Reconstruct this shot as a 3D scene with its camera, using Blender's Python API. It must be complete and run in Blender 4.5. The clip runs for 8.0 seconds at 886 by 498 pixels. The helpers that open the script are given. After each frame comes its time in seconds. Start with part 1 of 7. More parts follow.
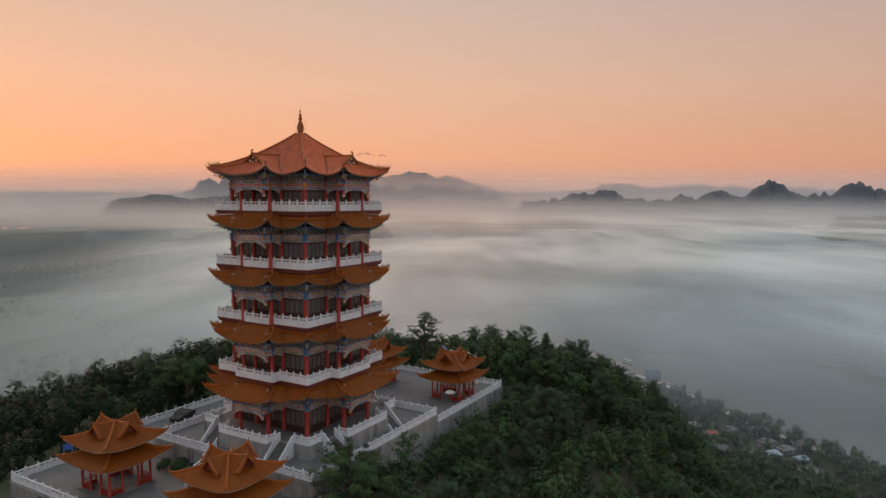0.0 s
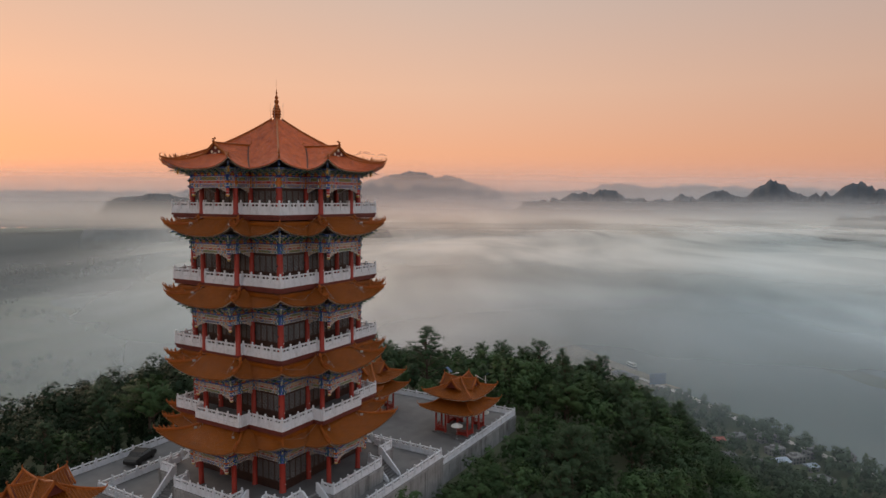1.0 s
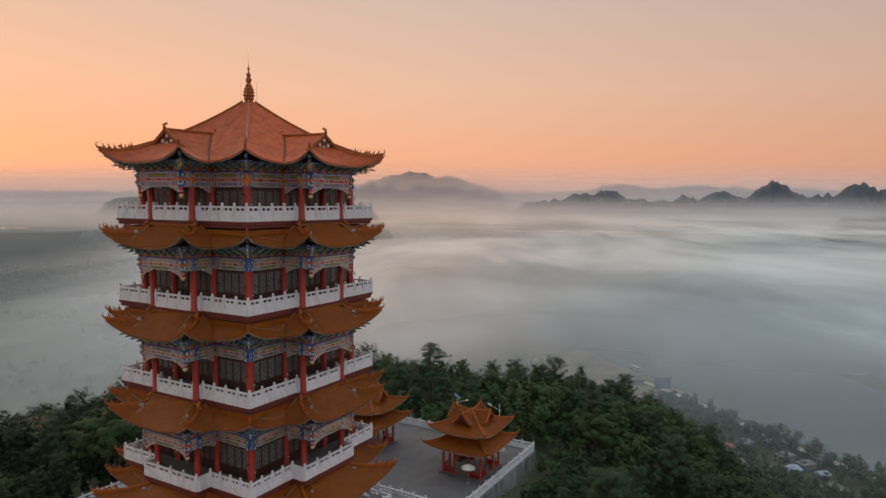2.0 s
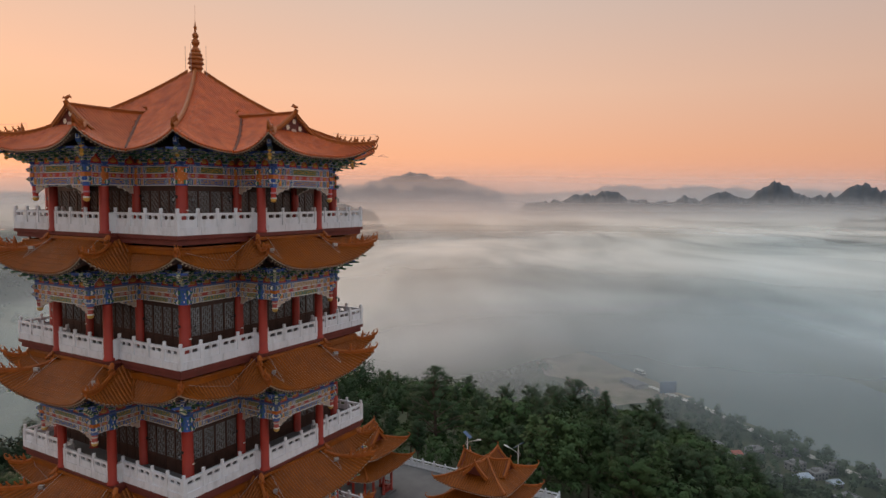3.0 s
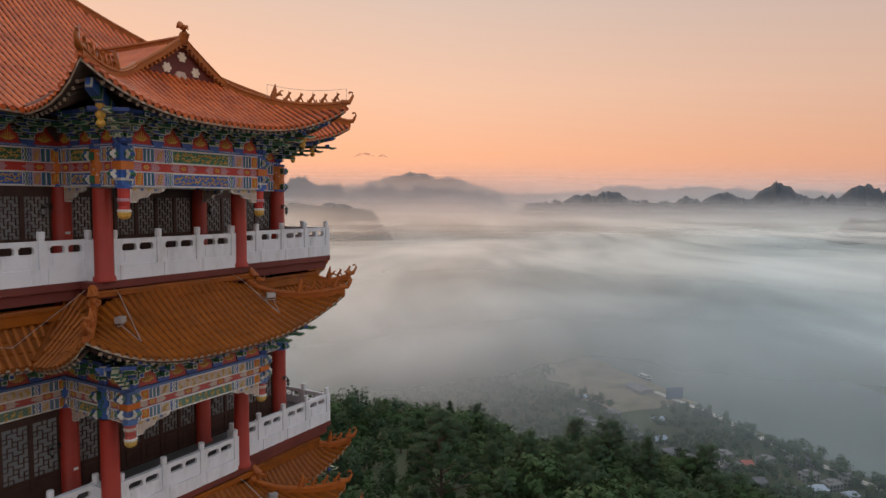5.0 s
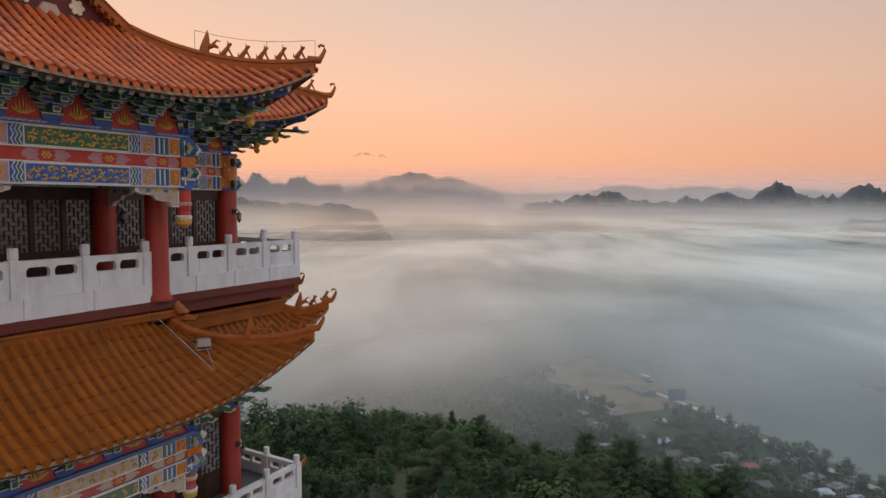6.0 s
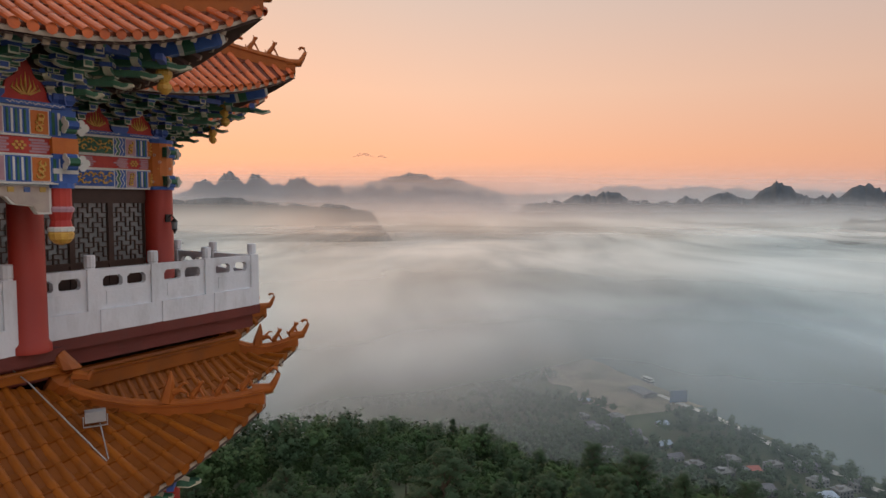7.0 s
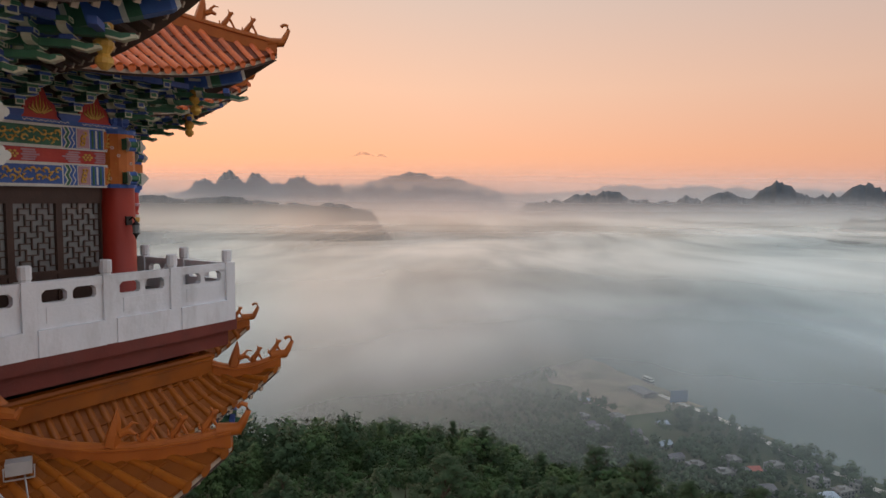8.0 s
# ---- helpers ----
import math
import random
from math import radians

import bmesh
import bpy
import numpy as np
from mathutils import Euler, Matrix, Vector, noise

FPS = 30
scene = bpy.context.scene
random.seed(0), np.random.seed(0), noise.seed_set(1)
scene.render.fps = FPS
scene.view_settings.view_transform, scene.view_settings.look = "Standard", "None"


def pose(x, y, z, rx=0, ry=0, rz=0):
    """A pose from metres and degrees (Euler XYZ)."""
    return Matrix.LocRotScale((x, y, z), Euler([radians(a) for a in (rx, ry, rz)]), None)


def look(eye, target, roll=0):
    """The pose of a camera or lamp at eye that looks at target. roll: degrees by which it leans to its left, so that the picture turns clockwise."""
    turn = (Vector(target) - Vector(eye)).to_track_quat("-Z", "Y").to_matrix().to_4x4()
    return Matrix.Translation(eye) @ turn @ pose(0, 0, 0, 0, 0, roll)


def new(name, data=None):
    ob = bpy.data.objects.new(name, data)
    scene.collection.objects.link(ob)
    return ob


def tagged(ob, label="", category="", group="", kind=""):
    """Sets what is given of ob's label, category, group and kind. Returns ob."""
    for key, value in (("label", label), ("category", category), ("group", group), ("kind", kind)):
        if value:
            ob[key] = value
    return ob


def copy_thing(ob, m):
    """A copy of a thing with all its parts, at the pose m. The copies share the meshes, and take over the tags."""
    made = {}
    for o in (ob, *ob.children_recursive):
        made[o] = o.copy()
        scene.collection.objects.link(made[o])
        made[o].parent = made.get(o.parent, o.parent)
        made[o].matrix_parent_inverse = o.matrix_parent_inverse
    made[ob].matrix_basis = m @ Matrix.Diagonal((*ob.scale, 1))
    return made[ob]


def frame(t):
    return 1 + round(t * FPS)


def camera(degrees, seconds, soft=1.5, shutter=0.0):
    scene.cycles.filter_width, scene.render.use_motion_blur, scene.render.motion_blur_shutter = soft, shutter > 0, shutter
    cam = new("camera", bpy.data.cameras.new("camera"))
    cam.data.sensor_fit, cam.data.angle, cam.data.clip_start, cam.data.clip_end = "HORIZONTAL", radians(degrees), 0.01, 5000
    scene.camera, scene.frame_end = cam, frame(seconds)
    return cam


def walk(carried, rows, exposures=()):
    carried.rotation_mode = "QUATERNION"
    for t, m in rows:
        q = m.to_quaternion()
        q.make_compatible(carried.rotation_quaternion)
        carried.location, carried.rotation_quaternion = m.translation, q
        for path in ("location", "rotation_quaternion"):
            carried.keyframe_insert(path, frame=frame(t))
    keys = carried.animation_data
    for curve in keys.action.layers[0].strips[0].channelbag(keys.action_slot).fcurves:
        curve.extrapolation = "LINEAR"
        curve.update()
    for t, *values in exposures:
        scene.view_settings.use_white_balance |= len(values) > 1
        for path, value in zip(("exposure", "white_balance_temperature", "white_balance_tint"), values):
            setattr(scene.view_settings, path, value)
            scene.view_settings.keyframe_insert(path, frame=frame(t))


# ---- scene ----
cam = camera(68.18, 8.0)
PATH = [
    (0, -65.229, -59.356, 28.791, 85.623, -0.300, -59.890),
    (0.5, -59.777, -55.900, 28.811, 85.615, -0.328, -59.899),
    (1, -52.330, -50.906, 28.899, 85.590, -0.382, -59.917),
    (1.5, -46.596, -46.960, 28.964, 85.615, -0.415, -59.905),
    (3, -29.057, -35.303, 29.130, 85.717, -0.370, -59.865),
    (3.5, -23.341, -31.535, 29.325, 85.685, -0.451, -59.869),
    (4, -19.752, -29.141, 29.389, 85.656, -0.453, -59.871),
    (4.5, -16.397, -26.980, 29.456, 85.711, -0.497, -59.866),
    (6, -7.185, -21.065, 29.577, 85.716, -0.434, -59.896),
    (6.5, -4.926, -19.649, 29.587, 85.733, -0.392, -59.910),
    (7, -3.061, -18.510, 29.606, 85.776, -0.340, -59.929),
    (7.5, -2.081, -17.888, 29.626, 85.765, -0.337, -59.929),
    (8, -1.461, -17.505, 29.623, 85.706, -0.388, -59.933),
]
walk(cam, [(t, pose(x, y, z, a, b, c)) for t, x, y, z, a, b, c in PATH], [(0, -0.18), (3, -0.05), (8, 0.10)])

# ---- sky and sun ----
SUN_WAY = radians(75)          # the glow lies ahead and to the left of the way
world = bpy.data.worlds.new("dusk_sky")
scene.world = world
world.use_nodes = True
wn, wl = world.node_tree.nodes, world.node_tree.links
wn.clear()
sky = wn.new("ShaderNodeTexSky")
sky.sky_type = "NISHITA"
sky.sun_disc = False
sky.sun_elevation = radians(1.5)
sky.sun_rotation = radians(90) - SUN_WAY + radians(0)
co = wn.new("ShaderNodeTexCoord")
sp = wn.new("ShaderNodeSeparateXYZ")
wl.new(co.outputs["Generated"], sp.inputs[0])


def ramp_node(nodes, stops):
    r = nodes.new("ShaderNodeValToRGB")
    el = r.color_ramp.elements
    while len(el) < len(stops):
        el.new(0.5)
    for e, (p, c) in zip(el, stops):
        e.position, e.color = p, (*c, 1)
    return r


# colour by height over the horizon: orange glow, peach, pinkish grey, then pale blue-grey overhead
r1 = ramp_node(wn, [(0.0, (0.74, 0.42, 0.33)), (0.02, (0.93, 0.43, 0.285)), (0.07, (0.97, 0.475, 0.285)), (0.16, (0.91, 0.545, 0.375)),
                    (0.30, (0.71, 0.535, 0.445)), (0.45, (0.78, 0.725, 0.67)), (1.0, (0.94, 0.94, 0.935))])
wl.new(sp.outputs["Z"], r1.inputs[0])
# warmer towards the glow, greyer away from it
dotn = wn.new("ShaderNodeVectorMath")
dotn.operation = "DOT_PRODUCT"
dotn.inputs[1].default_value = (math.cos(SUN_WAY), math.sin(SUN_WAY), 0.0)
wl.new(co.outputs["Generated"], dotn.inputs[0])
r2 = ramp_node(wn, [(0.0, (0.84, 0.96, 1.13)), (0.42, (0.82, 0.905, 1.05)), (0.6, (0.775, 0.82, 0.885)), (0.85, (0.97, 0.975, 0.98)), (1.0, (1.1, 1.0, 0.92))])
mp = wn.new("ShaderNodeMapRange")
mp.inputs["From Min"].default_value = -1
wl.new(dotn.outputs["Value"], mp.inputs["Value"])
wl.new(mp.outputs[0], r2.inputs[0])
mul = wn.new("ShaderNodeMixRGB")
mul.blend_type = "MULTIPLY"
mul.inputs[0].default_value = 1
wl.new(r1.outputs[0], mul.inputs[1])
wl.new(r2.outputs[0], mul.inputs[2])
skys = wn.new("ShaderNodeMixRGB")
skys.blend_type = "ADD"
skys.inputs[0].default_value = 0.015
wl.new(mul.outputs[0], skys.inputs[1])
wl.new(sky.outputs[0], skys.inputs[2])
bg = wn.new("ShaderNodeBackground")
bg.inputs["Strength"].default_value = 1.0
wl.new(skys.outputs[0], bg.inputs["Color"])
wl.new(bg.outputs[0], wn.new("ShaderNodeOutputWorld").inputs[0])

sun = new("sun", bpy.data.lights.new("sun", "SUN"))
sun.data.energy, sun.data.angle, sun.data.color = 1.1, radians(20), (1.0, 0.70, 0.52)
sun.matrix_world = look((math.cos(SUN_WAY) * 400, math.sin(SUN_WAY) * 400, 90), (0, 0, 20))
# ---- materials ----
def mat(name, c1, c2, scale=2.0, rough=0.7, bump=0.15, fine=25.0, metal=0.0, vary=0.12, stain=None, stain_scale=0.35, stain_amount=0.5, coat=0.0, drip=1.0):
    """Base colour between c1 and c2 by a noise, stains at a larger scale, a fine bump, and some change from piece to piece."""
    m = bpy.data.materials.new(name)
    m.use_nodes = True
    n, l = m.node_tree.nodes, m.node_tree.links
    b = n["Principled BSDF"]
    tc = n.new("ShaderNodeTexCoord")
    geo = n.new("ShaderNodeNewGeometry")
    no = n.new("ShaderNodeTexNoise")
    no.inputs["Scale"].default_value, no.inputs["Detail"].default_value = scale, 6
    l.new(geo.outputs["Position"], no.inputs["Vector"])
    mr = n.new("ShaderNodeMapRange")
    mr.inputs["From Min"].default_value, mr.inputs["From Max"].default_value = 0.3, 0.7
    l.new(no.outputs["Fac"], mr.inputs["Value"])
    mx = n.new("ShaderNodeMixRGB")
    mx.inputs[1].default_value, mx.inputs[2].default_value = (*c1, 1), (*c2, 1)
    l.new(mr.outputs[0], mx.inputs[0])
    out = mx.outputs[0]
    if stain:
        n2 = n.new("ShaderNodeTexNoise")
        n2.inputs["Scale"].default_value, n2.inputs["Detail"].default_value, n2.inputs["Roughness"].default_value = stain_scale, 8, 0.65
        run = n.new("ShaderNodeVectorMath")
        run.operation = "MULTIPLY"
        run.inputs[1].default_value = (1, 1, drip)
        l.new(geo.outputs["Position"], run.inputs[0])
        l.new(run.outputs[0], n2.inputs["Vector"])
        m2 = n.new("ShaderNodeMapRange")
        m2.inputs["From Min"].default_value, m2.inputs["From Max"].default_value, m2.inputs["To Max"].default_value = 0.48, 0.72, stain_amount
        l.new(n2.outputs["Fac"], m2.inputs["Value"])
        x2 = n.new("ShaderNodeMixRGB")
        x2.inputs[2].default_value = (*stain, 1)
        l.new(m2.outputs[0], x2.inputs[0])
        l.new(out, x2.inputs[1])
        out = x2.outputs[0]
    if vary:
        oi = n.new("ShaderNodeObjectInfo")
        ad = n.new("ShaderNodeMath")
        ad.operation = "ADD"
        l.new(oi.outputs["Random"], ad.inputs[0])
        l.new(geo.outputs["Random Per Island"], ad.inputs[1])
        m3 = n.new("ShaderNodeMapRange")
        m3.inputs["From Max"].default_value = 2
        m3.inputs["To Min"].default_value, m3.inputs["To Max"].default_value = 1 - vary, 1 + vary
        l.new(ad.outputs[0], m3.inputs["Value"])
        hs = n.new("ShaderNodeHueSaturation")
        l.new(m3.outputs[0], hs.inputs["Value"])
        l.new(out, hs.inputs["Color"])
        out = hs.outputs[0]
    l.new(out, b.inputs["Base Color"])
    b.inputs["Roughness"].default_value, b.inputs["Metallic"].default_value = rough, metal
    b.inputs["Coat Weight"].default_value = coat
    if bump:
        nf = n.new("ShaderNodeTexNoise")
        nf.inputs["Scale"].default_value, nf.inputs["Detail"].default_value = fine, 4
        l.new(geo.outputs["Position"], nf.inputs["Vector"])
        bp = n.new("ShaderNodeBump")
        bp.inputs["Strength"].default_value, bp.inputs["Distance"].default_value = bump, 0.03
        l.new(nf.outputs["Fac"], bp.inputs["Height"])
        l.new(bp.outputs[0], b.inputs["Normal"])
    return m


M_TILE = mat("glazed_tile", (0.44, 0.086, 0.021), (0.61, 0.142, 0.034), 1.8, 0.36, 0.10, 30, vary=0.16, stain=(0.22, 0.046, 0.018), stain_scale=1.1, stain_amount=0.65)
M_TILE2 = mat("golden_glazed_tile", (0.225, 0.063, 0.006), (0.300, 0.088, 0.009), 1.6, 0.38, 0.10, 30, vary=0.14, stain=(0.13, 0.042, 0.012), stain_scale=1.1, stain_amount=0.75)
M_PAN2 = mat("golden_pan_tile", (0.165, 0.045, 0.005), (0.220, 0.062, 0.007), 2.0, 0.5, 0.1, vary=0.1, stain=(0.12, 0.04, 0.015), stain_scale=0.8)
# far darker than the barrel rows: shade of the troughs put into the colour
M_PAN = mat("glazed_pan_tile_shaded", (0.085, 0.022, 0.010), (0.14, 0.033, 0.013), 2.0, 0.5, 0.1, vary=0.1, stain=(0.12, 0.035, 0.018), stain_scale=0.8)
M_RIDGE = mat("ridge_tile", (0.29, 0.080, 0.014), (0.38, 0.112, 0.020), 3.0, 0.45, 0.12, vary=0.15, stain=(0.18, 0.06, 0.03), stain_scale=1.2)
M_CREAM = mat("cream_paint", (0.66, 0.56, 0.42), (0.76, 0.66, 0.52), 5.0, 0.6, 0.1, vary=0.05)
M_CEMENT = mat("ridge_cement", (0.45, 0.33, 0.26), (0.55, 0.42, 0.34), 3.0, 0.8, 0.2, vary=0.05)
M_EAVE = mat("eave_board", (0.42, 0.34, 0.26), (0.54, 0.45, 0.35), 4.0, 0.7, 0.15, stain=(0.2, 0.12, 0.08), stain_scale=2)
for glazed, shine in ((M_TILE, 0.35), (M_TILE2, 0.25), (M_PAN2, 0.2), (M_PAN, 0.25), (M_RIDGE, 0.25)):
    glazed.node_tree.nodes["Principled BSDF"].inputs["Specular IOR Level"].default_value = shine
M_SOFFIT = mat("soffit_paint", (0.10, 0.065, 0.055), (0.14, 0.09, 0.075), 3.0, 0.7, 0.1)
M_RED = mat("column_red", (0.27, 0.018, 0.009), (0.33, 0.026, 0.013), 1.2, 0.5, 0.06, 14, vary=0.08, stain=(0.25, 0.03, 0.02), stain_scale=1.5, stain_amount=0.35)
M_FASCIA = mat("slab_oxide_red", (0.11, 0.021, 0.015), (0.15, 0.030, 0.021), 1.5, 0.75, 0.15, stain=(0.08, 0.03, 0.025), stain_scale=1.2)
M_WHITE = mat("balustrade_white", (0.61, 0.65, 0.69), (0.69, 0.72, 0.76), 1.5, 0.75, 0.2, 18, vary=0.04, stain=(0.34, 0.35, 0.35), stain_scale=2.6, stain_amount=0.5, drip=0.3)
M_PLASTER = mat("plaster_weathered", (0.22, 0.225, 0.225), (0.33, 0.335, 0.33), 0.8, 0.85, 0.25, 12, vary=0.03, stain=(0.05, 0.05, 0.048), stain_scale=1.1, stain_amount=0.85, drip=0.12)
M_PAVE = mat("terrace_paving", (0.105, 0.104, 0.105), (0.15, 0.148, 0.147), 0.5, 0.75, 0.15, 12, vary=0.05, stain=(0.08, 0.08, 0.082), stain_scale=0.2, stain_amount=0.7)
M_WOOD = mat("dark_door_wood", (0.030, 0.014, 0.010), (0.055, 0.026, 0.018), 3.0, 0.5, 0.12, 30)
M_LATT = mat("lattice_wood", (0.035, 0.02, 0.015), (0.06, 0.035, 0.025), 4.0, 0.5, 0.1)
# pale base colour stands in for sky reflected in the glass
M_PANE = mat("sky_pale_pane", (0.16, 0.18, 0.19), (0.22, 0.24, 0.25), 1.0, 0.12, 0.0, vary=0.2)
M_DARK = mat("unlit_interior", (0.03, 0.022, 0.02), (0.045, 0.03, 0.027), 1.0, 0.8, 0.05)
M_BLUE = mat("paint_blue", (0.03, 0.10, 0.36), (0.045, 0.13, 0.44), 5.0, 0.6, 0.1, vary=0.1)
M_LIGHT = mat("paint_pale", (0.58, 0.60, 0.57), (0.70, 0.71, 0.67), 6.0, 0.6, 0.1, vary=0.05)
M_GREEN = mat("paint_green", (0.025, 0.12, 0.07), (0.04, 0.17, 0.10), 5.0, 0.6, 0.1, vary=0.15)
M_GOLD = mat("paint_gold", (0.58, 0.34, 0.055), (0.70, 0.45, 0.10), 9.0, 0.5, 0.15, vary=0.1, stain=(0.35, 0.13, 0.03), stain_scale=5)
M_ORANGE = mat("sleeve_orange", (0.50, 0.13, 0.015), (0.60, 0.18, 0.025), 4.0, 0.5, 0.1, vary=0.1)
M_PRED = mat("paint_red", (0.42, 0.03, 0.025), (0.50, 0.05, 0.035), 4.0, 0.55, 0.1, vary=0.1)
M_PINK = mat("paint_mauve", (0.40, 0.22, 0.28), (0.50, 0.31, 0.35), 7.0, 0.6, 0.1, vary=0.1)
M_BRKT = mat("bracket_dark_green", (0.035, 0.14, 0.085), (0.055, 0.19, 0.115), 6.0, 0.6, 0.1, vary=0.3)
M_BRKB = mat("bracket_dark_blue", (0.036, 0.085, 0.30), (0.055, 0.115, 0.40), 6.0, 0.6, 0.1, vary=0.3)
M_METAL = mat("grey_metal", (0.35, 0.36, 0.37), (0.45, 0.46, 0.47), 4.0, 0.45, 0.05, metal=0.6)
M_IRON = mat("black_iron", (0.02, 0.02, 0.02), (0.035, 0.035, 0.035), 4.0, 0.5, 0.05, metal=0.4)
M_LEAF = mat("broad_leaf", (0.039, 0.076, 0.031), (0.061, 0.106, 0.042), 0.25, 0.6, 0.0, vary=0.09, stain=(0.064, 0.088, 0.026), stain_scale=0.12, stain_amount=0.35)
M_PINE = mat("dark_leaf", (0.033, 0.060, 0.031), (0.049, 0.082, 0.040), 0.25, 0.6, 0.0, vary=0.09)
# leaf colour darkened to stand for shade on the woods behind the terraces
M_LEAF_SHADED = mat("shaded_leaf", (0.013, 0.027, 0.015), (0.024, 0.041, 0.020), 0.2, 0.65, 0.0, vary=0.1)
for leafy in (M_LEAF, M_PINE, M_LEAF_SHADED):
    leafy.node_tree.nodes["Principled BSDF"].inputs["Specular IOR Level"].default_value = 0.08
M_BARK = mat("bark", (0.06, 0.045, 0.032), (0.11, 0.08, 0.06), 3.0, 0.9, 0.5, 8)
M_FOREST = mat("far_forest_leaf", (0.028, 0.056, 0.024), (0.050, 0.086, 0.034), 0.05, 0.7, 0.0, vary=0.3)
M_GROUND = mat("ground_earth_scrub", (0.045, 0.07, 0.032), (0.09, 0.10, 0.055), 0.02, 0.9, 0.3, 1.5, vary=0.0, stain=(0.09, 0.085, 0.05), stain_scale=0.006, stain_amount=0.8)
# rock and scrub, with the blue of distant haze put into the colour
M_ROCK = mat("karst_rock_scrub_hazed", (0.040, 0.052, 0.064), (0.075, 0.09, 0.105), 0.012, 0.9, 0.4, 0.15, vary=0.1)
M_SAND = mat("bank_earth", (0.20, 0.165, 0.125), (0.30, 0.24, 0.18), 0.03, 0.9, 0.2, 1.0, vary=0.0, stain=(0.10, 0.12, 0.06), stain_scale=0.025, stain_amount=0.9)
M_ROAD = mat("pale_road", (0.50, 0.46, 0.40), (0.60, 0.55, 0.48), 0.1, 0.9, 0.1, 2.0, vary=0.0)
M_HOUSE = mat("house_render", (0.16, 0.162, 0.16), (0.25, 0.248, 0.245), 0.3, 0.85, 0.1, vary=0.2)
M_WATER = mat("river_water", (0.185, 0.235, 0.23), (0.215, 0.262, 0.25), 0.004, 0.2, 0.03, 0.25, vary=0.0)


def mist_material(name, density, scale, near, far, low=0.35, high=0.7, stretch=(1.0, 1.0, 1.0), patch=0.0, seed=0.0, inland=0.6, through_light=0.12, tone=(0.90, 0.90, 0.895), river=1.0, fan=False):
    """Thin mist: see-through and scattering, thicker where a noise says, from near to far metres round the hill."""
    m = bpy.data.materials.new(name)
    m.use_nodes = True
    n, l = m.node_tree.nodes, m.node_tree.links
    n.clear()
    geo = n.new("ShaderNodeNewGeometry")
    # drawn out along the valley, down which the air drifts
    mpv = n.new("ShaderNodeCombineXYZ")
    for way, share, sock in (((0.88, 0.47, 0.0), stretch[0], "X"), ((0.47, -0.88, 0.0), stretch[1], "Y"), ((0.0, 0.0, 1.0), stretch[2], "Z")):
        dp, ma = n.new("ShaderNodeVectorMath"), n.new("ShaderNodeMath")
        dp.operation, ma.operation = "DOT_PRODUCT", "MULTIPLY_ADD"
        dp.inputs[1].default_value = way
        ma.inputs[1].default_value, ma.inputs[2].default_value = share, seed
        l.new(geo.outputs["Position"], dp.inputs[0])
        l.new(dp.outputs["Value"], ma.inputs[0])
        l.new(ma.outputs[0], mpv.inputs[sock])
    no = n.new("ShaderNodeTexNoise")
    no.inputs["Scale"].default_value, no.inputs["Detail"].default_value, no.inputs["Roughness"].default_value = scale, 3.6, 0.50
    no.inputs["Distortion"].default_value = 0.35
    l.new(mpv.outputs[0], no.inputs["Vector"])
    mr = n.new("ShaderNodeMapRange")
    mr.interpolation_type = "SMOOTHSTEP"
    mr.inputs["From Min"].default_value, mr.inputs["From Max"].default_value = low, high
    mr.inputs["To Min"].default_value = patch
    l.new(no.outputs["Fac"], mr.inputs["Value"])
    ln = n.new("ShaderNodeVectorMath")
    ln.operation = "LENGTH"
    l.new(geo.outputs["Position"], ln.inputs[0])
    md = n.new("ShaderNodeMapRange")
    md.interpolation_type = "SMOOTHSTEP"
    md.inputs["From Min"].default_value, md.inputs["From Max"].default_value = near, far
    # it comes closer to the hill upstream than down
    ups, uk, ua = n.new("ShaderNodeVectorMath"), n.new("ShaderNodeMapRange"), n.new("ShaderNodeMath")
    ups.operation, ua.operation = "DOT_PRODUCT", "ADD"
    ups.inputs[1].default_value = (-0.5, 0.866, 0.0)
    uk.inputs["From Min"].default_value, uk.inputs["From Max"].default_value, uk.inputs["To Max"].default_value = -160, 220, 210
    l.new(geo.outputs["Position"], ups.inputs[0])
    l.new(ups.outputs["Value"], uk.inputs["Value"])
    l.new(uk.outputs[0], ua.inputs[0])
    l.new(ln.outputs["Value"], ua.inputs[1])
    l.new(ua.outputs[0], md.inputs["Value"])
    side = n.new("ShaderNodeVectorMath")
    side.operation = "DOT_PRODUCT"
    side.inputs[1].default_value = (0.75, -0.66, 0.0)
    l.new(geo.outputs["Position"], side.inputs[0])
    ms = n.new("ShaderNodeMapRange")
    ms.interpolation_type = "SMOOTHSTEP"
    ms.inputs["From Min"].default_value, ms.inputs["From Max"].default_value, ms.inputs["To Min"].default_value = -400, 160, inland
    share = n.new("ShaderNodeMath")
    share.operation = "DIVIDE"
    l.new(side.outputs["Value"], share.inputs[0])
    l.new(ln.outputs["Value"], share.inputs[1])
    if fan:
        ms.inputs["From Min"].default_value, ms.inputs["From Max"].default_value = -0.08, 0.24
        l.new(share.outputs[0], ms.inputs["Value"])
    else:
        l.new(side.outputs["Value"], ms.inputs["Value"])
    k0 = n.new("ShaderNodeMath")
    k0.operation = "MULTIPLY"
    # thinner over the open river
    mo = n.new("ShaderNodeMapRange")
    mo.interpolation_type = "SMOOTHSTEP"
    mo.inputs["From Min"].default_value, mo.inputs["From Max"].default_value, mo.inputs["To Min"].default_value, mo.inputs["To Max"].default_value = 150, 430, 1.0, river
    l.new(side.outputs["Value"], mo.inputs["Value"])
    kr = n.new("ShaderNodeMath")
    kr.operation = "MULTIPLY"
    l.new(ms.outputs[0], kr.inputs[0])
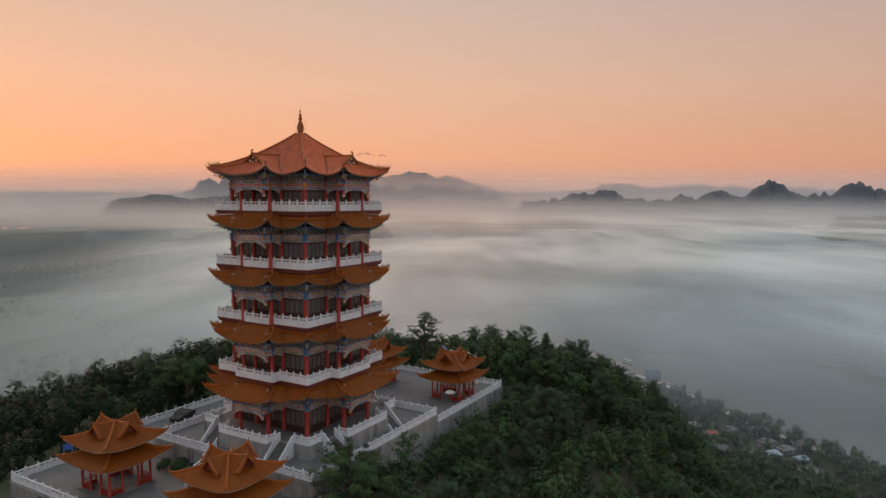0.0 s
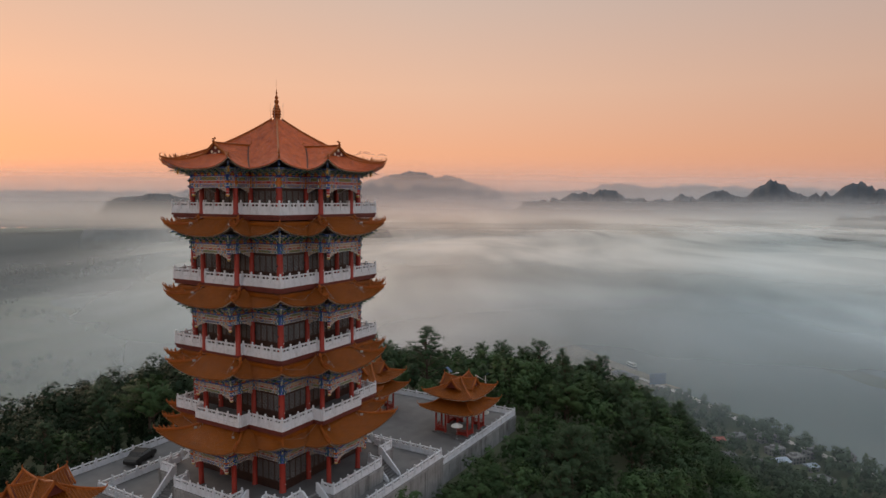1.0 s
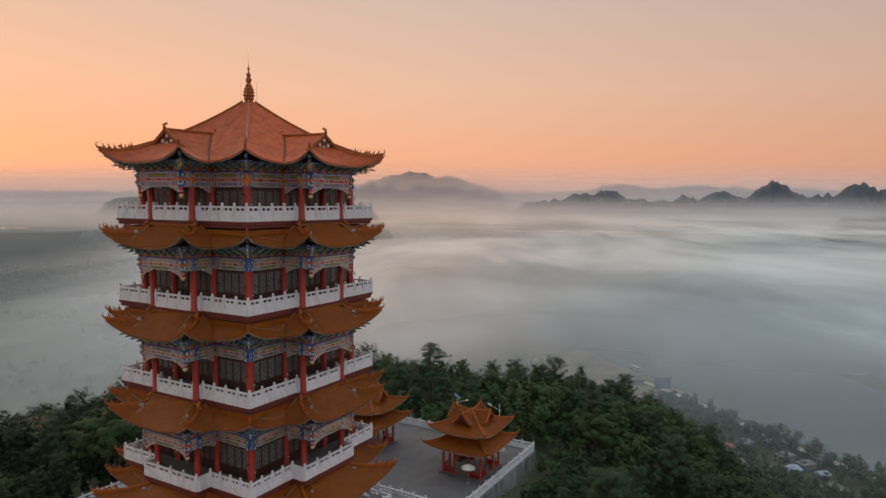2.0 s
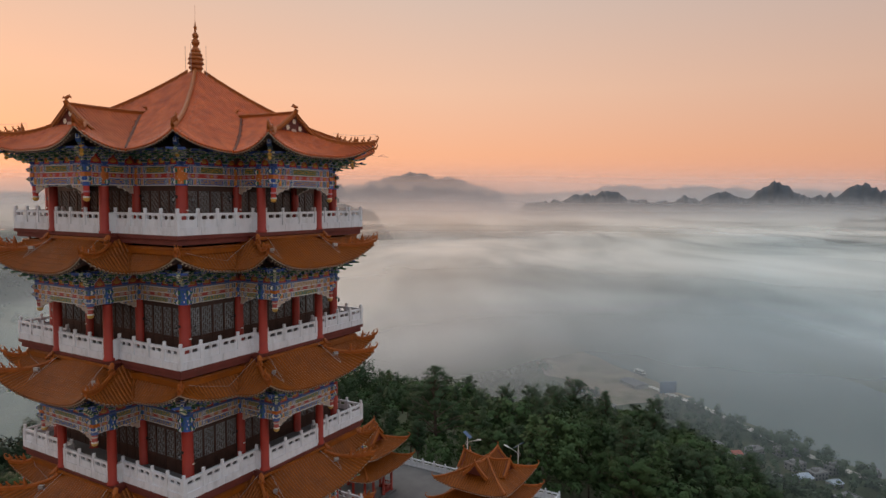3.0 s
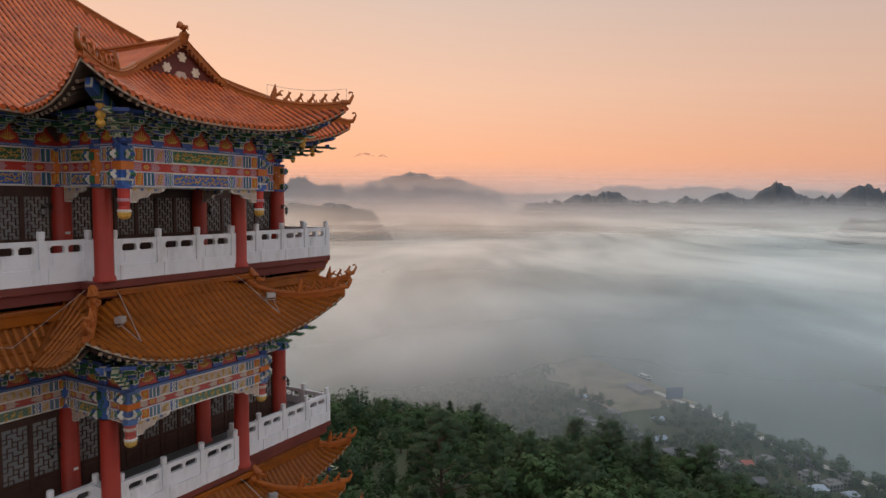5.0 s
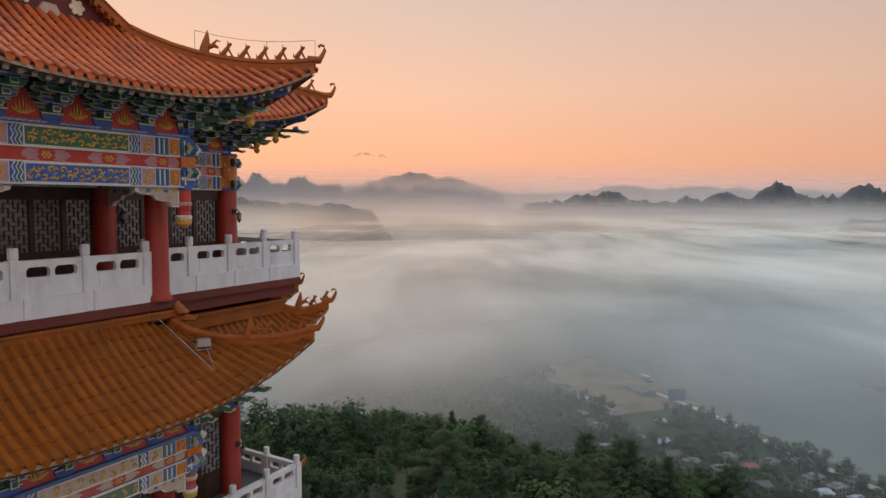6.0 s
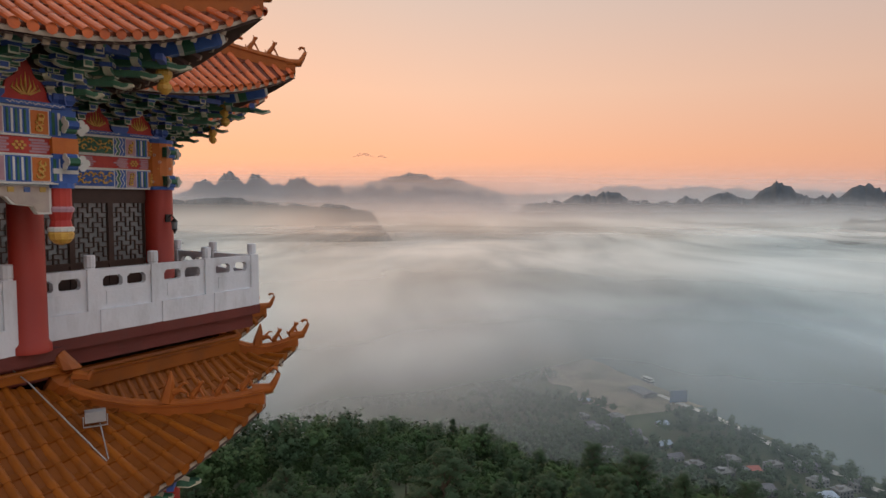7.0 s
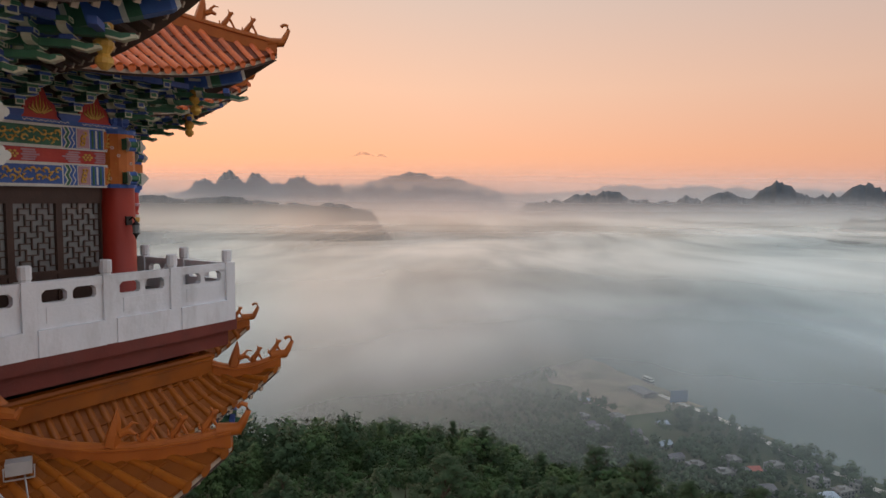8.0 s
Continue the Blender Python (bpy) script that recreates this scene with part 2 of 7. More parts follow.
    l.new(mo.outputs[0], kr.inputs[1])
    l.new(kr.outputs[0], k0.inputs[0])
    l.new(mr.outputs[0], k0.inputs[1])
    k1 = n.new("ShaderNodeMath")
    k1.operation = "MULTIPLY"
    l.new(k0.outputs[0], k1.inputs[0])
    l.new(md.outputs[0], k1.inputs[1])
    k2 = n.new("ShaderNodeMath")
    k2.operation = "MULTIPLY"
    k2.inputs[1].default_value = density
    l.new(k1.outputs[0], k2.inputs[0])
    tr, df, tl = n.new("ShaderNodeBsdfTransparent"), n.new("ShaderNodeBsdfDiffuse"), n.new("ShaderNodeBsdfTranslucent")
    # sky glow put into the mist colour: warm ahead, cool to both sides
    tint = ramp_node(n, [(0.0, tuple(min(c * k, 1.0) for c, k in zip(tone, (0.95, 0.99, 0.975)))), (0.14, tuple(min(c * k, 1.0) for c, k in zip(tone, (1.035, 0.968, 0.90)))), (0.34, tuple(min(c * k, 1.0) for c, k in zip(tone, (1.03, 0.97, 0.915)))), (0.72, tuple(min(c * k, 1.0) for c, k in zip(tone, (0.90, 1.0, 1.035))))])
    l.new(share.outputs[0], tint.inputs[0])
    l.new(tint.outputs[0], df.inputs["Color"])
    l.new(tint.outputs[0], tl.inputs["Color"])
    sc, mx = n.new("ShaderNodeMixShader"), n.new("ShaderNodeMixShader")
    sc.inputs[0].default_value = through_light
    l.new(df.outputs[0], sc.inputs[1])
    l.new(tl.outputs[0], sc.inputs[2])
    l.new(k2.outputs[0], mx.inputs[0])
    l.new(tr.outputs[0], mx.inputs[1])
    l.new(sc.outputs[0], mx.inputs[2])
    l.new(mx.outputs[0], n.new("ShaderNodeOutputMaterial").inputs[0])
    return m
# ---- building blocks ----
class Geo:
    """Collects faces of one mesh, each with a material slot."""

    def __init__(self):
        self.v, self.f, self.m = [], [], []

    def face(self, pts, slot=0):
        k = len(self.v)
        self.v += [tuple(p) for p in pts]
        self.f.append(tuple(range(k, k + len(pts))))
        self.m.append(slot)

    def grid(self, rows, slot=0, closed=False):
        """rows: equal lists of points; quads between them."""
        k, n = len(self.v), len(rows[0])
        for r in rows:
            self.v += [tuple(p) for p in r]
        for i in range(len(rows) - 1):
            for j in range(n if closed else n - 1):
                a, b = k + i * n + j, k + i * n + (j + 1) % n
                self.f.append((a, b, b + n, a + n))
                self.m.append(slot)

    def box(self, x0, x1, y0, y1, z0, z1, slot=0, m=None):
        k = len(self.v)
        pts = [Vector((x, y, z)) for z in (z0, z1) for x, y in ((x0, y0), (x1, y0), (x1, y1), (x0, y1))]
        self.v += [tuple(m @ p) if m else tuple(p) for p in pts]
        for q in ((0, 3, 2, 1), (4, 5, 6, 7), (0, 1, 5, 4), (1, 2, 6, 5), (2, 3, 7, 6), (3, 0, 4, 7)):
            self.f.append(tuple(k + i for i in q))
            self.m.append(slot)

    def prism(self, outline, y0, y1, slot=0):
        """An outline in x and z, from y0 to y1."""
        a, b = [(x, y0, z) for x, z in outline], [(x, y1, z) for x, z in outline]
        self.grid([a, b], slot, True)
        self.face(a[::-1], slot)
        self.face(b, slot)

    def lathe(self, prof, n=12, slot=0, at=(0, 0, 0), cap=True):
        rows = [[(at[0] + r * math.cos(2 * math.pi * i / n), at[1] + r * math.sin(2 * math.pi * i / n), at[2] + z) for i in range(n)] for r, z in prof]
        self.grid(rows, slot, True)
        if cap:
            self.face(rows[0][::-1], slot)
            self.face(rows[-1], slot)

    def tube(self, pts, radii, n=6, slot=0, squash=1.0):
        pts = [Vector(p) for p in pts]
        rows = []
        for i, p in enumerate(pts):
            w = (pts[min(i + 1, len(pts) - 1)] - pts[max(i - 1, 0)]).normalized()
            side = w.cross(Vector((0, 0, 1)))
            side = side.normalized() if side.length > 1e-4 else Vector((1, 0, 0))
            up = side.cross(w)
            r = radii[i] if isinstance(radii, (list, tuple)) else radii
            rows.append([p + side * (r * squash * math.cos(2 * math.pi * (j + 0.5) / n)) + up * (r * math.sin(2 * math.pi * (j + 0.5) / n)) for j in range(n)])
        self.grid(rows, slot, True)
        self.face(rows[0][::-1], slot)
        self.face(rows[-1], slot)

    def mesh(self, name, mats, smooth=False):
        me = bpy.data.meshes.new(name)
        me.from_pydata(self.v, [], self.f)
        for mt in mats if isinstance(mats, (list, tuple)) else [mats]:
            me.materials.append(mt)
        me.polygons.foreach_set("material_index", self.m)
        if smooth:
            me.polygons.foreach_set("use_smooth", [True] * len(self.f))
        me.update()
        return me


def part(name, geo, mats, parent, label="", m=None, smooth=False):
    """One mesh object under a thing or a part. geo: a Geo, or a mesh to share."""
    ob = new(name, geo.mesh(name, mats, smooth) if isinstance(geo, Geo) else geo)
    ob.parent = parent
    if m is not None:
        ob.matrix_basis = m
    return tagged(ob, label)


def thing(name, label, category, m=None, group="", kind=""):
    ob = new(name)
    if m is not None:
        ob.matrix_basis = m
    return tagged(ob, label, category, group, kind)


def solid(name, geo, mats, label, category, kind="", group="", m=None, smooth=False):
    ob = new(name, geo.mesh(name, mats, smooth) if isinstance(geo, Geo) else geo)
    if m is not None:
        ob.matrix_basis = m
    return tagged(ob, label, category, group, kind)


def turn(k):
    return Matrix.Rotation(math.pi / 2 * k, 4, "Z")


def lin(a, b, n):
    return [a + (b - a) * i / (n - 1) for i in range(n)]


def nz(x, y, z=0.0):
    return noise.noise(Vector((x, y, z)))
# ---- land, water, far hills, mist ----
RIVER_Z = -194.0


def shore(x, y):
    """Metres from the near shore line; positive over the river."""
    return ((x - 742) * 375 - (y - 95) * 329) / 498.9


FALL = [(0, 0), (24, 4), (42, 9), (58, 16), (85, 32), (130, 66), (200, 118), (290, 164), (380, 183), (470, 186.5), (9000, 186.5)]


def ground_z(x, y):
    qx, qy = max(abs(x - 8) - 34, 0), max(y - 27, -11.5 - y, 0)
    q = math.hypot(qx, qy * (2.1 if y < 0 else 1.0)) + 0.35 * max(min(qx, -2 * y - 24), 0)
    q *= 1 + 0.18 * nz(x * 0.008, y * 0.008) * min(q / 80, 1)
    q = min(q, 8900)
    for (a, za), (b, zb) in zip(FALL, FALL[1:]):
        if q <= b:
            z = -5.9 - (za + (zb - za) * (q - a) / (b - a))
            break
    z += 2.0 * nz(x * 0.03, y * 0.03, 4) * min(q / 60, 1) + 11 * math.exp(-((x - 104) / 42) ** 2 - ((y + 44) / 20) ** 2) + 44 * math.exp(-((x - 86) / 38) ** 2 - ((y + 71) / 16) ** 2) + 7 * math.exp(-((x - 128) ** 2 + (y - 82) ** 2) / 1600)
    s = shore(x, y) + 14 * nz(x * 0.01, y * 0.01, 9)
    pond = math.hypot((x - 850) / 150, (y - 1230) / 170) + 0.3 * nz(x * 0.006, y * 0.006, 2)
    if -5 < s and s < 1500:
        z = min(z, max(-191 - (s + 5) * 0.25, -205))
    if pond < 1.25:
        z = min(z, -191.5 - 20 * (1.25 - pond))
    return z


# village houses: place and kind of roof (flat, gable, blue sheet, red sheet)
HOUSES = [(567, -40, 0), (578, -24, 0), (556, -52, 2), (588, -52, 0), (548, -30, 2), (567, 31, 0), (555, 42, 0), (576, 22, 3), (592, 8, 0), (602, -12, 0), (612, -26, 1), (540, 12, 1), (586, 40, 0), (603, 158, 0), (644, 153, 0), (602, 118, 0),
          (558, 137, 0), (600, 98, 2), (620, 130, 1), (575, 84, 1), (640, 186, 0), (690, 200, 2), (560, 64, 0), (530, -60, 0), (596, -78, 1), (618, 172, 1), (545, -8, 0), (655, 110, 2)]


def spaced(n, far, fine):
    out = []
    for i in range(n + 1):
        u = 2 * i / n - 1
        out.append(math.copysign(fine * abs(u) + (far - fine) * abs(u) ** 3.6, u))
    return out


g = Geo()
gx, gy = [x + 60 for x in spaced(210, 4780, 900)], spaced(210, 4780, 900)
g.grid([[(x, y, ground_z(x, y)) for x in gx] for y in gy])
solid("ground", g, M_GROUND, "wooded hill falling to a hazy river plain", "ground", "structure", smooth=True)
g = Geo()
g.grid([[(x, y, RIVER_Z) for x in lin(-200, 4800, 6)] for y in lin(-4700, 4700, 6)])
solid("water", g, M_WATER, "calm grey-green river under mist", "river", "structure")


EYE = (-1.46, -17.5, 29.6)


def bearing(px, dist):
    """A place at that distance, px being its share of the view's half width to the right."""
    a = radians(-59.93) - math.atan(px * math.tan(radians(34.09)))
    return EYE[0] - math.sin(a) * dist, EYE[1] + math.cos(a) * dist


# (share of half width, share of half width over the horizon, half breadth share)
NEAR_RANGE = [(0.18, -0.016, 0.025), (0.22, -0.004, 0.03), (0.262, 0.0, 0.035), (0.313, 0.016, 0.045), (0.374, 0.022, 0.055), (0.447, 0.004, 0.025), (0.51, 0.004, 0.03), (0.56, 0.009, 0.05), (0.634, 0.021, 0.055),
              (0.756, 0.043, 0.075), (0.82, 0.013, 0.05), (0.872, 0.018, 0.055), (0.949, 0.041, 0.075), (1.01, 0.03, 0.07), (1.1, 0.035, 0.09), (0.70, 0.012, 0.06)]
MID_RANGE = [(-0.538, 0.046, 0.05), (-0.48, 0.06, 0.05), (-0.42, 0.056, 0.05), (-0.321, 0.05, 0.06), (-0.26, 0.036, 0.03), (-0.238, 0.034, 0.025), (-0.37, 0.036, 0.06), (-0.162, 0.034, 0.035), (-0.121, 0.033, 0.03),
             (-0.052, 0.032, 0.045), (0.018, 0.029, 0.045), (0.082, 0.02, 0.025), (0.117, 0.017, 0.015), (-0.2, 0.02, 0.06), (0.05, 0.018, 0.05)]
FAR_RANGE = [(-0.13, 0.042, 0.12), (-0.07, 0.059, 0.13), (0.0, 0.05, 0.12), (0.05, 0.033, 0.09), (0.3, 0.02, 0.14), (0.41, 0.036, 0.10), (0.5, 0.029, 0.12), (0.58, 0.037, 0.10), (0.66, 0.031, 0.10), (0.8, 0.03, 0.16), (0.95, 0.025, 0.16), (0.2, 0.014, 0.1)]
HALF = math.tan(radians(34.09))


def mountain_range(label, peaks, dist, base_up, jag, sharp, widen, x0, x1, depth, seed):
    """A continuous rugged ridge: karst towers rising from a lower crest, with slopes to both sides."""
    n = int((x1 - x0) / 0.0022)
    rows = [[] for _ in range(11)]
    for j in range(n + 1):
        px = x0 + (x1 - x0) * j / n
        up = base_up + 0.006 * nz(px * 9, seed)
        for p, u, half in peaks:
            d = abs(px - p + 0.2 * half * nz(px * 22, seed + 11)) / (half * widen)
            if d < 1:
                up = max(up, base_up + (u - base_up) * (0.5 + 0.5 * math.cos(math.pi * d)) ** sharp)
        up += jag * (nz(px * 34, seed + 3) + 0.7 * nz(px * 85, seed + 7) + 0.4 * nz(px * 190, seed + 13))
        end = max(0.0, min(1.0, (px - x0) / 0.07, (x1 - px) / 0.07)) ** 0.6
        top = -190 + (EYE[2] + up * HALF * dist + 190) * end
        for i in range(11):
            v = i / 5 - 1
            dd = dist + v * depth + 25 * nz(px * 30, i, seed)
            x, y = bearing(px, dd * math.sqrt(1 + (px * HALF) ** 2))
            k = 1 - abs(v) ** 1.4
            rows[i].append((x, y, -190 + (top + 190) * k + (1 - k) * 30 * nz(px * 40, i * 0.7, seed)))
    g = Geo()
    g.grid(rows)
    return solid("mountain_range", g, M_ROCK, label, "mountains", "structure", smooth=True)


mountain_range("dark slate-blue karst hills rising out of the mist", NEAR_RANGE, 3500, -0.004, 0.0085, 0.8, 1.25, 0.12, 1.5, 330, 1.0)
mountain_range("hazy jagged karst peaks on the skyline", MID_RANGE, 4000, 0.014, 0.0110, 0.8, 1.05, -0.66, 0.19, 260, 5.0)
mountain_range("pale far mountains on the skyline", FAR_RANGE, 4600, 0.012, 0.0060, 0.8, 1.35, -1.2, 1.6, 120, 9.0)
LOW_RIDGE = [(-0.40, -0.006, 0.10), (-0.33, -0.010, 0.10), (-0.25, -0.008, 0.08), (-0.19, -0.022, 0.06)]
UPPER_RIDGE = [(-0.66, 0.006, 0.12), (-0.5, 0.004, 0.12), (-0.42, -0.004, 0.08)]
EAST_RIDGE = [(0.94, -0.034, 0.06), (1.02, -0.032, 0.08), (1.12, -0.036, 0.1)]
mountain_range("low wooded ridge half sunk in mist", LOW_RIDGE, 2500, -0.05, 0.0040, 0.7, 1.3, -0.62, -0.09, 260, 13.0)
mountain_range("low wooded ridge half sunk in mist", UPPER_RIDGE, 2850, -0.02, 0.0040, 0.7, 1.3, -0.84, -0.30, 240, 17.0)
mountain_range("low wooded ridge half sunk in mist", EAST_RIDGE, 2600, -0.06, 0.0040, 0.7, 1.3, 0.84, 1.4, 240, 21.0)


def mist_sheet(z, m, label, wave, near):
    """A ring of billowing mist round the hill, open in the middle where the air is clear."""
    g = Geo()
    rings = [near + (4700 - near) * (i / 110) ** 1.6 for i in range(111)]
    rows = []
    for r in rings:
        row = [(r * math.cos(2 * math.pi * k / 260), r * math.sin(2 * math.pi * k / 260)) for k in range(260)]
        rows.append([])
        for x, y in row:
            u, v = 0.80 * x + 0.60 * y, 0.60 * x - 0.80 * y
            rows[-1].append((x, y, z + wave * (nz(u * 0.0016, v * 0.0024, z) + 0.6 * nz(u * 0.0040, v * 0.0060, z + 9))))
    g.grid(rows, 0, True)
    return solid("mist", g, m, label, "mist", "stuff", smooth=True)


# sunset put into the tones: upper sheets warm, lower ones cool
COOL = (0.875, 0.88, 0.88)
# height, thickness, size, near, far, noise from, to, least, seed, share over the plain, tone
for z, dens, size, near, far, lo, hi, least, seed, inland, tone in (
        (-152, 0.86, 0.0032, 510, 980, 0.34, 0.70, 0.58, 40, 0.10, COOL),
        (-122, 0.76, 0.0032, 600, 1100, 0.34, 0.68, 0.50, 300, 0.09, (0.895, 0.885, 0.87)),
        (-80, 0.72, 0.0030, 640, 1250, 0.36, 0.68, 0.32, 700, 0.11, (0.95, 0.89, 0.82)),
        (-48, 0.60, 0.0026, 950, 2100, 0.38, 0.68, 0.24, 1500, 0.24, (0.90, 0.79, 0.71)),
        (-101, 0.145, 0.0020, 260, 440, 0.30, 0.70, 0.60, 55, 0.75, (0.80, 0.88, 0.90))):
    mist_sheet(z, mist_material("mist", dens, size, near, far, lo, hi, (0.34, 1.0, 1), least, seed, inland, 0.12, tone, 0.85 if z < -130 else 1.0, z > -60), "soft white mist drifting over the river valley", 1.0 if dens < 0.2 else 8.0, max(200, near - 420))


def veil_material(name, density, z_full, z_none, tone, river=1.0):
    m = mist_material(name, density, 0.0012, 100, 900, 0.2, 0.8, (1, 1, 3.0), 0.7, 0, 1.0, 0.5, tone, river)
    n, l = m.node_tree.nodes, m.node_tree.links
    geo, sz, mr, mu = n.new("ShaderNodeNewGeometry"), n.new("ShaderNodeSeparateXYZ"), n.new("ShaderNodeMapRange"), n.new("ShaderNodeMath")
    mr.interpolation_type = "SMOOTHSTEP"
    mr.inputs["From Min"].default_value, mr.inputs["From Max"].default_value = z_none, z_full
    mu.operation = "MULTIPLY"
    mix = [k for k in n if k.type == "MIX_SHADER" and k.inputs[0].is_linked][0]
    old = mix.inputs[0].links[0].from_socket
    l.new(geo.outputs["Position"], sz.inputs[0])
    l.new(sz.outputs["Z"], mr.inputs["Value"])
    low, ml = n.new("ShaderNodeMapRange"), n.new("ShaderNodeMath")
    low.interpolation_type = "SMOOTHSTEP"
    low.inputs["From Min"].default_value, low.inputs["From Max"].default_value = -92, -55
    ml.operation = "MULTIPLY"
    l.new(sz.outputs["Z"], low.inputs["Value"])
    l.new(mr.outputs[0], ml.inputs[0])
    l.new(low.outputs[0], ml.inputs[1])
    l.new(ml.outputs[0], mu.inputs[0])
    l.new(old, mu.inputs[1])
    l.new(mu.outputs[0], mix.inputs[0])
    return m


# upright see-through sheets stand in for haze, dusk light in their tone
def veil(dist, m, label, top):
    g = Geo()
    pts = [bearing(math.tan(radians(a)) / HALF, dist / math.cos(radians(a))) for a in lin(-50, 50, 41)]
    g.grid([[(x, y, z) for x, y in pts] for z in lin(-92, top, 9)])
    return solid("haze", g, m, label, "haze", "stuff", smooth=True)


veil(2050, veil_material("haze_plain", 0.84, -40, 50, (0.90, 0.87, 0.84), 0.66), "see-through sheet standing in for mist before the low hills", 80)
veil(3150, veil_material("haze_near", 0.72, -48, 90, (0.88, 0.85, 0.87), 0.90), "see-through sheet painted as dusk haze in front of the hills", 150)
veil(3750, veil_material("haze_middle", 0.67, 0, 290, (0.82, 0.84, 0.92)), "see-through sheet painted as dusk haze between the ranges", 330)
veil(4280, veil_material("haze_far", 0.66, 100, 280, (0.96, 0.84, 0.79)), "see-through sheet painted as bright dusk haze before the far mountains", 420)


def cloud(points, thick):
    """A small wisp of cloud low over the hills; points as shares of half width, right and up."""
    g, path = Geo(), []
    for px, up in points:
        x, y = bearing(px, 4200 * math.sqrt(1 + (px * HALF) ** 2))
        path.append((x, y, EYE[2] + up * HALF * 4200))
    n = len(path)
    g.tube(path, [thick * (0.7 + 0.6 * ((i * 37) % 5) / 4) * math.sin(math.pi * (i + 0.35) / (n - 0.3)) for i in range(n)], 8, 0, 1.0)
    return solid("cloud", g, M_CLOUD, "small dusky wisp of cloud above the hills", "cloud", group="cloud wisps", smooth=True)


M_CLOUD = mist_material("dusky_cloud", 0.32, 0.03, 100, 200, 0.3, 0.7, (1, 1, 1), 0.35, 0, 1.0, 0.5, (0.60, 0.44, 0.40))
cloud([(-0.204, 0.096), (-0.195, 0.0985), (-0.187, 0.102), (-0.179, 0.103), (-0.170, 0.1015), (-0.161, 0.099), (-0.152, 0.097)], 9.0)
cloud([(-0.149, 0.096), (-0.142, 0.0985), (-0.135, 0.098), (-0.126, 0.095)], 7.0)
# ---- the pagoda ----
pagoda = thing("pagoda", "five-storey pagoda with orange glazed roofs, red columns and white balconies", "pagoda")
R_BAL, R_BAY, W_BAY, R_COL, R_HANG = 7.46, 8.04, 2.37, 6.10, 8.98
BAL_Z = [6.70, 13.55, 20.40, 27.25]
# storey: floor, beam bottom, beam top, eave
STOREYS = [(0.0, 2.95, 3.80, 4.74), (7.2, 9.80, 10.65, 11.59), (14.05, 16.65, 17.50, 18.44), (20.9, 23.50, 24.35, 25.29), (27.75, 29.80, 30.85, 31.60)]


def bow(s, k=0.3):
    return s * (1 + k) - k * s * s


class Slope:
    """One roof slope: at(a, s) is the place at a along the eave and s from top (0) to eave (1); it runs from lo(s) to hi(s)."""

    def __init__(self, at, lo, hi, keep=None):
        self.at, self.lo, self.hi, self.keep = at, lo, hi, keep or (lambda p: True)


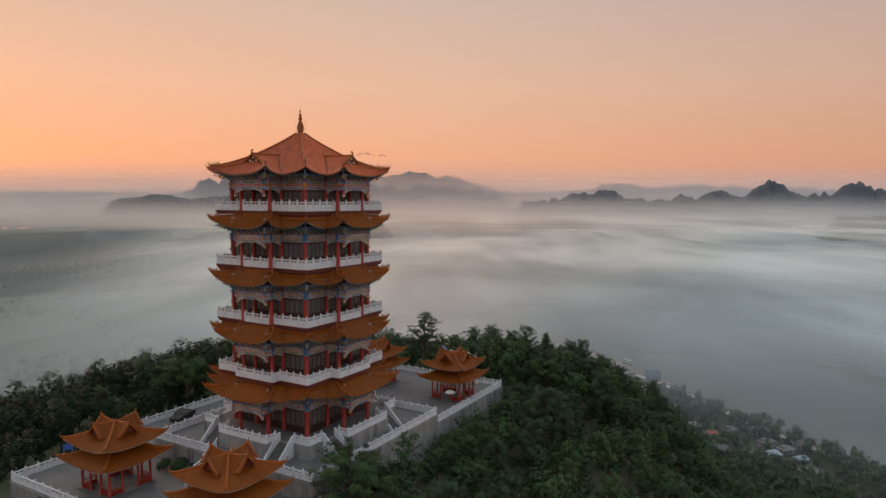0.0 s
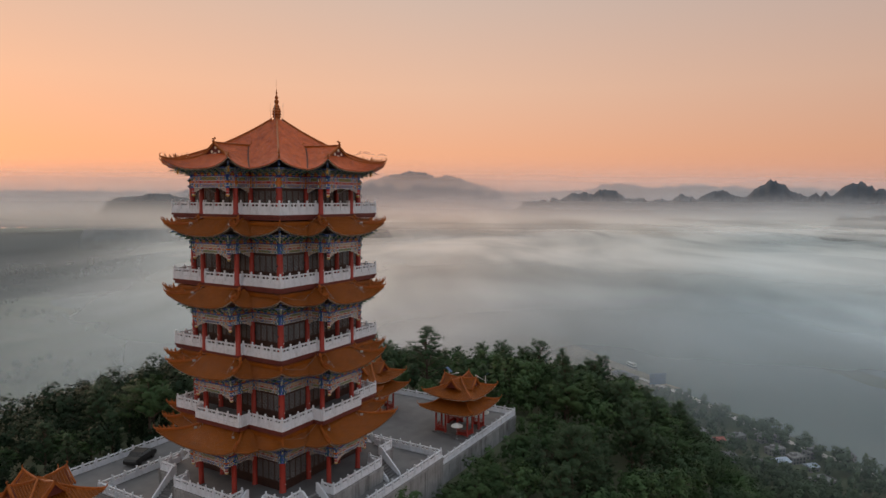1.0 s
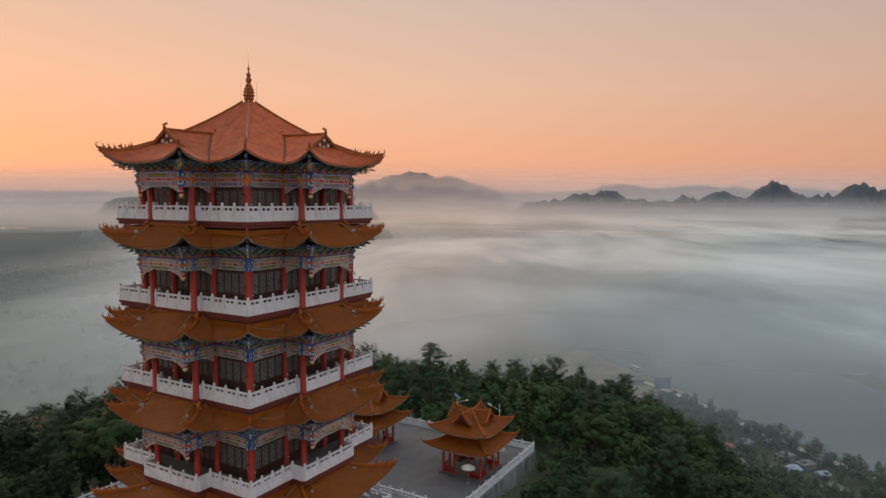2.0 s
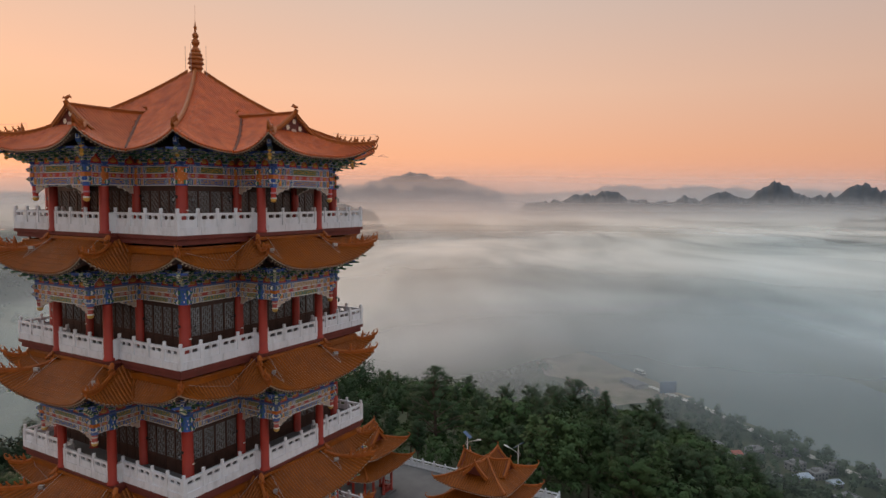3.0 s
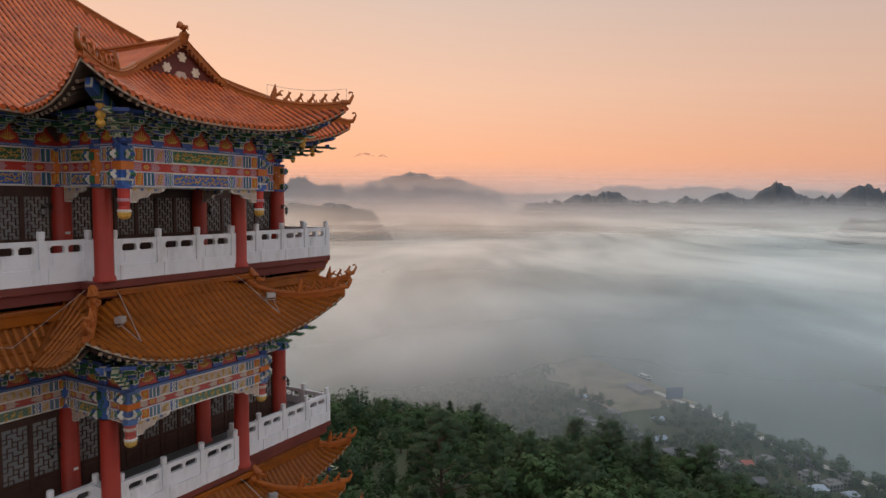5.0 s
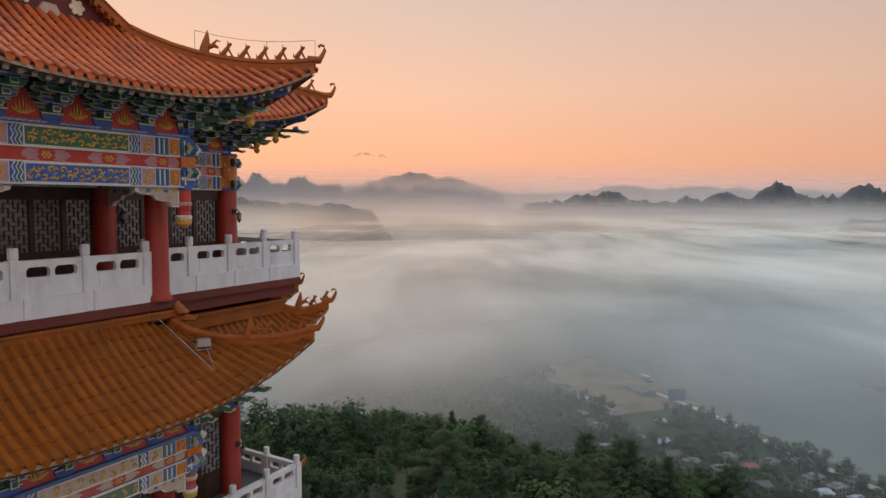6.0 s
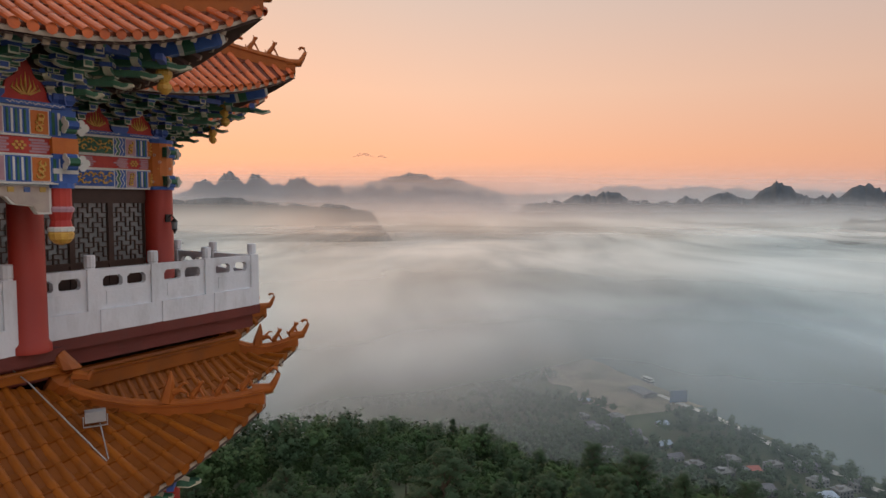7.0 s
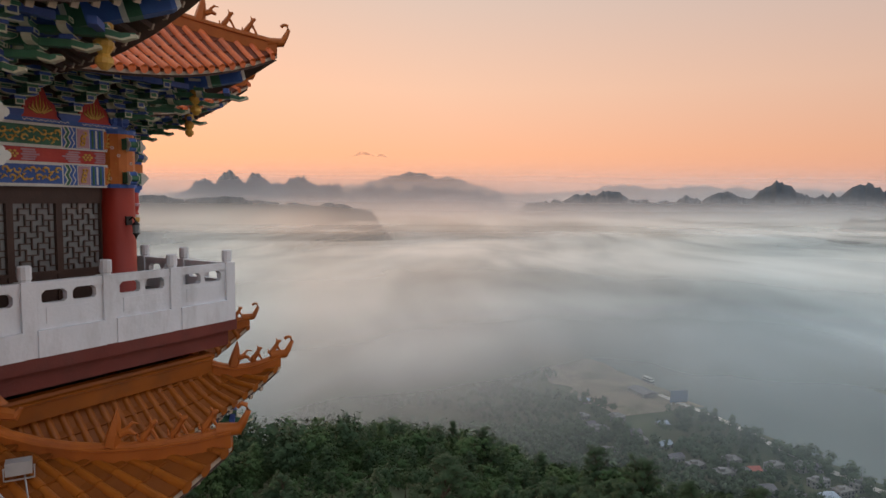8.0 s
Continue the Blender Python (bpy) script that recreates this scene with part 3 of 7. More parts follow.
def slopes(geo_pan, geo_row, geo_soffit, geo_edge, sl, step=0.205, n=12, tile=0.36, r=0.066, rafter=None, pieces=None, rise=1.05, waist=0.98):
    """Pan sheet, barrel tile rows with round end tiles, soffit and eave board of a slope."""
    na = max(6, int((sl.hi(1) - sl.lo(1)) / 0.45))
    cols = []
    for i in range(na + 1):
        col = []
        for j in range(n + 1):
            s = j / n
            a = sl.lo(s) + (sl.hi(s) - sl.lo(s)) * i / na
            col.append((Vector(sl.at(a, s)), sl.keep(Vector(sl.at(a, s)))))
        cols.append(col)
    for i in range(na):
        for j in range(n):
            q = [cols[i][j], cols[i + 1][j], cols[i + 1][j + 1], cols[i][j + 1]]
            if any(k for _, k in q):
                geo_pan.face([p for p, _ in q])
                geo_soffit.face([p - Vector((0, 0, 0.16)) for p, _ in q][::-1])
        for j in (n,):
            p, k1 = cols[i][j]
            p2, k2 = cols[i + 1][j]
            if k1 or k2:
                d = Vector((0, 0, 0.05))
                u = Vector((0, 0, 0.12))
                geo_pan.face([p - d * 1.3, p2 - d * 1.3, p2, p])
                geo_edge.face([p - u, p2 - u, p2 - d, p - d])
                inn = (cols[i][j - 1][0] - p).normalized() * 0.12
                geo_edge.face([p - u + inn, p2 - u + inn, p2 - u, p - u])
    a = math.ceil(sl.lo(1) / step) * step
    while a < sl.hi(1):
        # part of the row inside the slope
        s0 = 0.0
        while s0 < 0.97 and not (sl.lo(s0) <= a <= sl.hi(s0)):
            s0 += 0.02
        p0, p1 = Vector(sl.at(a, s0)), Vector(sl.at(a, 1))
        m = max(2, int((p1 - p0).length / tile))
        prev_on = False
        side0 = (Vector(sl.at(a + 0.05, 0.9)) - Vector(sl.at(a - 0.05, 0.9))).normalized()
        for i in range(m):
            sa, sb = s0 + (1 - s0) * i / m, s0 + (1 - s0) * (i + 1) / m
            pa, pb = Vector(sl.at(a, sa)), Vector(sl.at(a, sb))
            if not (sl.keep(pa) and sl.keep(pb)):
                continue
            w = (pb - pa).normalized()
            up = side0.cross(w)
            up = up if up.z > 0 else -up
            if i == m - 1:
                pb = pb + w * 0.06
            if pieces is not None:
                pieces.append((pa, pb, side0, up))
                if i < m - 1:
                    continue
            ra, rb = r * waist, r
            ringa, ringb = [], []
            for q in range(5):
                an = math.pi * q / 4
                ringa.append(pa + side0 * (ra * math.cos(an)) + up * (ra * rise * math.sin(an) + 0.002))
                ringb.append(pb + side0 * (rb * math.cos(an)) + up * (rb * rise * math.sin(an) + 0.004))
            # lip of the pan tile beside the row
            if i:
                lift, far = up * 0.028, side0 * (step - r * 0.7)
                near_side = side0 * (r * 0.7)
                lip = [pa - w * 0.13 + near_side, pa - w * 0.13 + far, pa + lift + far, pa + lift + near_side]
                if sl.lo(sa) + step < a < sl.hi(sa) - step:
                    geo_pan.face(lip)
                    geo_pan.face([pa + lift + near_side, pa + lift + far, pa + far + w * 0.01, pa + near_side + w * 0.01])
            if pieces is None:
                geo_row.grid([ringa, ringb])
                geo_row.face(ringb)
            if i == m - 1:
                disc = [pb + w * 0.012 + side0 * (r * 1.12 * math.cos(2 * math.pi * q / 8)) + Vector((0, 0, 1)) * (r * 1.12 * math.sin(2 * math.pi * q / 8)) for q in range(8)]
                geo_row.face(disc)
        # rafter under the eave
        if rafter is not None:
            pa, pb = Vector(sl.at(a, max(0.45, s0))), Vector(sl.at(a, 0.965))
            if sl.keep(pa) and sl.keep(pb) and (pb - pa).length > 0.25:
                rafter.tube([pa - Vector((0, 0, 0.22)), pb - Vector((0, 0, 0.20))], 0.05, 4)
                e = pb - Vector((0, 0, 0.20))
                w = (pb - pa).normalized()
                rafter.box(-0.042, 0.042, -0.042, 0.042, -0.012, 0.012, 1, Matrix.Translation(e + w * 0.012) @ w.to_track_quat("Z", "Y").to_matrix().to_4x4())
        a += step


def main_slope(z0, z1, d0, d1, lift, flare, k, keep=None, power=5, late=2):
    """The slope of a square roof towards -y."""
    def at(a, s):
        wd = d0 + (d1 - d0) * s
        xi = min(abs(a) / max(wd, 0.01), 1) ** power
        return (a + math.copysign(flare * s * s * xi, a), -(wd + flare * s * s * xi), z0 + (z1 - z0) * bow(s, k) + lift * s ** late * xi)
    return Slope(at, lambda s: -(d0 + (d1 - d0) * s), lambda s: d0 + (d1 - d0) * s, keep)


class Bay:
    """The roof over a bay that juts out of a face: front slope and two side slopes. hr: half breadth where the side slopes
    begin (0: a ridge), h0: where the front slope begins, h1: at the eave."""

    def __init__(self, zt, ze, hr, h0, h1, da, d0, d1, lift, flare, k, late=2, k_hip=None, drop=0.0):
        self.k_hip, self.drop = k if k_hip is None else k_hip, drop
        self.zt, self.ze, self.hr, self.h0, self.h1 = zt, ze, hr, h0, h1
        self.da, self.d0, self.d1, self.lift, self.flare, self.k, self.late = da, d0, d1, lift, flare, k, late

    def height(self, x, xi=0.0):
        s, zt = min(max((abs(x) - self.hr) / (self.h1 - self.hr), 0), 1), self.zt - self.drop * xi
        return zt + (self.ze - zt) * bow(s, self.k + (self.k_hip - self.k) * xi)

    def front(self):
        def at(a, s):
            w = self.h0 + (self.h1 - self.h0) * s
            xi = min(abs(a) / w, 1) ** 3
            e = self.flare * s * s * xi
            return (a + math.copysign(e, a), -(self.d0 + (self.d1 - self.d0) * s + e), self.height(w, xi) + self.lift * s ** self.late * xi)
        return Slope(at, lambda s: -(self.h0 + (self.h1 - self.h0) * s), lambda s: self.h0 + (self.h1 - self.h0) * s)

    def reach(self, s):
        x = self.hr + (self.h1 - self.hr) * s
        return self.d0 if x <= self.h0 else self.d0 + (self.d1 - self.d0) * (x - self.h0) / (self.h1 - self.h0)

    def side(self, sign, keep):
        def at(a, s):
            x = self.hr + (self.h1 - self.hr) * s
            t = max((x - self.h0) / (self.h1 - self.h0), 0)
            xi = min(max((a - 7.2) / (self.reach(s) - 7.2), 0), 1) ** 3
            e = self.flare * t * t * xi
            return (sign * (x + e), -(a + e), self.height(x, xi) + self.lift * t ** self.late * xi)
        return Slope(at, lambda s: self.da, self.reach, keep)


def ridge(g, pts, h=0.125, w=0.10, slot=0):
    """Ridge courses along pts: upright flanks, a projecting course and a rounded cap."""
    pts = [Vector(p) for p in pts]
    prof = [(-0.72, -0.5), (-0.72, 1.0), (-1.0, 1.1), (-1.0, 1.32), (-0.62, 1.42), (-0.5, 1.72), (0.0, 1.86), (0.5, 1.72), (0.62, 1.42), (1.0, 1.32), (1.0, 1.1), (0.72, 1.0), (0.72, -0.5)]
    rows = []
    for i, p in enumerate(pts):
        way = pts[min(i + 1, len(pts) - 1)] - pts[max(i - 1, 0)]
        side = Vector((-way.y, way.x, 0)).normalized()
        rows.append([p + side * (a * w) + Vector((0, 0, b * h)) for a, b in prof])
    g.grid(rows, slot, True)
    g.face(rows[0], slot)
    g.face(rows[-1][::-1], slot)


def curl(g, p, way, size=0.42):
    """The upswept end of a hip ridge."""
    way = Vector((way[0], way[1], 0)).normalized()
    p = Vector(p)
    pts = [p + way * (-0.5 * size) + Vector((0, 0, 0.16)), p + way * 0.1 + Vector((0, 0, 0.18)), p + way * (0.42 * size) + Vector((0, 0, 0.20 + 0.2 * size)),
           p + way * (0.62 * size) + Vector((0, 0, 0.22 + 0.55 * size)), p + way * (0.55 * size) + Vector((0, 0, 0.2 + 0.85 * size)), p + way * (0.36 * size) + Vector((0, 0, 0.2 + 0.9 * size))]
    g.tube(pts, [0.10, 0.085, 0.058, 0.040, 0.032, 0.03], 8)
    g.tube([pts[-1] + Vector((0, 0, 0.0)), pts[-1] - way * 0.05 - Vector((0, 0, 0.05))], [0.03, 0.034], 6)


def figure_mesh():
    """A small crouching ridge beast."""
    g = Geo()
    g.tube([(0, 0.12, 0.0), (0, 0.10, 0.10), (0, 0.03, 0.20), (0, -0.03, 0.29)], [0.045, 0.07, 0.058, 0.045], 6)
    g.tube([(0, -0.02, 0.27), (0, -0.05, 0.35), (0, -0.12, 0.37)], [0.045, 0.058, 0.028], 6)
    g.tube([(0, -0.03, 0.37), (0, 0.0, 0.44)], [0.026, 0.008], 4)
    g.tube([(0, -0.02, 0.24), (0, -0.09, 0.12), (0, -0.15, -0.01)], [0.036, 0.026, 0.028], 5)
    g.tube([(0, 0.11, 0.05), (0, 0.19, 0.08), (0, 0.20, 0.17)], [0.032, 0.028, 0.01], 5)
    g.tube([(0, 0.08, 0.08), (0, 0.0, 0.0)], [0.045, 0.035], 5)
    return g.mesh("ridge_figure", M_RIDGE)


def guard_mesh():
    """The larger horned guard at the head of a row of figures."""
    g = Geo()
    g.tube([(0, 0.14, 0), (0, 0.1, 0.2), (0, 0.06, 0.42), (0, 0.04, 0.62)], [0.14, 0.12, 0.075, 0.015], 6)
    g.tube([(0, 0, 0.2), (0, -0.14, 0.24), (0, -0.24, 0.18)], [0.08, 0.06, 0.03], 6)
    g.tube([(0, -0.1, 0.28), (0, -0.2, 0.38), (0, -0.3, 0.36)], [0.04, 0.03, 0.01], 5)
    return g.mesh("ridge_guard", M_RIDGE)


FIG, GUARD = figure_mesh(), guard_mesh()
g = Geo()
g.grid([[(r * math.cos(math.pi * q / 6), y, r * 1.05 * math.sin(math.pi * q / 6) + z) for q in range(7)] for y, r, z in ((0, 0.059, 0.002), (1.0, 0.062, 0.006), (1.0, 0.054, 0.003))])
TILE_PIECE = g.mesh("tile", M_TILE)


def hip_points(fn, s0, s1, n=9):
    return [fn(s) for s in lin(s0, s1, n)]


def dress_hip(roof, g, pts, m, figures, light_curl=0.36):
    """Ridge tiles, upswept end and little beasts along a hip."""
    ridge(g, pts)
    way = Vector(pts[-1]) - Vector(pts[-2])
    tip = Geo()
    curl(tip, pts[-1], way, light_curl)
    part("ridge_tip", tip, M_RIDGE, roof, m=m, smooth=True)
    ang = math.atan2(way.x, -way.y)
    total = len(pts) - 1
    for i in range(figures):
        u = total - 0.5 - i * (0.42 / ((Vector(pts[-1]) - Vector(pts[-2])).length + 1e-6)) - 0.1
        if u < 0.3:
            break
        a, b = Vector(pts[int(u)]), Vector(pts[min(int(u) + 1, total)])
        p = a + (b - a) * (u - int(u)) + Vector((0, 0, 0.19))
        last = i == figures - 1
        part("ridge_guard" if last else "ridge_figure", GUARD if last else FIG, None, roof, m=m @ Matrix.Translation(p) @ Matrix.Rotation(ang, 4, "Z") @ Matrix.Scale(0.80, 4))


def roof_set(name, label, z_eave, skirt_top=None, grow=0.0):
    """A whole storey roof: four faces, each with a jutting bay."""
    roof = thing(name, label, "")
    roof.parent = pagoda
    if "category" in roof:
        del roof["category"]
    top = skirt_top is None
    if top:
        z0, d0, k = 37.15, 0.35, 0.29
        bay = Bay(34.05, z_eave, 0.0, 1.45, 4.20, 3.5, 8.30, 10.48, 0.98, 0.36, 0.3)
    else:
        z0, d0, k = skirt_top - 0.30, 6.95, 0.15
        bay = Bay(skirt_top + 0.1, z_eave, 2.75, 2.75, 4.22 + grow, 6.9, 8.1, 10.38 + grow, 1.06, 0.36, 0.36, 1.7, 0.25, 0.42)
    d1 = 7.92 + grow * 0.3

    def z_main(d):
        return z0 + (z_eave - z0) * bow(min(max((d - d0) / (d1 - d0), 0), 1), k)

    main = main_slope(z0, z_eave, d0, d1, 0.88 if top else 1.04, 0.25, k, late=2, keep=lambda p: abs(p.x) >= bay.h1 - 0.05 or -p.y < bay.da or p.z >= bay.height(p.x) - 0.06)
    keep_side = lambda p: -p.y >= d1 - 0.05 or p.z >= z_main(-p.y) - 0.06
    faces = [main, bay.front(), bay.side(1, keep_side), bay.side(-1, keep_side)]
    pan, row, sof, edge, raf, rid = (Geo() for _ in range(6))
    for sl in faces:
        slopes(pan, row, sof, edge, sl, step=0.205 if top else 0.215, n=12 if not top else 16, r=0.061 if top else 0.068, rafter=raf, rise=1.05 if top else 0.75, waist=0.98 if top else 0.82)
    near = None
    if top:
        # the bay roof that is passed most closely: every tile by itself
        near, tiles, spare = Geo(), [], [Geo() for _ in range(4)]
        for sl in (faces[0], faces[2], faces[3]):
            slopes(spare[0], near, spare[1], spare[2], sl, n=4, rafter=spare[3])
        slopes(spare[0], near, spare[1], spare[2], faces[1], n=4, pieces=tiles)
        # the tiles farthest from the way are joined
        tiles.sort(key=lambda q: (q[0] - Vector((1.0, -11.5, 31.0))).length)
        for pa, pb, side0, up in tiles[300:]:
            near.grid([[p + side0 * (0.066 * math.cos(math.pi * q / 4)) + up * (0.069 * math.sin(math.pi * q / 4) + 0.003) for q in range(5)] for p in (pa, pb)])
        near = near.mesh("barrel_tiles", M_TILE, True)
        for pa, pb, side0, up in tiles[:300]:
            w = pb - pa
            m = Matrix((side0, w, up)).transposed().to_4x4()
            m.translation = pa
            part("tile", TILE_PIECE, None, roof, m=m)
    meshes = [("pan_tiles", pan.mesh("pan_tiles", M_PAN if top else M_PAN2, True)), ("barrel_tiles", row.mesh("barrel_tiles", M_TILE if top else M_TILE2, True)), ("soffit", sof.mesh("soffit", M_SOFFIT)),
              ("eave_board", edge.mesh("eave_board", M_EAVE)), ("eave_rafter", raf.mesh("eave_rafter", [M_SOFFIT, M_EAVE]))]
    hip_c = hip_points(lambda s: main.at(main.hi(s), s), 0.0, 1, 15)
    fr = bay.front()
    hip_b = [hip_points(lambda s: fr.at(sg * fr.hi(s), s), 0.02, 1, 9) for sg in (1, -1)]
    for kx in range(4):
        m = turn(kx)
        for nm, me in meshes:
            ob = part(nm, near if near and nm == "barrel_tiles" and kx == 0 else me, None, roof, m=m)
            if nm in ("barrel_tiles", "eave_rafter", "pan_tiles"):
                ob["kind"] = "stuff"
        for h, nf in ((hip_c, 3), (hip_b[0], 6 if top else 4), (hip_b[1], 6 if top else 4)):
            rid = Geo()
            dress_hip(roof, rid, h, m, nf)
            part("hip_ridge", rid, M_RIDGE, roof, m=m)
            if top and nf == 6:
                wire = Geo()
                up = [Vector(p) + Vector((0, 0, 0.62)) for p in h[3:]]
                wire.tube(up, 0.008, 3)
                for p in (up[0], up[len(up) // 2], up[-1]):
                    wire.tube([p - Vector((0, 0, 0.42)), p], 0.008, 3)
                part("lightning_wire", wire, M_METAL, roof, m=m)
        # gutters in the valleys between the main slope and the bay
        for sg in (1, -1):
            line = []
            for d in lin(bay.da, d1 - 0.02, 14):
                z = z_main(d)
                lo, hi = bay.hr, bay.h1
                if not bay.height(hi) <= z <= bay.height(lo):
                    continue
                for _ in range(24):
                    mid = (lo + hi) / 2
                    lo, hi = (mid, hi) if bay.height(mid) > z else (lo, mid)
                line.append((sg * lo, -d, z + 0.03))
            if len(line) > 2:
                gut = Geo()
                gut.tube(line, [0.10] * len(line), 8, 0, 1.0)
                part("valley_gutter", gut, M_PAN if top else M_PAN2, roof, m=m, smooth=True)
        rid = Geo()
        if top:
            ridge(rid, [(0, -d, 34.13 - 0.02 * d + 0.004 * (d - 5) ** 2) for d in lin(3.4, 8.5, 7)], 0.13, 0.12)
            for sg in (1, -1):
                ridge(rid, [(sg * x, -8.42, bay.height(x) + 0.02) for x in lin(0.05, 2.2, 7)], 0.10, 0.09)
                # small verge tiles along the gable
                for x in lin(0.12, 1.5, 11):
                    z = bay.height(x) - 0.06
                    rid.tube([(sg * x, -8.32, z), (sg * x, -8.50, z - 0.02)], 0.05, 6)
            # crouching ridge beasts at both ends
            rid.tube([(0, -8.40, 34.05), (0, -8.52, 34.28), (0, -8.46, 34.46), (0, -8.30, 34.58), (0, -8.18, 34.50)], [0.15, 0.14, 0.10, 0.09, 0.03], 7)
            rid.tube([(0, -8.46, 34.42), (0, -8.62, 34.47), (0, -8.66, 34.38)], [0.07, 0.05, 0.02], 6)
            rid.tube([(0, -3.75, 34.1), (0, -3.55, 34.38), (0, -3.72, 34.56), (0, -3.88, 34.52)], [0.16, 0.15, 0.09, 0.03], 7)
        else:
            # ridge against the wall, stepped corner scrolls
            for sg in (1, -1):
                rid = Geo()
                rid.tube([(sg * (bay.hr - 0.05), -8.0, bay.zt - 0.42), (sg * (bay.hr + 0.02), -8.16, bay.zt - 0.2), (sg * (bay.hr + 0.10), -8.26, bay.zt - 0.02), (sg * (bay.hr + 0.02), -8.12, bay.zt + 0.16), (sg * (bay.hr - 0.08), -8.0, bay.zt + 0.12)], [0.17, 0.19, 0.16, 0.12, 0.04], 8)
                rid.tube([(sg * (bay.hr + 0.12), -8.30, bay.zt - 0.12), (sg * (bay.hr + 0.26), -8.48, bay.zt - 0.16), (sg * (bay.hr + 0.30), -8.52, bay.zt - 0.06)], [0.10, 0.07, 0.03], 6)
                part("ridge_scroll", rid, M_RIDGE, roof, m=m)
        if top:
            part("dormer_ridge", rid, M_RIDGE, roof, m=m)
            gb = Geo()
            gb.prism([(-1.5, 32.98), (1.5, 32.98), (0.7, 33.50), (0, 33.98), (-0.7, 33.50)], -8.2, -8.3)
            part("gable", gb, M_FASCIA, roof, "red gable with cream flower rosettes", m)
            for cx, cz in ((-0.47, 33.26), (0.05, 33.64), (0.53, 33.26)):
                fl = Geo()
                ring = [(0.080 + 0.072 * abs(math.cos(q * math.pi / 20)) ** 0.5, q * math.pi / 60) for q in range(120)]
                fl.prism([(cx + rr * math.cos(an), cz + rr * math.sin(an)) for rr, an in ring][::-1], -8.325, -8.3)
                part("rosette", fl, M_CREAM, roof, m=m)
            nb = Geo()
            nb.prism([(-0.26, 33.0), (0.22, 33.0), (0.1, 33.2), (-0.14, 33.2)][::-1], -8.36, -8.3)
            part("niche", nb, M_CEMENT, roof, m=m)
        else:
            # smooth ridge course where the tiles meet the wall
            for sg in (1, -1):
                band = Geo()
                ridge(band, [(sg * x, -7.20, skirt_top - 0.52) for x in lin(2.9, 7.2, 6)], 0.17, 0.15)
                part("wall_ridge", band, M_TILE2, roof, m=m)
            band = Geo()
            ridge(band, [(x, -8.14, bay.zt - 0.06) for x in lin(-2.8, 2.8, 5)], 0.07, 0.09)
            part("wall_ridge", band, M_TILE2, roof, m=m)
    return roof


roof_set("top_roof", "pyramid roof of orange glazed tiles with four gabled dormers", 31.60)
for i, (st, zn) in enumerate(zip(STOREYS, BAL_Z)):
    roof_set("skirt_roof", "skirt roof of orange glazed tiles round the storey", st[3], zn - 0.42, 0.9 if i == 0 else 0.0)

# finial
g = Geo()
prof = [(0.46, 0), (0.48, 0.10), (0.36, 0.16), (0.40, 0.22)]
for z, r in ((0.28, 0.50), (0.56, 0.56), (0.84, 0.54), (1.10, 0.46), (1.34, 0.36)):
    prof += [(r - 0.10, z), (r, z + 0.05), (r - 0.02, z + 0.14), (r - 0.09, z + 0.22)]
prof += [(0.22, 1.62), (0.16, 1.72), (0.24, 1.82), (0.29, 1.97), (0.24, 2.12), (0.14, 2.20), (0.19, 2.28), (0.23, 2.40), (0.18, 2.52), (0.09, 2.60), (0.07, 2.74), (0.11, 2.82), (0.11, 2.96), (0.05, 3.06), (0.02, 3.30), (0.010, 3.34), (0.008, 4.3)]
g.lathe([(r * 0.9, z) for r, z in prof], 18, at=(0, 0, 37.12))
part("finial", g, M_RIDGE, pagoda, "brown glazed gourd finial", smooth=True)
for x, y in ((0.62, 0.3), (-0.62, -0.3), (0.3, -0.62), (-0.3, 0.62)):
    g = Geo()
    g.tube([(x, y, 36.9), (x, y, 38.9)], 0.012, 4)
    part("lightning_rod", g, M_METAL, pagoda)

# columns
def column_mesh(z0, z1, r):
    g = Geo()
    g.lathe([(r * 1.18, z0), (r * 1.18, z0 + 0.1), (r, z0 + 0.16), (r * 0.97, z1)], 18)
    return g.mesh("column", M_RED, True)


for i, (fl, bb, bt, ev) in enumerate(STOREYS):
    big, mid = column_mesh(fl - 0.1, bb + 0.05, 0.31), column_mesh(fl - 0.1, bb + 0.05, 0.27)
    outr = column_mesh(fl - 0.5 if i else 0, bb - 0.05, 0.25)
    ro = R_BAY if i else 8.83
    for k in range(4):
        part("column", big, None, pagoda, m=turn(k) @ Matrix.Translation((-R_COL, -R_COL, 0)))
        for sg in (-1, 1):
            part("column", mid, None, pagoda, m=turn(k) @ Matrix.Translation((sg * W_BAY, -R_COL, 0)))
            part("column", outr, None, pagoda, m=turn(k) @ Matrix.Translation((sg * W_BAY, -ro, 0)))

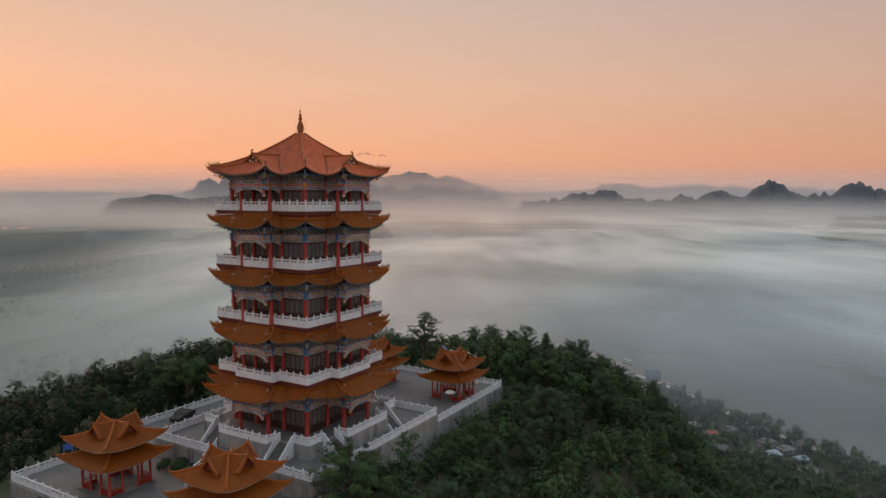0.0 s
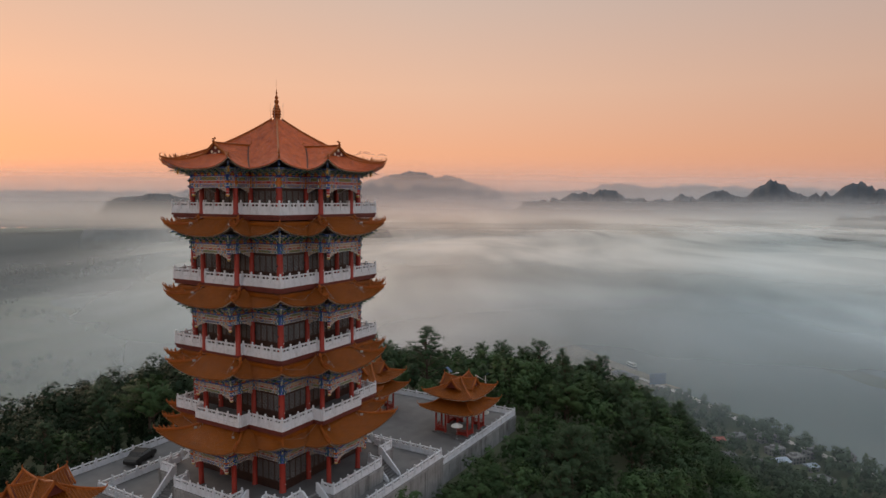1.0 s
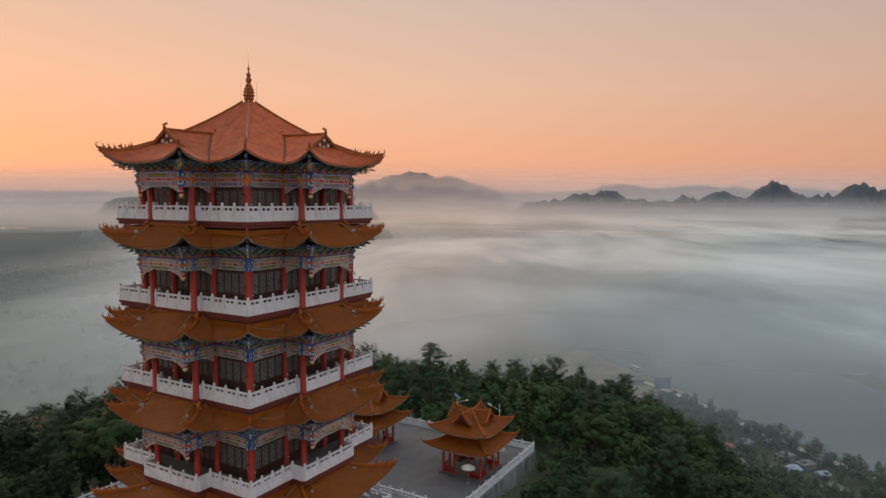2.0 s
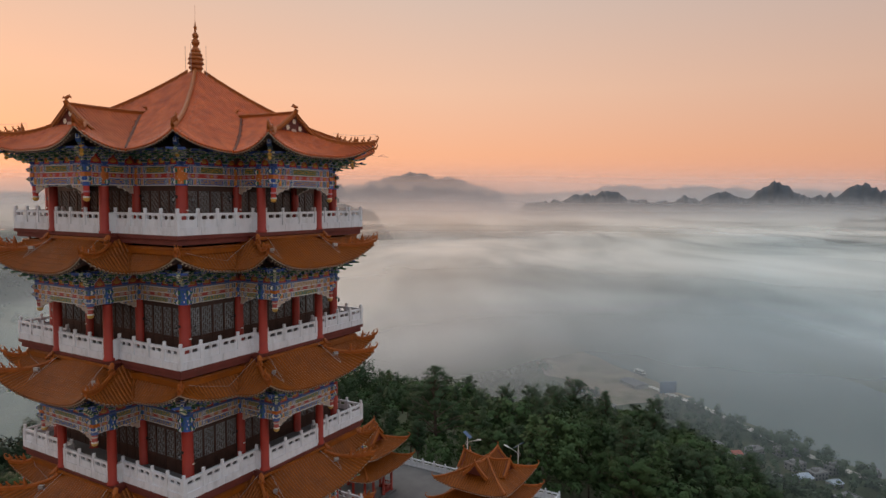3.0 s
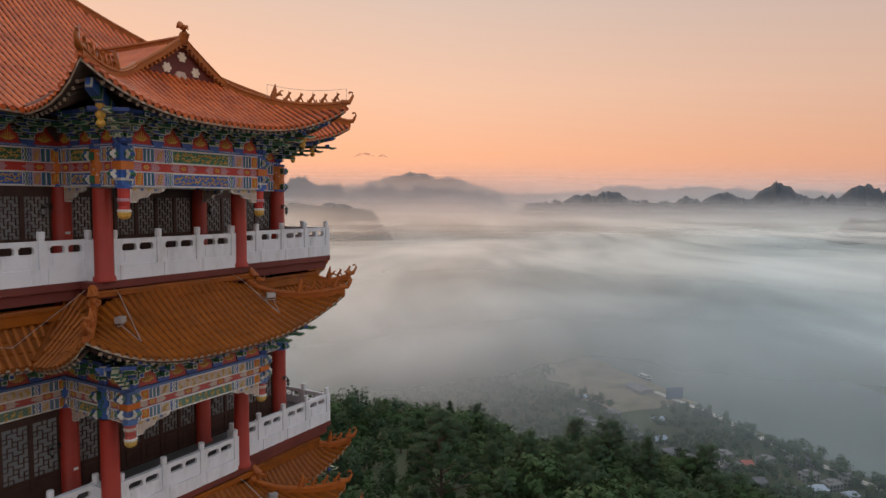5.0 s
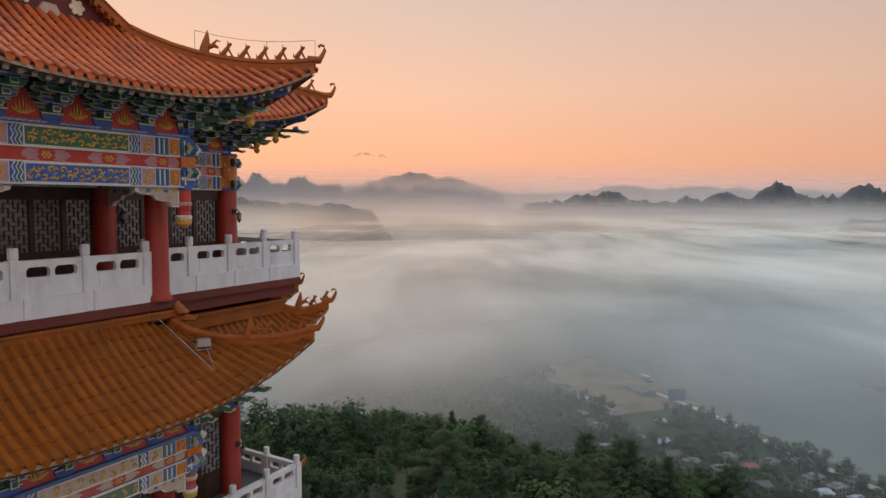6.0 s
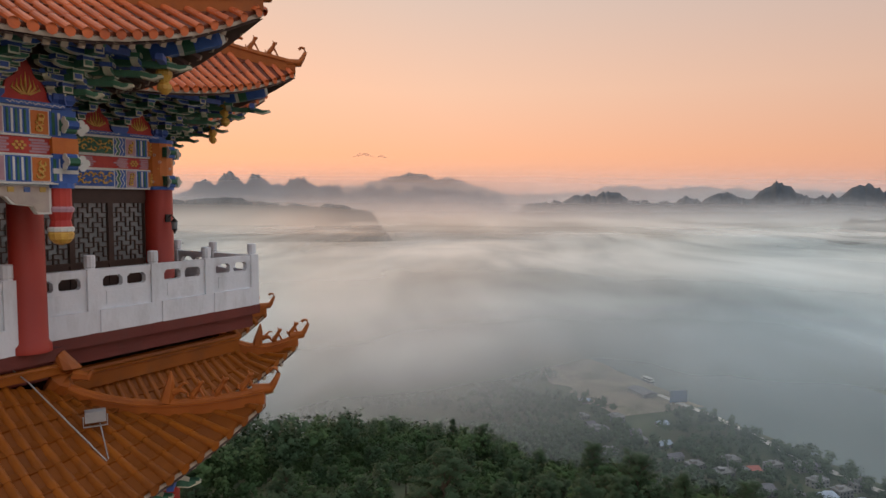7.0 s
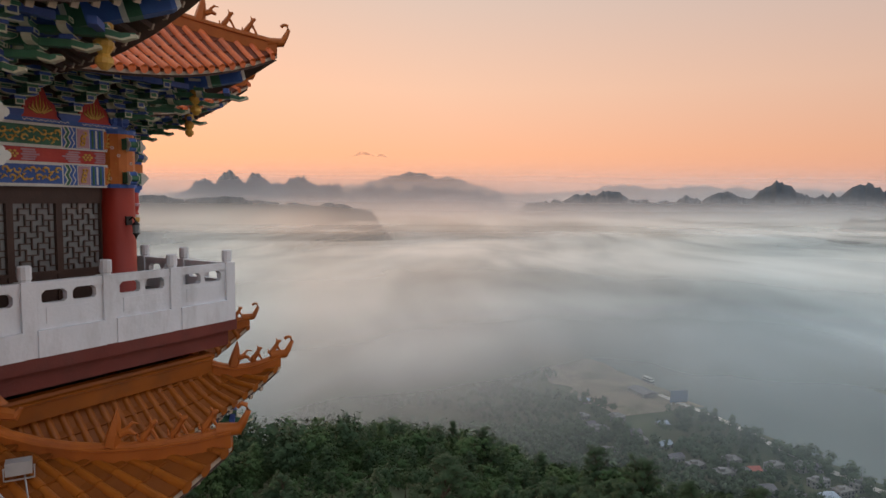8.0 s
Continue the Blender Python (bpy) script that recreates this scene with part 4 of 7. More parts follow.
# cores painted near black for the dark of unlit rooms; floors and slabs
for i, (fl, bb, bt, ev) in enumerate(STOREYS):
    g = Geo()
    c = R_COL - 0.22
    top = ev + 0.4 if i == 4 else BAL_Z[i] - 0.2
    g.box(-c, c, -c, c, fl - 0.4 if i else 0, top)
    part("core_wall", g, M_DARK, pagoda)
    if i:
        z = BAL_Z[i - 1]
        rb = 8.7 if i == 1 else R_BAY
        hb = 3.0 if i == 1 else W_BAY + 0.3
        g = Geo()
        rows = []
        for gr, zz in ((0.0, z - 0.5), (0.0, z - 0.22), (0.12, z - 0.2), (0.12, z)):
            r, out = R_BAL + gr, []
            for q in range(4):
                for x, y in ((-r, -r), (-hb - gr, -r), (-hb - gr, -rb - gr), (hb + gr, -rb - gr), (hb + gr, -r)):
                    out.append(tuple((turn(q) @ Vector((x, y, zz)))))
            rows.append(out)
        g.grid(rows, 0, True)
        g.face(rows[0][::-1])
        g.face(rows[-1])
        part("slab", g, M_FASCIA, pagoda, "oxide red balcony slab edge")
        g = Geo()
        g.box(-R_BAL + 0.1, R_BAL - 0.1, -R_BAL + 0.1, R_BAL - 0.1, z, fl)
        part("balcony_floor", g, M_PAVE, pagoda)
# ---- pagoda: beams, brackets, doors, balconies ----
PAINTS = [M_BLUE, M_LIGHT, M_GOLD, M_PRED, M_GREEN, M_PINK, M_ORANGE]
BLUE, PALE, GOLD, RED, GREEN, MAUVE, ORANGE = range(7)


FADED = [mat("faded_blue", (0.07, 0.13, 0.32), (0.10, 0.18, 0.40), 5.0, 0.65, 0.1, vary=0.1), M_LIGHT, mat("faded_gold", (0.46, 0.31, 0.07), (0.56, 0.39, 0.11), 6.0, 0.6, 0.1),
         mat("faded_red", (0.36, 0.07, 0.06), (0.43, 0.10, 0.085), 4.0, 0.65, 0.1), mat("faded_green", (0.09, 0.18, 0.14), (0.13, 0.23, 0.18), 5.0, 0.65, 0.1), mat("faded_mauve", (0.40, 0.34, 0.30), (0.50, 0.43, 0.36), 6.0, 0.65, 0.1), M_ORANGE]


def frieze(g, x0, x1, z0, z1, y, field, scroll, rnd, sides=4):
    """One painted tier of a beam, on the side y: framed middle field with a gold scroll, zigzag bands, medallions and striped ends."""
    e = 0.012
    h, L, zc = z1 - z0, x1 - x0, (z0 + z1) / 2
    sgn = -1 if y < 0 else 1

    def plate(a, b, c, d, slot, lift=1.0):
        ya, yb = (y - e * lift, y) if sgn < 0 else (y, y + e * lift)
        g.box(a, b, ya, yb, c, d, slot)

    plate(x0, x1, z0, z1, PALE, 0.6)
    plate(x0, x1, z0 + 0.03, z1 - 0.03, BLUE, 1.0)
    mid = 0.21 * L
    xc = (x0 + x1) / 2
    plate(xc - mid, xc + mid, z0 + 0.025, z1 - 0.025, PALE, 1.5)
    plate(xc - mid + 0.025, xc + mid - 0.025, z0 + 0.05, z1 - 0.05, field, 2.0)
    # dense gold scroll work
    fine = sides > 3
    n = max(8, round(2 * mid / (0.115 if fine else 0.22)))
    for i in range(n):
        cx, r, ph = xc + (mid - 0.10) * (2 * i / (n - 1) - 1), (0.17 if fine else 0.20) * h, rnd.random() * 6.3
        up = zc + (0.15 * h if i % 2 else -0.15 * h)
        k = 0.78 if fine else 1.0
        g.tube([(cx + r * (1 - 0.13 * q) * math.cos(ph + q * 0.9), y + sgn * 0.026, up + r * (1 - 0.13 * q) * math.sin(ph + q * 0.9)) for q in range(7)], [v * k for v in (0.014, 0.028, 0.034, 0.028, 0.028, 0.022, 0.014)], sides, scroll)
        lx, lz = cx + 0.06 * (rnd.random() - 0.5), 2 * zc - up
        g.tube([(lx - 0.05, y + sgn * 0.026, lz - 0.03), (lx, y + sgn * 0.03, lz + 0.03 * (1 if i % 3 else -1)), (lx + 0.05, y + sgn * 0.026, lz)], [0.008, 0.034 * (0.85 if fine else 1.0), 0.006], sides, scroll)
    bands = ((PALE, 0.022), (GREEN, 0.048), (PALE, 0.018), (BLUE, 0.048), (PALE, 0.018)) if fine else ((GREEN, 0.034), (PALE, 0.034), (BLUE, 0.034), (PALE, 0.034))

    def zigzag(a, sg, layers):
        """Broken bands from a outward, pointing along sg; returns where they end."""
        for q, (slot, w) in enumerate(layers):
            for zz in range(4):
                za, zb = z0 + 0.03 + (h - 0.06) * zz / 4, z0 + 0.03 + (h - 0.06) * (zz + 1) / 4
                oa, ob = (0.0, 0.05) if zz % 2 == 0 else (0.05, 0.0)
                pts = [(a + sg * oa, za), (a + sg * (oa + w), za), (a + sg * (ob + w), zb), (a + sg * ob, zb)]
                ya, yb = (y - e * (1.8 + 0.1 * q), y) if sgn < 0 else (y, y + e * (1.8 + 0.1 * q))
                g.prism(pts[::-1] if sg > 0 else pts, ya, yb, slot)
            a += sg * w
        return a

    for sg in (1, -1):
        zigzag(xc + sg * (mid + 0.01), sg, bands)
        rest0, rest1 = mid + 0.23, L / 2 - 0.02
        # blocks out to the end
        widths = [("gold", 0.20), ("bars", 0.17), ("gold", 0.16), ("bars", 0.10)]
        tot = sum(w for _, w in widths)
        a = rest0
        for kind, w in widths:
            w = w * (rest1 - rest0) / tot
            lo, hi = sorted((xc + sg * (a + 0.012), xc + sg * (a + w - 0.012)))
            if kind == "gold":
                plate(lo, hi, z0 + 0.035, z1 - 0.035, PALE, 1.5)
                plate(lo + 0.014, hi - 0.014, z0 + 0.045, z1 - 0.045, MAUVE if a == rest0 else ORANGE, 1.8)
                cx, rw, rh = (lo + hi) / 2, (hi - lo) * 0.34, h * 0.32
                for q in range(7 if fine else 3):
                    ph, cz = rnd.random() * 6.3, zc + ((q % 3) - 1) * rh * 0.62
                    ox = rw * 0.5 * ((q * 0.37) % 1 - 0.5) * 2
                    g.tube([(cx + ox * 0.6 + rw * 0.5 * math.cos(ph + v * 1.2), y + sgn * 0.034, cz + rh * 0.3 * math.sin(ph + v * 1.2)) for v in range(5)], [u * (0.8 if fine else 1.0) for u in (0.01, 0.024, 0.026, 0.022, 0.01)], sides, GOLD)
            else:
                nb = max(2, int((hi - lo) / 0.055))
                for q in range(nb):
                    b0 = lo + (hi - lo) * (q + 0.2) / nb
                    plate(b0, b0 + (hi - lo) / nb * 0.5, z0 + 0.05, z1 - 0.05, PALE if q % 2 else GREEN, 1.8)
            a += w


def painted_beam(L, H, both=False, seed=1, sides=4):
    """Two painted beams with a red board between them, length L along x, bottom at z 0; the painted side looks to -y."""
    rnd = random.Random(seed)
    g = Geo()
    t = 0.39 * H
    g.box(-L / 2, L / 2, -0.15, 0.15, 0, t, BLUE)
    g.box(-L / 2, L / 2, -0.15, 0.15, H - t, H, BLUE)
    g.box(-L / 2, L / 2, -0.11, 0.11, t, H - t, RED)
    g.box(-L / 2, L / 2, -0.22, 0.22, H, H + 0.07, BLUE)
    for sd in ((-1, 1) if both else (-1,)):
        frieze(g, -L / 2, L / 2, 0, t, sd * 0.15, BLUE if seed % 2 else GREEN, GOLD, rnd, sides)
        frieze(g, -L / 2, L / 2, H - t, H, sd * 0.15, GREEN if seed % 2 else MAUVE, GOLD, rnd, sides)
        nq = max(3, round(L / 1.2))
        zm = H / 2
        for q in range(nq):
            cx = -L / 2 + L * (q + 0.5) / nq
            # gold flower between tapering clouds
            y0, y1 = sorted((sd * 0.11, sd * 0.13))
            for vx, vz in ((0, 0), (-0.07, 0), (0.07, 0), (-0.035, 0.042), (0.035, 0.042), (-0.035, -0.042), (0.035, -0.042)):
                g.prism([(cx + vx + 0.026 * math.cos(v * 1.047), zm + vz + 0.022 * math.sin(v * 1.047)) for v in range(6)][::-1], y0, y1, GOLD)
            for sg in (1, -1):
                for v in range(5):
                    zz = zm + (v - 2) * (H - 2 * t) * 0.17
                    a, b = cx + sg * (0.13 + 0.03 * (v % 2)), cx + sg * (0.42 - 0.05 * abs(v - 2) + 0.05 * rnd.random())
                    y0, y1 = sorted((sd * 0.11, sd * 0.122))
                    g.box(min(a, b), max(a, b), y0, y1, zz - 0.0155, zz + 0.0155, MAUVE)
        # pale dashes on the top board
        for q in range(int(L / 0.11) if sides > 3 else 0):
            cx = -L / 2 + 0.055 + q * 0.11
            if q % 9 > 6:
                continue
            g.tube([(cx - 0.05, sd * 0.222, H + 0.045), (cx - 0.015, sd * 0.224, H + 0.02), (cx + 0.015, sd * 0.224, H + 0.05), (cx + 0.045, sd * 0.222, H + 0.03)], 0.008, 3, PALE)
    return g.mesh("painted_beam", PAINTS if sides > 3 else FADED)


def bracket_mesh(h, out, tiers=4, beak=False):
    """A stepped bracket set: boat-shaped cross arms with blocks on their ends, on arms that step outward to -y; all with pale outlines."""
    g = Geo()
    g.prism([(-0.13, 0.0), (0.13, 0.0), (0.19, 0.07), (0.19, 0.15), (-0.19, 0.15), (-0.19, 0.07)][::-1], -0.15, 0.15, 1)
    g.box(-0.19, 0.19, -0.158, -0.15, 0.125, 0.15, 2)
    hh = (h - 0.15) / tiers

    def arm(w, y, z, c):
        a = hh * 0.60
        o = [(-w, z + a), (-w, z + a * 0.55), (-w + 0.05, z + a * 0.2), (-w + 0.13, z), (w - 0.13, z), (w - 0.05, z + a * 0.2), (w, z + a * 0.55), (w, z + a)]
        g.prism(o[::-1], y - 0.05, y + 0.05, 2)
        t = 0.015
        i = [(-w + t, z + a - t), (-w + t, z + a * 0.55), (-w + 0.06, z + a * 0.25), (-w + 0.135, z + t), (w - 0.135, z + t), (w - 0.06, z + a * 0.25), (w - t, z + a * 0.55), (w - t, z + a - t)]
        g.prism(i[::-1], y - 0.058, y - 0.04, c)
        for x in (-w + 0.075, w - 0.075):
            g.box(x - 0.085, x + 0.085, y - 0.085, y + 0.085, z + hh * 0.64, z + hh, 1 - c)
            g.box(x - 0.085, x + 0.085, y - 0.093, y - 0.085, z + hh * 0.92, z + hh, 2)
            g.box(x - 0.085, x + 0.085, y - 0.093, y - 0.085, z + hh * 0.64, z + hh * 0.70, 2)
            for e in (-0.085, 0.073):
                g.box(x + e, x + e + 0.012, y - 0.093, y - 0.085, z + hh * 0.70, z + hh * 0.92, 2)

    for i in range(tiers):
        z = 0.15 + hh * i
        y = -out * i / tiers
        ye = -out * (i + 1) / tiers - 0.04
        arm(0.27 + 0.02 * i, y, z, i % 2)
        if i:
            arm(0.40, y + out / tiers, z, 1 - i % 2)
        # outward arm with a framed end, or a beak
        g.box(-0.06, 0.06, ye, 0.05, z + 0.01, z + hh * 0.64, 0)
        if beak:
            s = 0.22 + 0.04 * i
            for w, slot, d in ((0.085, 2, 0.0), (0.07, 0, 0.022)):
                top, low = z + hh * 0.75 - d, z + d
                pa = [(-w, ye, low), (w, ye, low), (w, ye, top), (-w, ye, top)]
                tip = [(-w * 0.5, ye - s + d, low + 0.02), (w * 0.5, ye - s + d, low + 0.02), (w * 0.5, ye - s + d, low + 0.05), (-w * 0.5, ye - s + d, low + 0.05)]
                pm = [(-w * 0.9, ye - s * 0.5, low - 0.03), (w * 0.9, ye - s * 0.5, low - 0.03), (w * 0.9, ye - s * 0.5, low + (top - low) * 0.5), (-w * 0.9, ye - s * 0.5, low + (top - low) * 0.5)]
                if slot == 0:
                    pa, pm, tip = ([(x * 1.28, q, v) for x, q, v in r] for r in (pa, pm, tip))
                g.grid([pa, pm, tip], slot, True)
                g.face(tip, slot)
        else:
            g.box(-0.07, 0.07, ye - 0.008, ye, z + 0.005, z + hh * 0.66, 2)
            g.box(-0.05, 0.05, ye - 0.014, ye - 0.008, z + 0.03, z + hh * 0.60, i % 2)
        g.box(-0.085, 0.085, ye - 0.02, ye + 0.13, z + hh * 0.66, z + hh, 1 - i % 2)
        g.box(-0.085, 0.085, ye - 0.028, ye - 0.02, z + hh * 0.92, z + hh, 2)
    # eave purlin carried on top
    g.box(-0.46, 0.46, -out - 0.04, -out + 0.06, h - 0.10, h - 0.01, 1)
    return g.mesh("bracket", [M_BRKT, M_BRKB, M_TRIM])


M_TRIM = mat("bracket_outline", (0.52, 0.53, 0.40), (0.64, 0.64, 0.50), 6.0, 0.6, 0.1)


def board_mesh(L, h, n, faded=False):
    """Board behind the brackets: red flame-edged leaves with gold between the sets."""
    g = Geo()
    g.box(-L / 2, L / 2, -0.02, 0.02, 0, h, 2)
    for i in range(n):
        cx, w = -L / 2 + L * (i + 0.5) / n, L / n * 0.46
        tri = [(-w, 0.0), (w, 0.0), (w * 0.86, 0.10), (w * 0.62, 0.16), (w * 0.56, 0.26), (w * 0.30, 0.34), (w * 0.2, 0.46), (0, 0.62), (-w * 0.2, 0.46), (-w * 0.30, 0.34), (-w * 0.56, 0.26), (-w * 0.62, 0.16), (-w * 0.86, 0.10)]
        g.prism([(cx + x, z) for x, z in tri][::-1], -0.10, -0.02, 0)
        for q in range(-3, 4):
            x, hgt = q * 0.055, 0.30 - 0.055 * abs(q)
            g.tube([(cx + x * 0.3, -0.108, 0.09), (cx + x * 1.1, -0.112, 0.12 + hgt * 0.35), (cx + x * 0.95, -0.108, 0.10 + hgt)], [0.016, 0.018, 0.004], 4, 1)
    return g.mesh("bracket_board", [FADED[3] if faded else M_PRED, FADED[2] if faded else M_GOLD, M_SOFFIT])


def hanging_post(z0, z1, zt, faded=False):
    """Carved hanging post: gold bud, ringed red drop, painted square shaft."""
    g = Geo()
    prof = [(0.02, 0), (0.10, 0.03), (0.155, 0.09), (0.17, 0.17), (0.15, 0.20)]
    g.lathe(prof, 12, 2, (0, 0, z0))
    g.lathe([(0.17, 0.20), (0.175, 0.25), (0.15, 0.27)], 12, 1, (0, 0, z0))
    g.lathe([(0.15, 0.27), (0.13, 0.36), (0.16, 0.48)], 12, 3, (0, 0, z0))
    g.lathe([(0.17, 0.48), (0.18, 0.53), (0.16, 0.56)], 12, 5, (0, 0, z0))
    g.lathe([(0.15, 0.56), (0.15, z1 - z0)], 12, 3, (0, 0, z0))
    g.lathe([(0.19, z1 - z0), (0.19, z1 - z0 + 0.07)], 12, 0, (0, 0, z0))
    g.box(-0.17, 0.17, -0.17, 0.17, z1 + 0.07, zt, 0)
    h = zt - z1 - 0.07
    g.box(-0.185, 0.185, -0.185, 0.185, z1 + 0.07 + h * 0.40, z1 + 0.07 + h * 0.62, ORANGE)
    g.box(-0.18, 0.18, -0.18, 0.18, z1 + 0.07 + h * 0.13, z1 + 0.07 + h * 0.2, 1)
    # carved beam heads: cloud scrolls in blue and green with pale rims
    for q in range(2):
        zz = z1 + 0.12 + h * (0.16 + 0.5 * q)
        for an in (0, math.pi, -math.pi / 2):
            mm = Matrix.Rotation(an, 4, "Z")
            g.box(0.15, 0.30, -0.075, 0.075, zz, zz + 0.16, GREEN if q else BLUE, mm)
            for lobe, (dx, dz, r) in enumerate(((0.30, 0.02, 0.055), (0.355, 0.085, 0.06), (0.30, 0.15, 0.05))):
                for y0, y1, rr, slot in ((-0.085, 0.085, r, (BLUE, GREEN)[(lobe + q) % 2]), (-0.088, -0.076, r * 1.08, PALE), (0.076, 0.088, r * 1.08, PALE)):
                    g.tube([mm @ Vector((dx, y0, zz + dz)), mm @ Vector((dx, y1, zz + dz))], [rr, rr], 8, slot)
    return g.mesh("hanging_post", FADED if faded else PAINTS)


def sleeve_mesh(h, r, gold):
    """Painted collar of a column between the beams."""
    g = Geo()
    g.lathe([(r + 0.03, 0), (r + 0.03, 0.07)], 14, BLUE)
    g.lathe([(r + 0.01, 0.07), (r + 0.01, h)], 14, ORANGE if gold else BLUE)
    g.lathe([(r + 0.03, h * 0.93), (r + 0.03, h)], 14, BLUE)
    for i in range(6):
        for q in range(14):
            if (i + q) % 2:
                an, z = 2 * math.pi * (q + 0.3 * (i % 3)) / 14, 0.12 + (h - 0.22) * i / 6
                if gold:
                    # small pale rings
                    if (q + i) % 4 == 1:
                        pts = []
                        for v in range(9):
                            aa = an + 0.024 / (r + 0.014) * math.cos(v * math.pi / 4)
                            pts.append(((r + 0.014) * math.cos(aa), (r + 0.014) * math.sin(aa), z + 0.05 + 0.024 * math.sin(v * math.pi / 4)))
                        g.tube(pts, 0.007, 4, PALE)
                    else:
                        g.tube([((r + 0.012) * math.cos(an + 0.05 * v), (r + 0.012) * math.sin(an + 0.05 * v), z + 0.03 + 0.02 * (v % 2)) for v in range(3)], [0.004, 0.012, 0.004], 4, GOLD)
                else:
                    x, y = (r + 0.02) * math.cos(an), (r + 0.02) * math.sin(an)
                    g.box(-0.024, 0.024, -0.008, 0.008, z, z + 0.1, PALE if q % 4 == 1 else GREEN, Matrix.Translation((x, y, 0)) @ Matrix.Rotation(an + math.pi / 2, 4, "Z"))
    # beam heads
    for zz in (h * 0.08, h * 0.66):
        for an in (0, math.pi / 2, math.pi, -math.pi / 2):
            m = Matrix.Rotation(an, 4, "Z")
            g.box(r, r + 0.14, -0.09, 0.09, zz, zz + 0.2, GREEN, m)
            for lobe in range(3):
                dx, dz, rad = ((0.15, 0.02, 0.05), (0.20, 0.09, 0.055), (0.15, 0.165, 0.05))[lobe]
                for y0, y1, rr, slot in ((-0.08, 0.08, rad, GREEN if lobe == 1 else BLUE), (-0.084, -0.072, rad * 1.08, PALE), (0.072, 0.084, rad * 1.08, PALE)):
                    g.tube([m @ Vector((r + dx, y0, zz + dz)), m @ Vector((r + dx, y1, zz + dz))], [rr, rr], 8, slot)
    return g.mesh("column_sleeve", PAINTS)


def spandrel_mesh(w, h):
    """Carved corner spandrel under a beam, reaching to +x."""
    out = [(0, 0), (w, 0), (w, -h * 0.22), (w * 0.84, -h * 0.36), (w * 0.6, -h * 0.40), (w * 0.5, -h * 0.66), (w * 0.25, -h * 0.74), (w * 0.18, -h), (0, -h)]
    g = Geo()
    g.prism([(x, z) for x, z in reversed(out)], -0.05, 0.05, PALE)
    small = [(0.04 + x * 0.86, -0.03 + z * 0.86) for x, z in out]
    g.prism([(x, z) for x, z in reversed(small)], -0.062, 0.062, MAUVE)
    for q in range(4):
        x = w * (0.12 + 0.2 * q)
        g.box(x - 0.04, x + 0.04, -0.074, 0.074, -h * 0.26, -h * 0.1, BLUE if q % 2 else GOLD)
    return g.mesh("spandrel", FADED)


def lattice_mesh(w, h, pitch):
    """Fretwork of square hooks."""
    g = Geo()
    b = 0.011
    nx, nzz = max(3, round(w / pitch)), max(5, round(h / pitch))
    for i in range(nx + 1):
        x = w * i / nx
        for j in range(nzz):
            if (i + j) % 3 != 0 or i in (0, nx):
                g.box(x - b, x + b, -0.015, 0.015, h * j / nzz, h * (j + 1) / nzz)
    for j in range(nzz + 1):
        z = h * j / nzz
        for i in range(nx):
            if (i + 2 * j) % 3 != 1 or j in (0, nzz):
                g.box(w * i / nx, w * (i + 1) / nx, -0.015, 0.015, z - b, z + b)
    return g.mesh("lattice", M_LATT)


CACHE = {}


def cached(fn, *key):
    k = (fn, *[round(x, 3) if isinstance(x, float) else x for x in key if isinstance(x, (int, float, bool))])
    if k not in CACHE:
        CACHE[k] = fn(*key)
    return CACHE[k]


def door_frame_mesh(w, h):
    g = Geo()
    f = 0.055
    low = 0.30 * h
    for a, b, c, d in ((0, f, 0, h), (w - f, w, 0, h), (f, w - f, 0, f * 1.4), (f, w - f, h - f, h), (f, w - f, low, low + f)):
        g.box(a, b, -0.035, 0.035, c, d)
    g.box(f, w - f, -0.012, 0.012, f, low)
    g.box(f + 0.08, w - f - 0.08, -0.026, -0.012, f + 0.1, low - 0.08)
    return g.mesh("door_leaf", M_WOOD)


def pane_mesh(w, h):
    g = Geo()
    g.box(0, w, 0.0, 0.01, 0, h)
    return g.mesh("pane", M_PANE)


def doors(m, x0, x1, z0, z1, n):
    """A row of lattice doors from x0 to x1 in the plane y = 0 of m."""
    w, f, h = (x1 - x0) / n, 0.055, z1 - z0 - 0.22
    for i in range(n):
        leaf = part("lattice_door", cached(door_frame_mesh, w, h), None, pagoda, m=m @ Matrix.Translation((x0 + i * w, 0, z0)))
        low = 0.30 * h + f
        part("lattice", cached(lattice_mesh, w - 2 * f, h - low - f, 0.10 if z0 > 25 else 0.13), None, leaf, m=Matrix.Translation((f, 0, low)))
        part("pane", cached(pane_mesh, w - 2 * f, h - low - f), None, leaf, m=Matrix.Translation((f, 0.02, low)))
    g = Geo()
    g.box(x0, x1, -0.06, 0.06, z1 - 0.22, z1)
    part("lintel", g, M_WOOD, pagoda, m=m)


def post_mesh(h):
    g = Geo()
    s = 0.105
    g.box(-s, s, -s, s, 0, h - 0.24)
    g.lathe([(0.085, h - 0.24), (0.08, h - 0.215), (0.095, h - 0.20), (0.095, h - 0.02), (0.08, h)], 10)
    return g.mesh("post", M_WHITE)


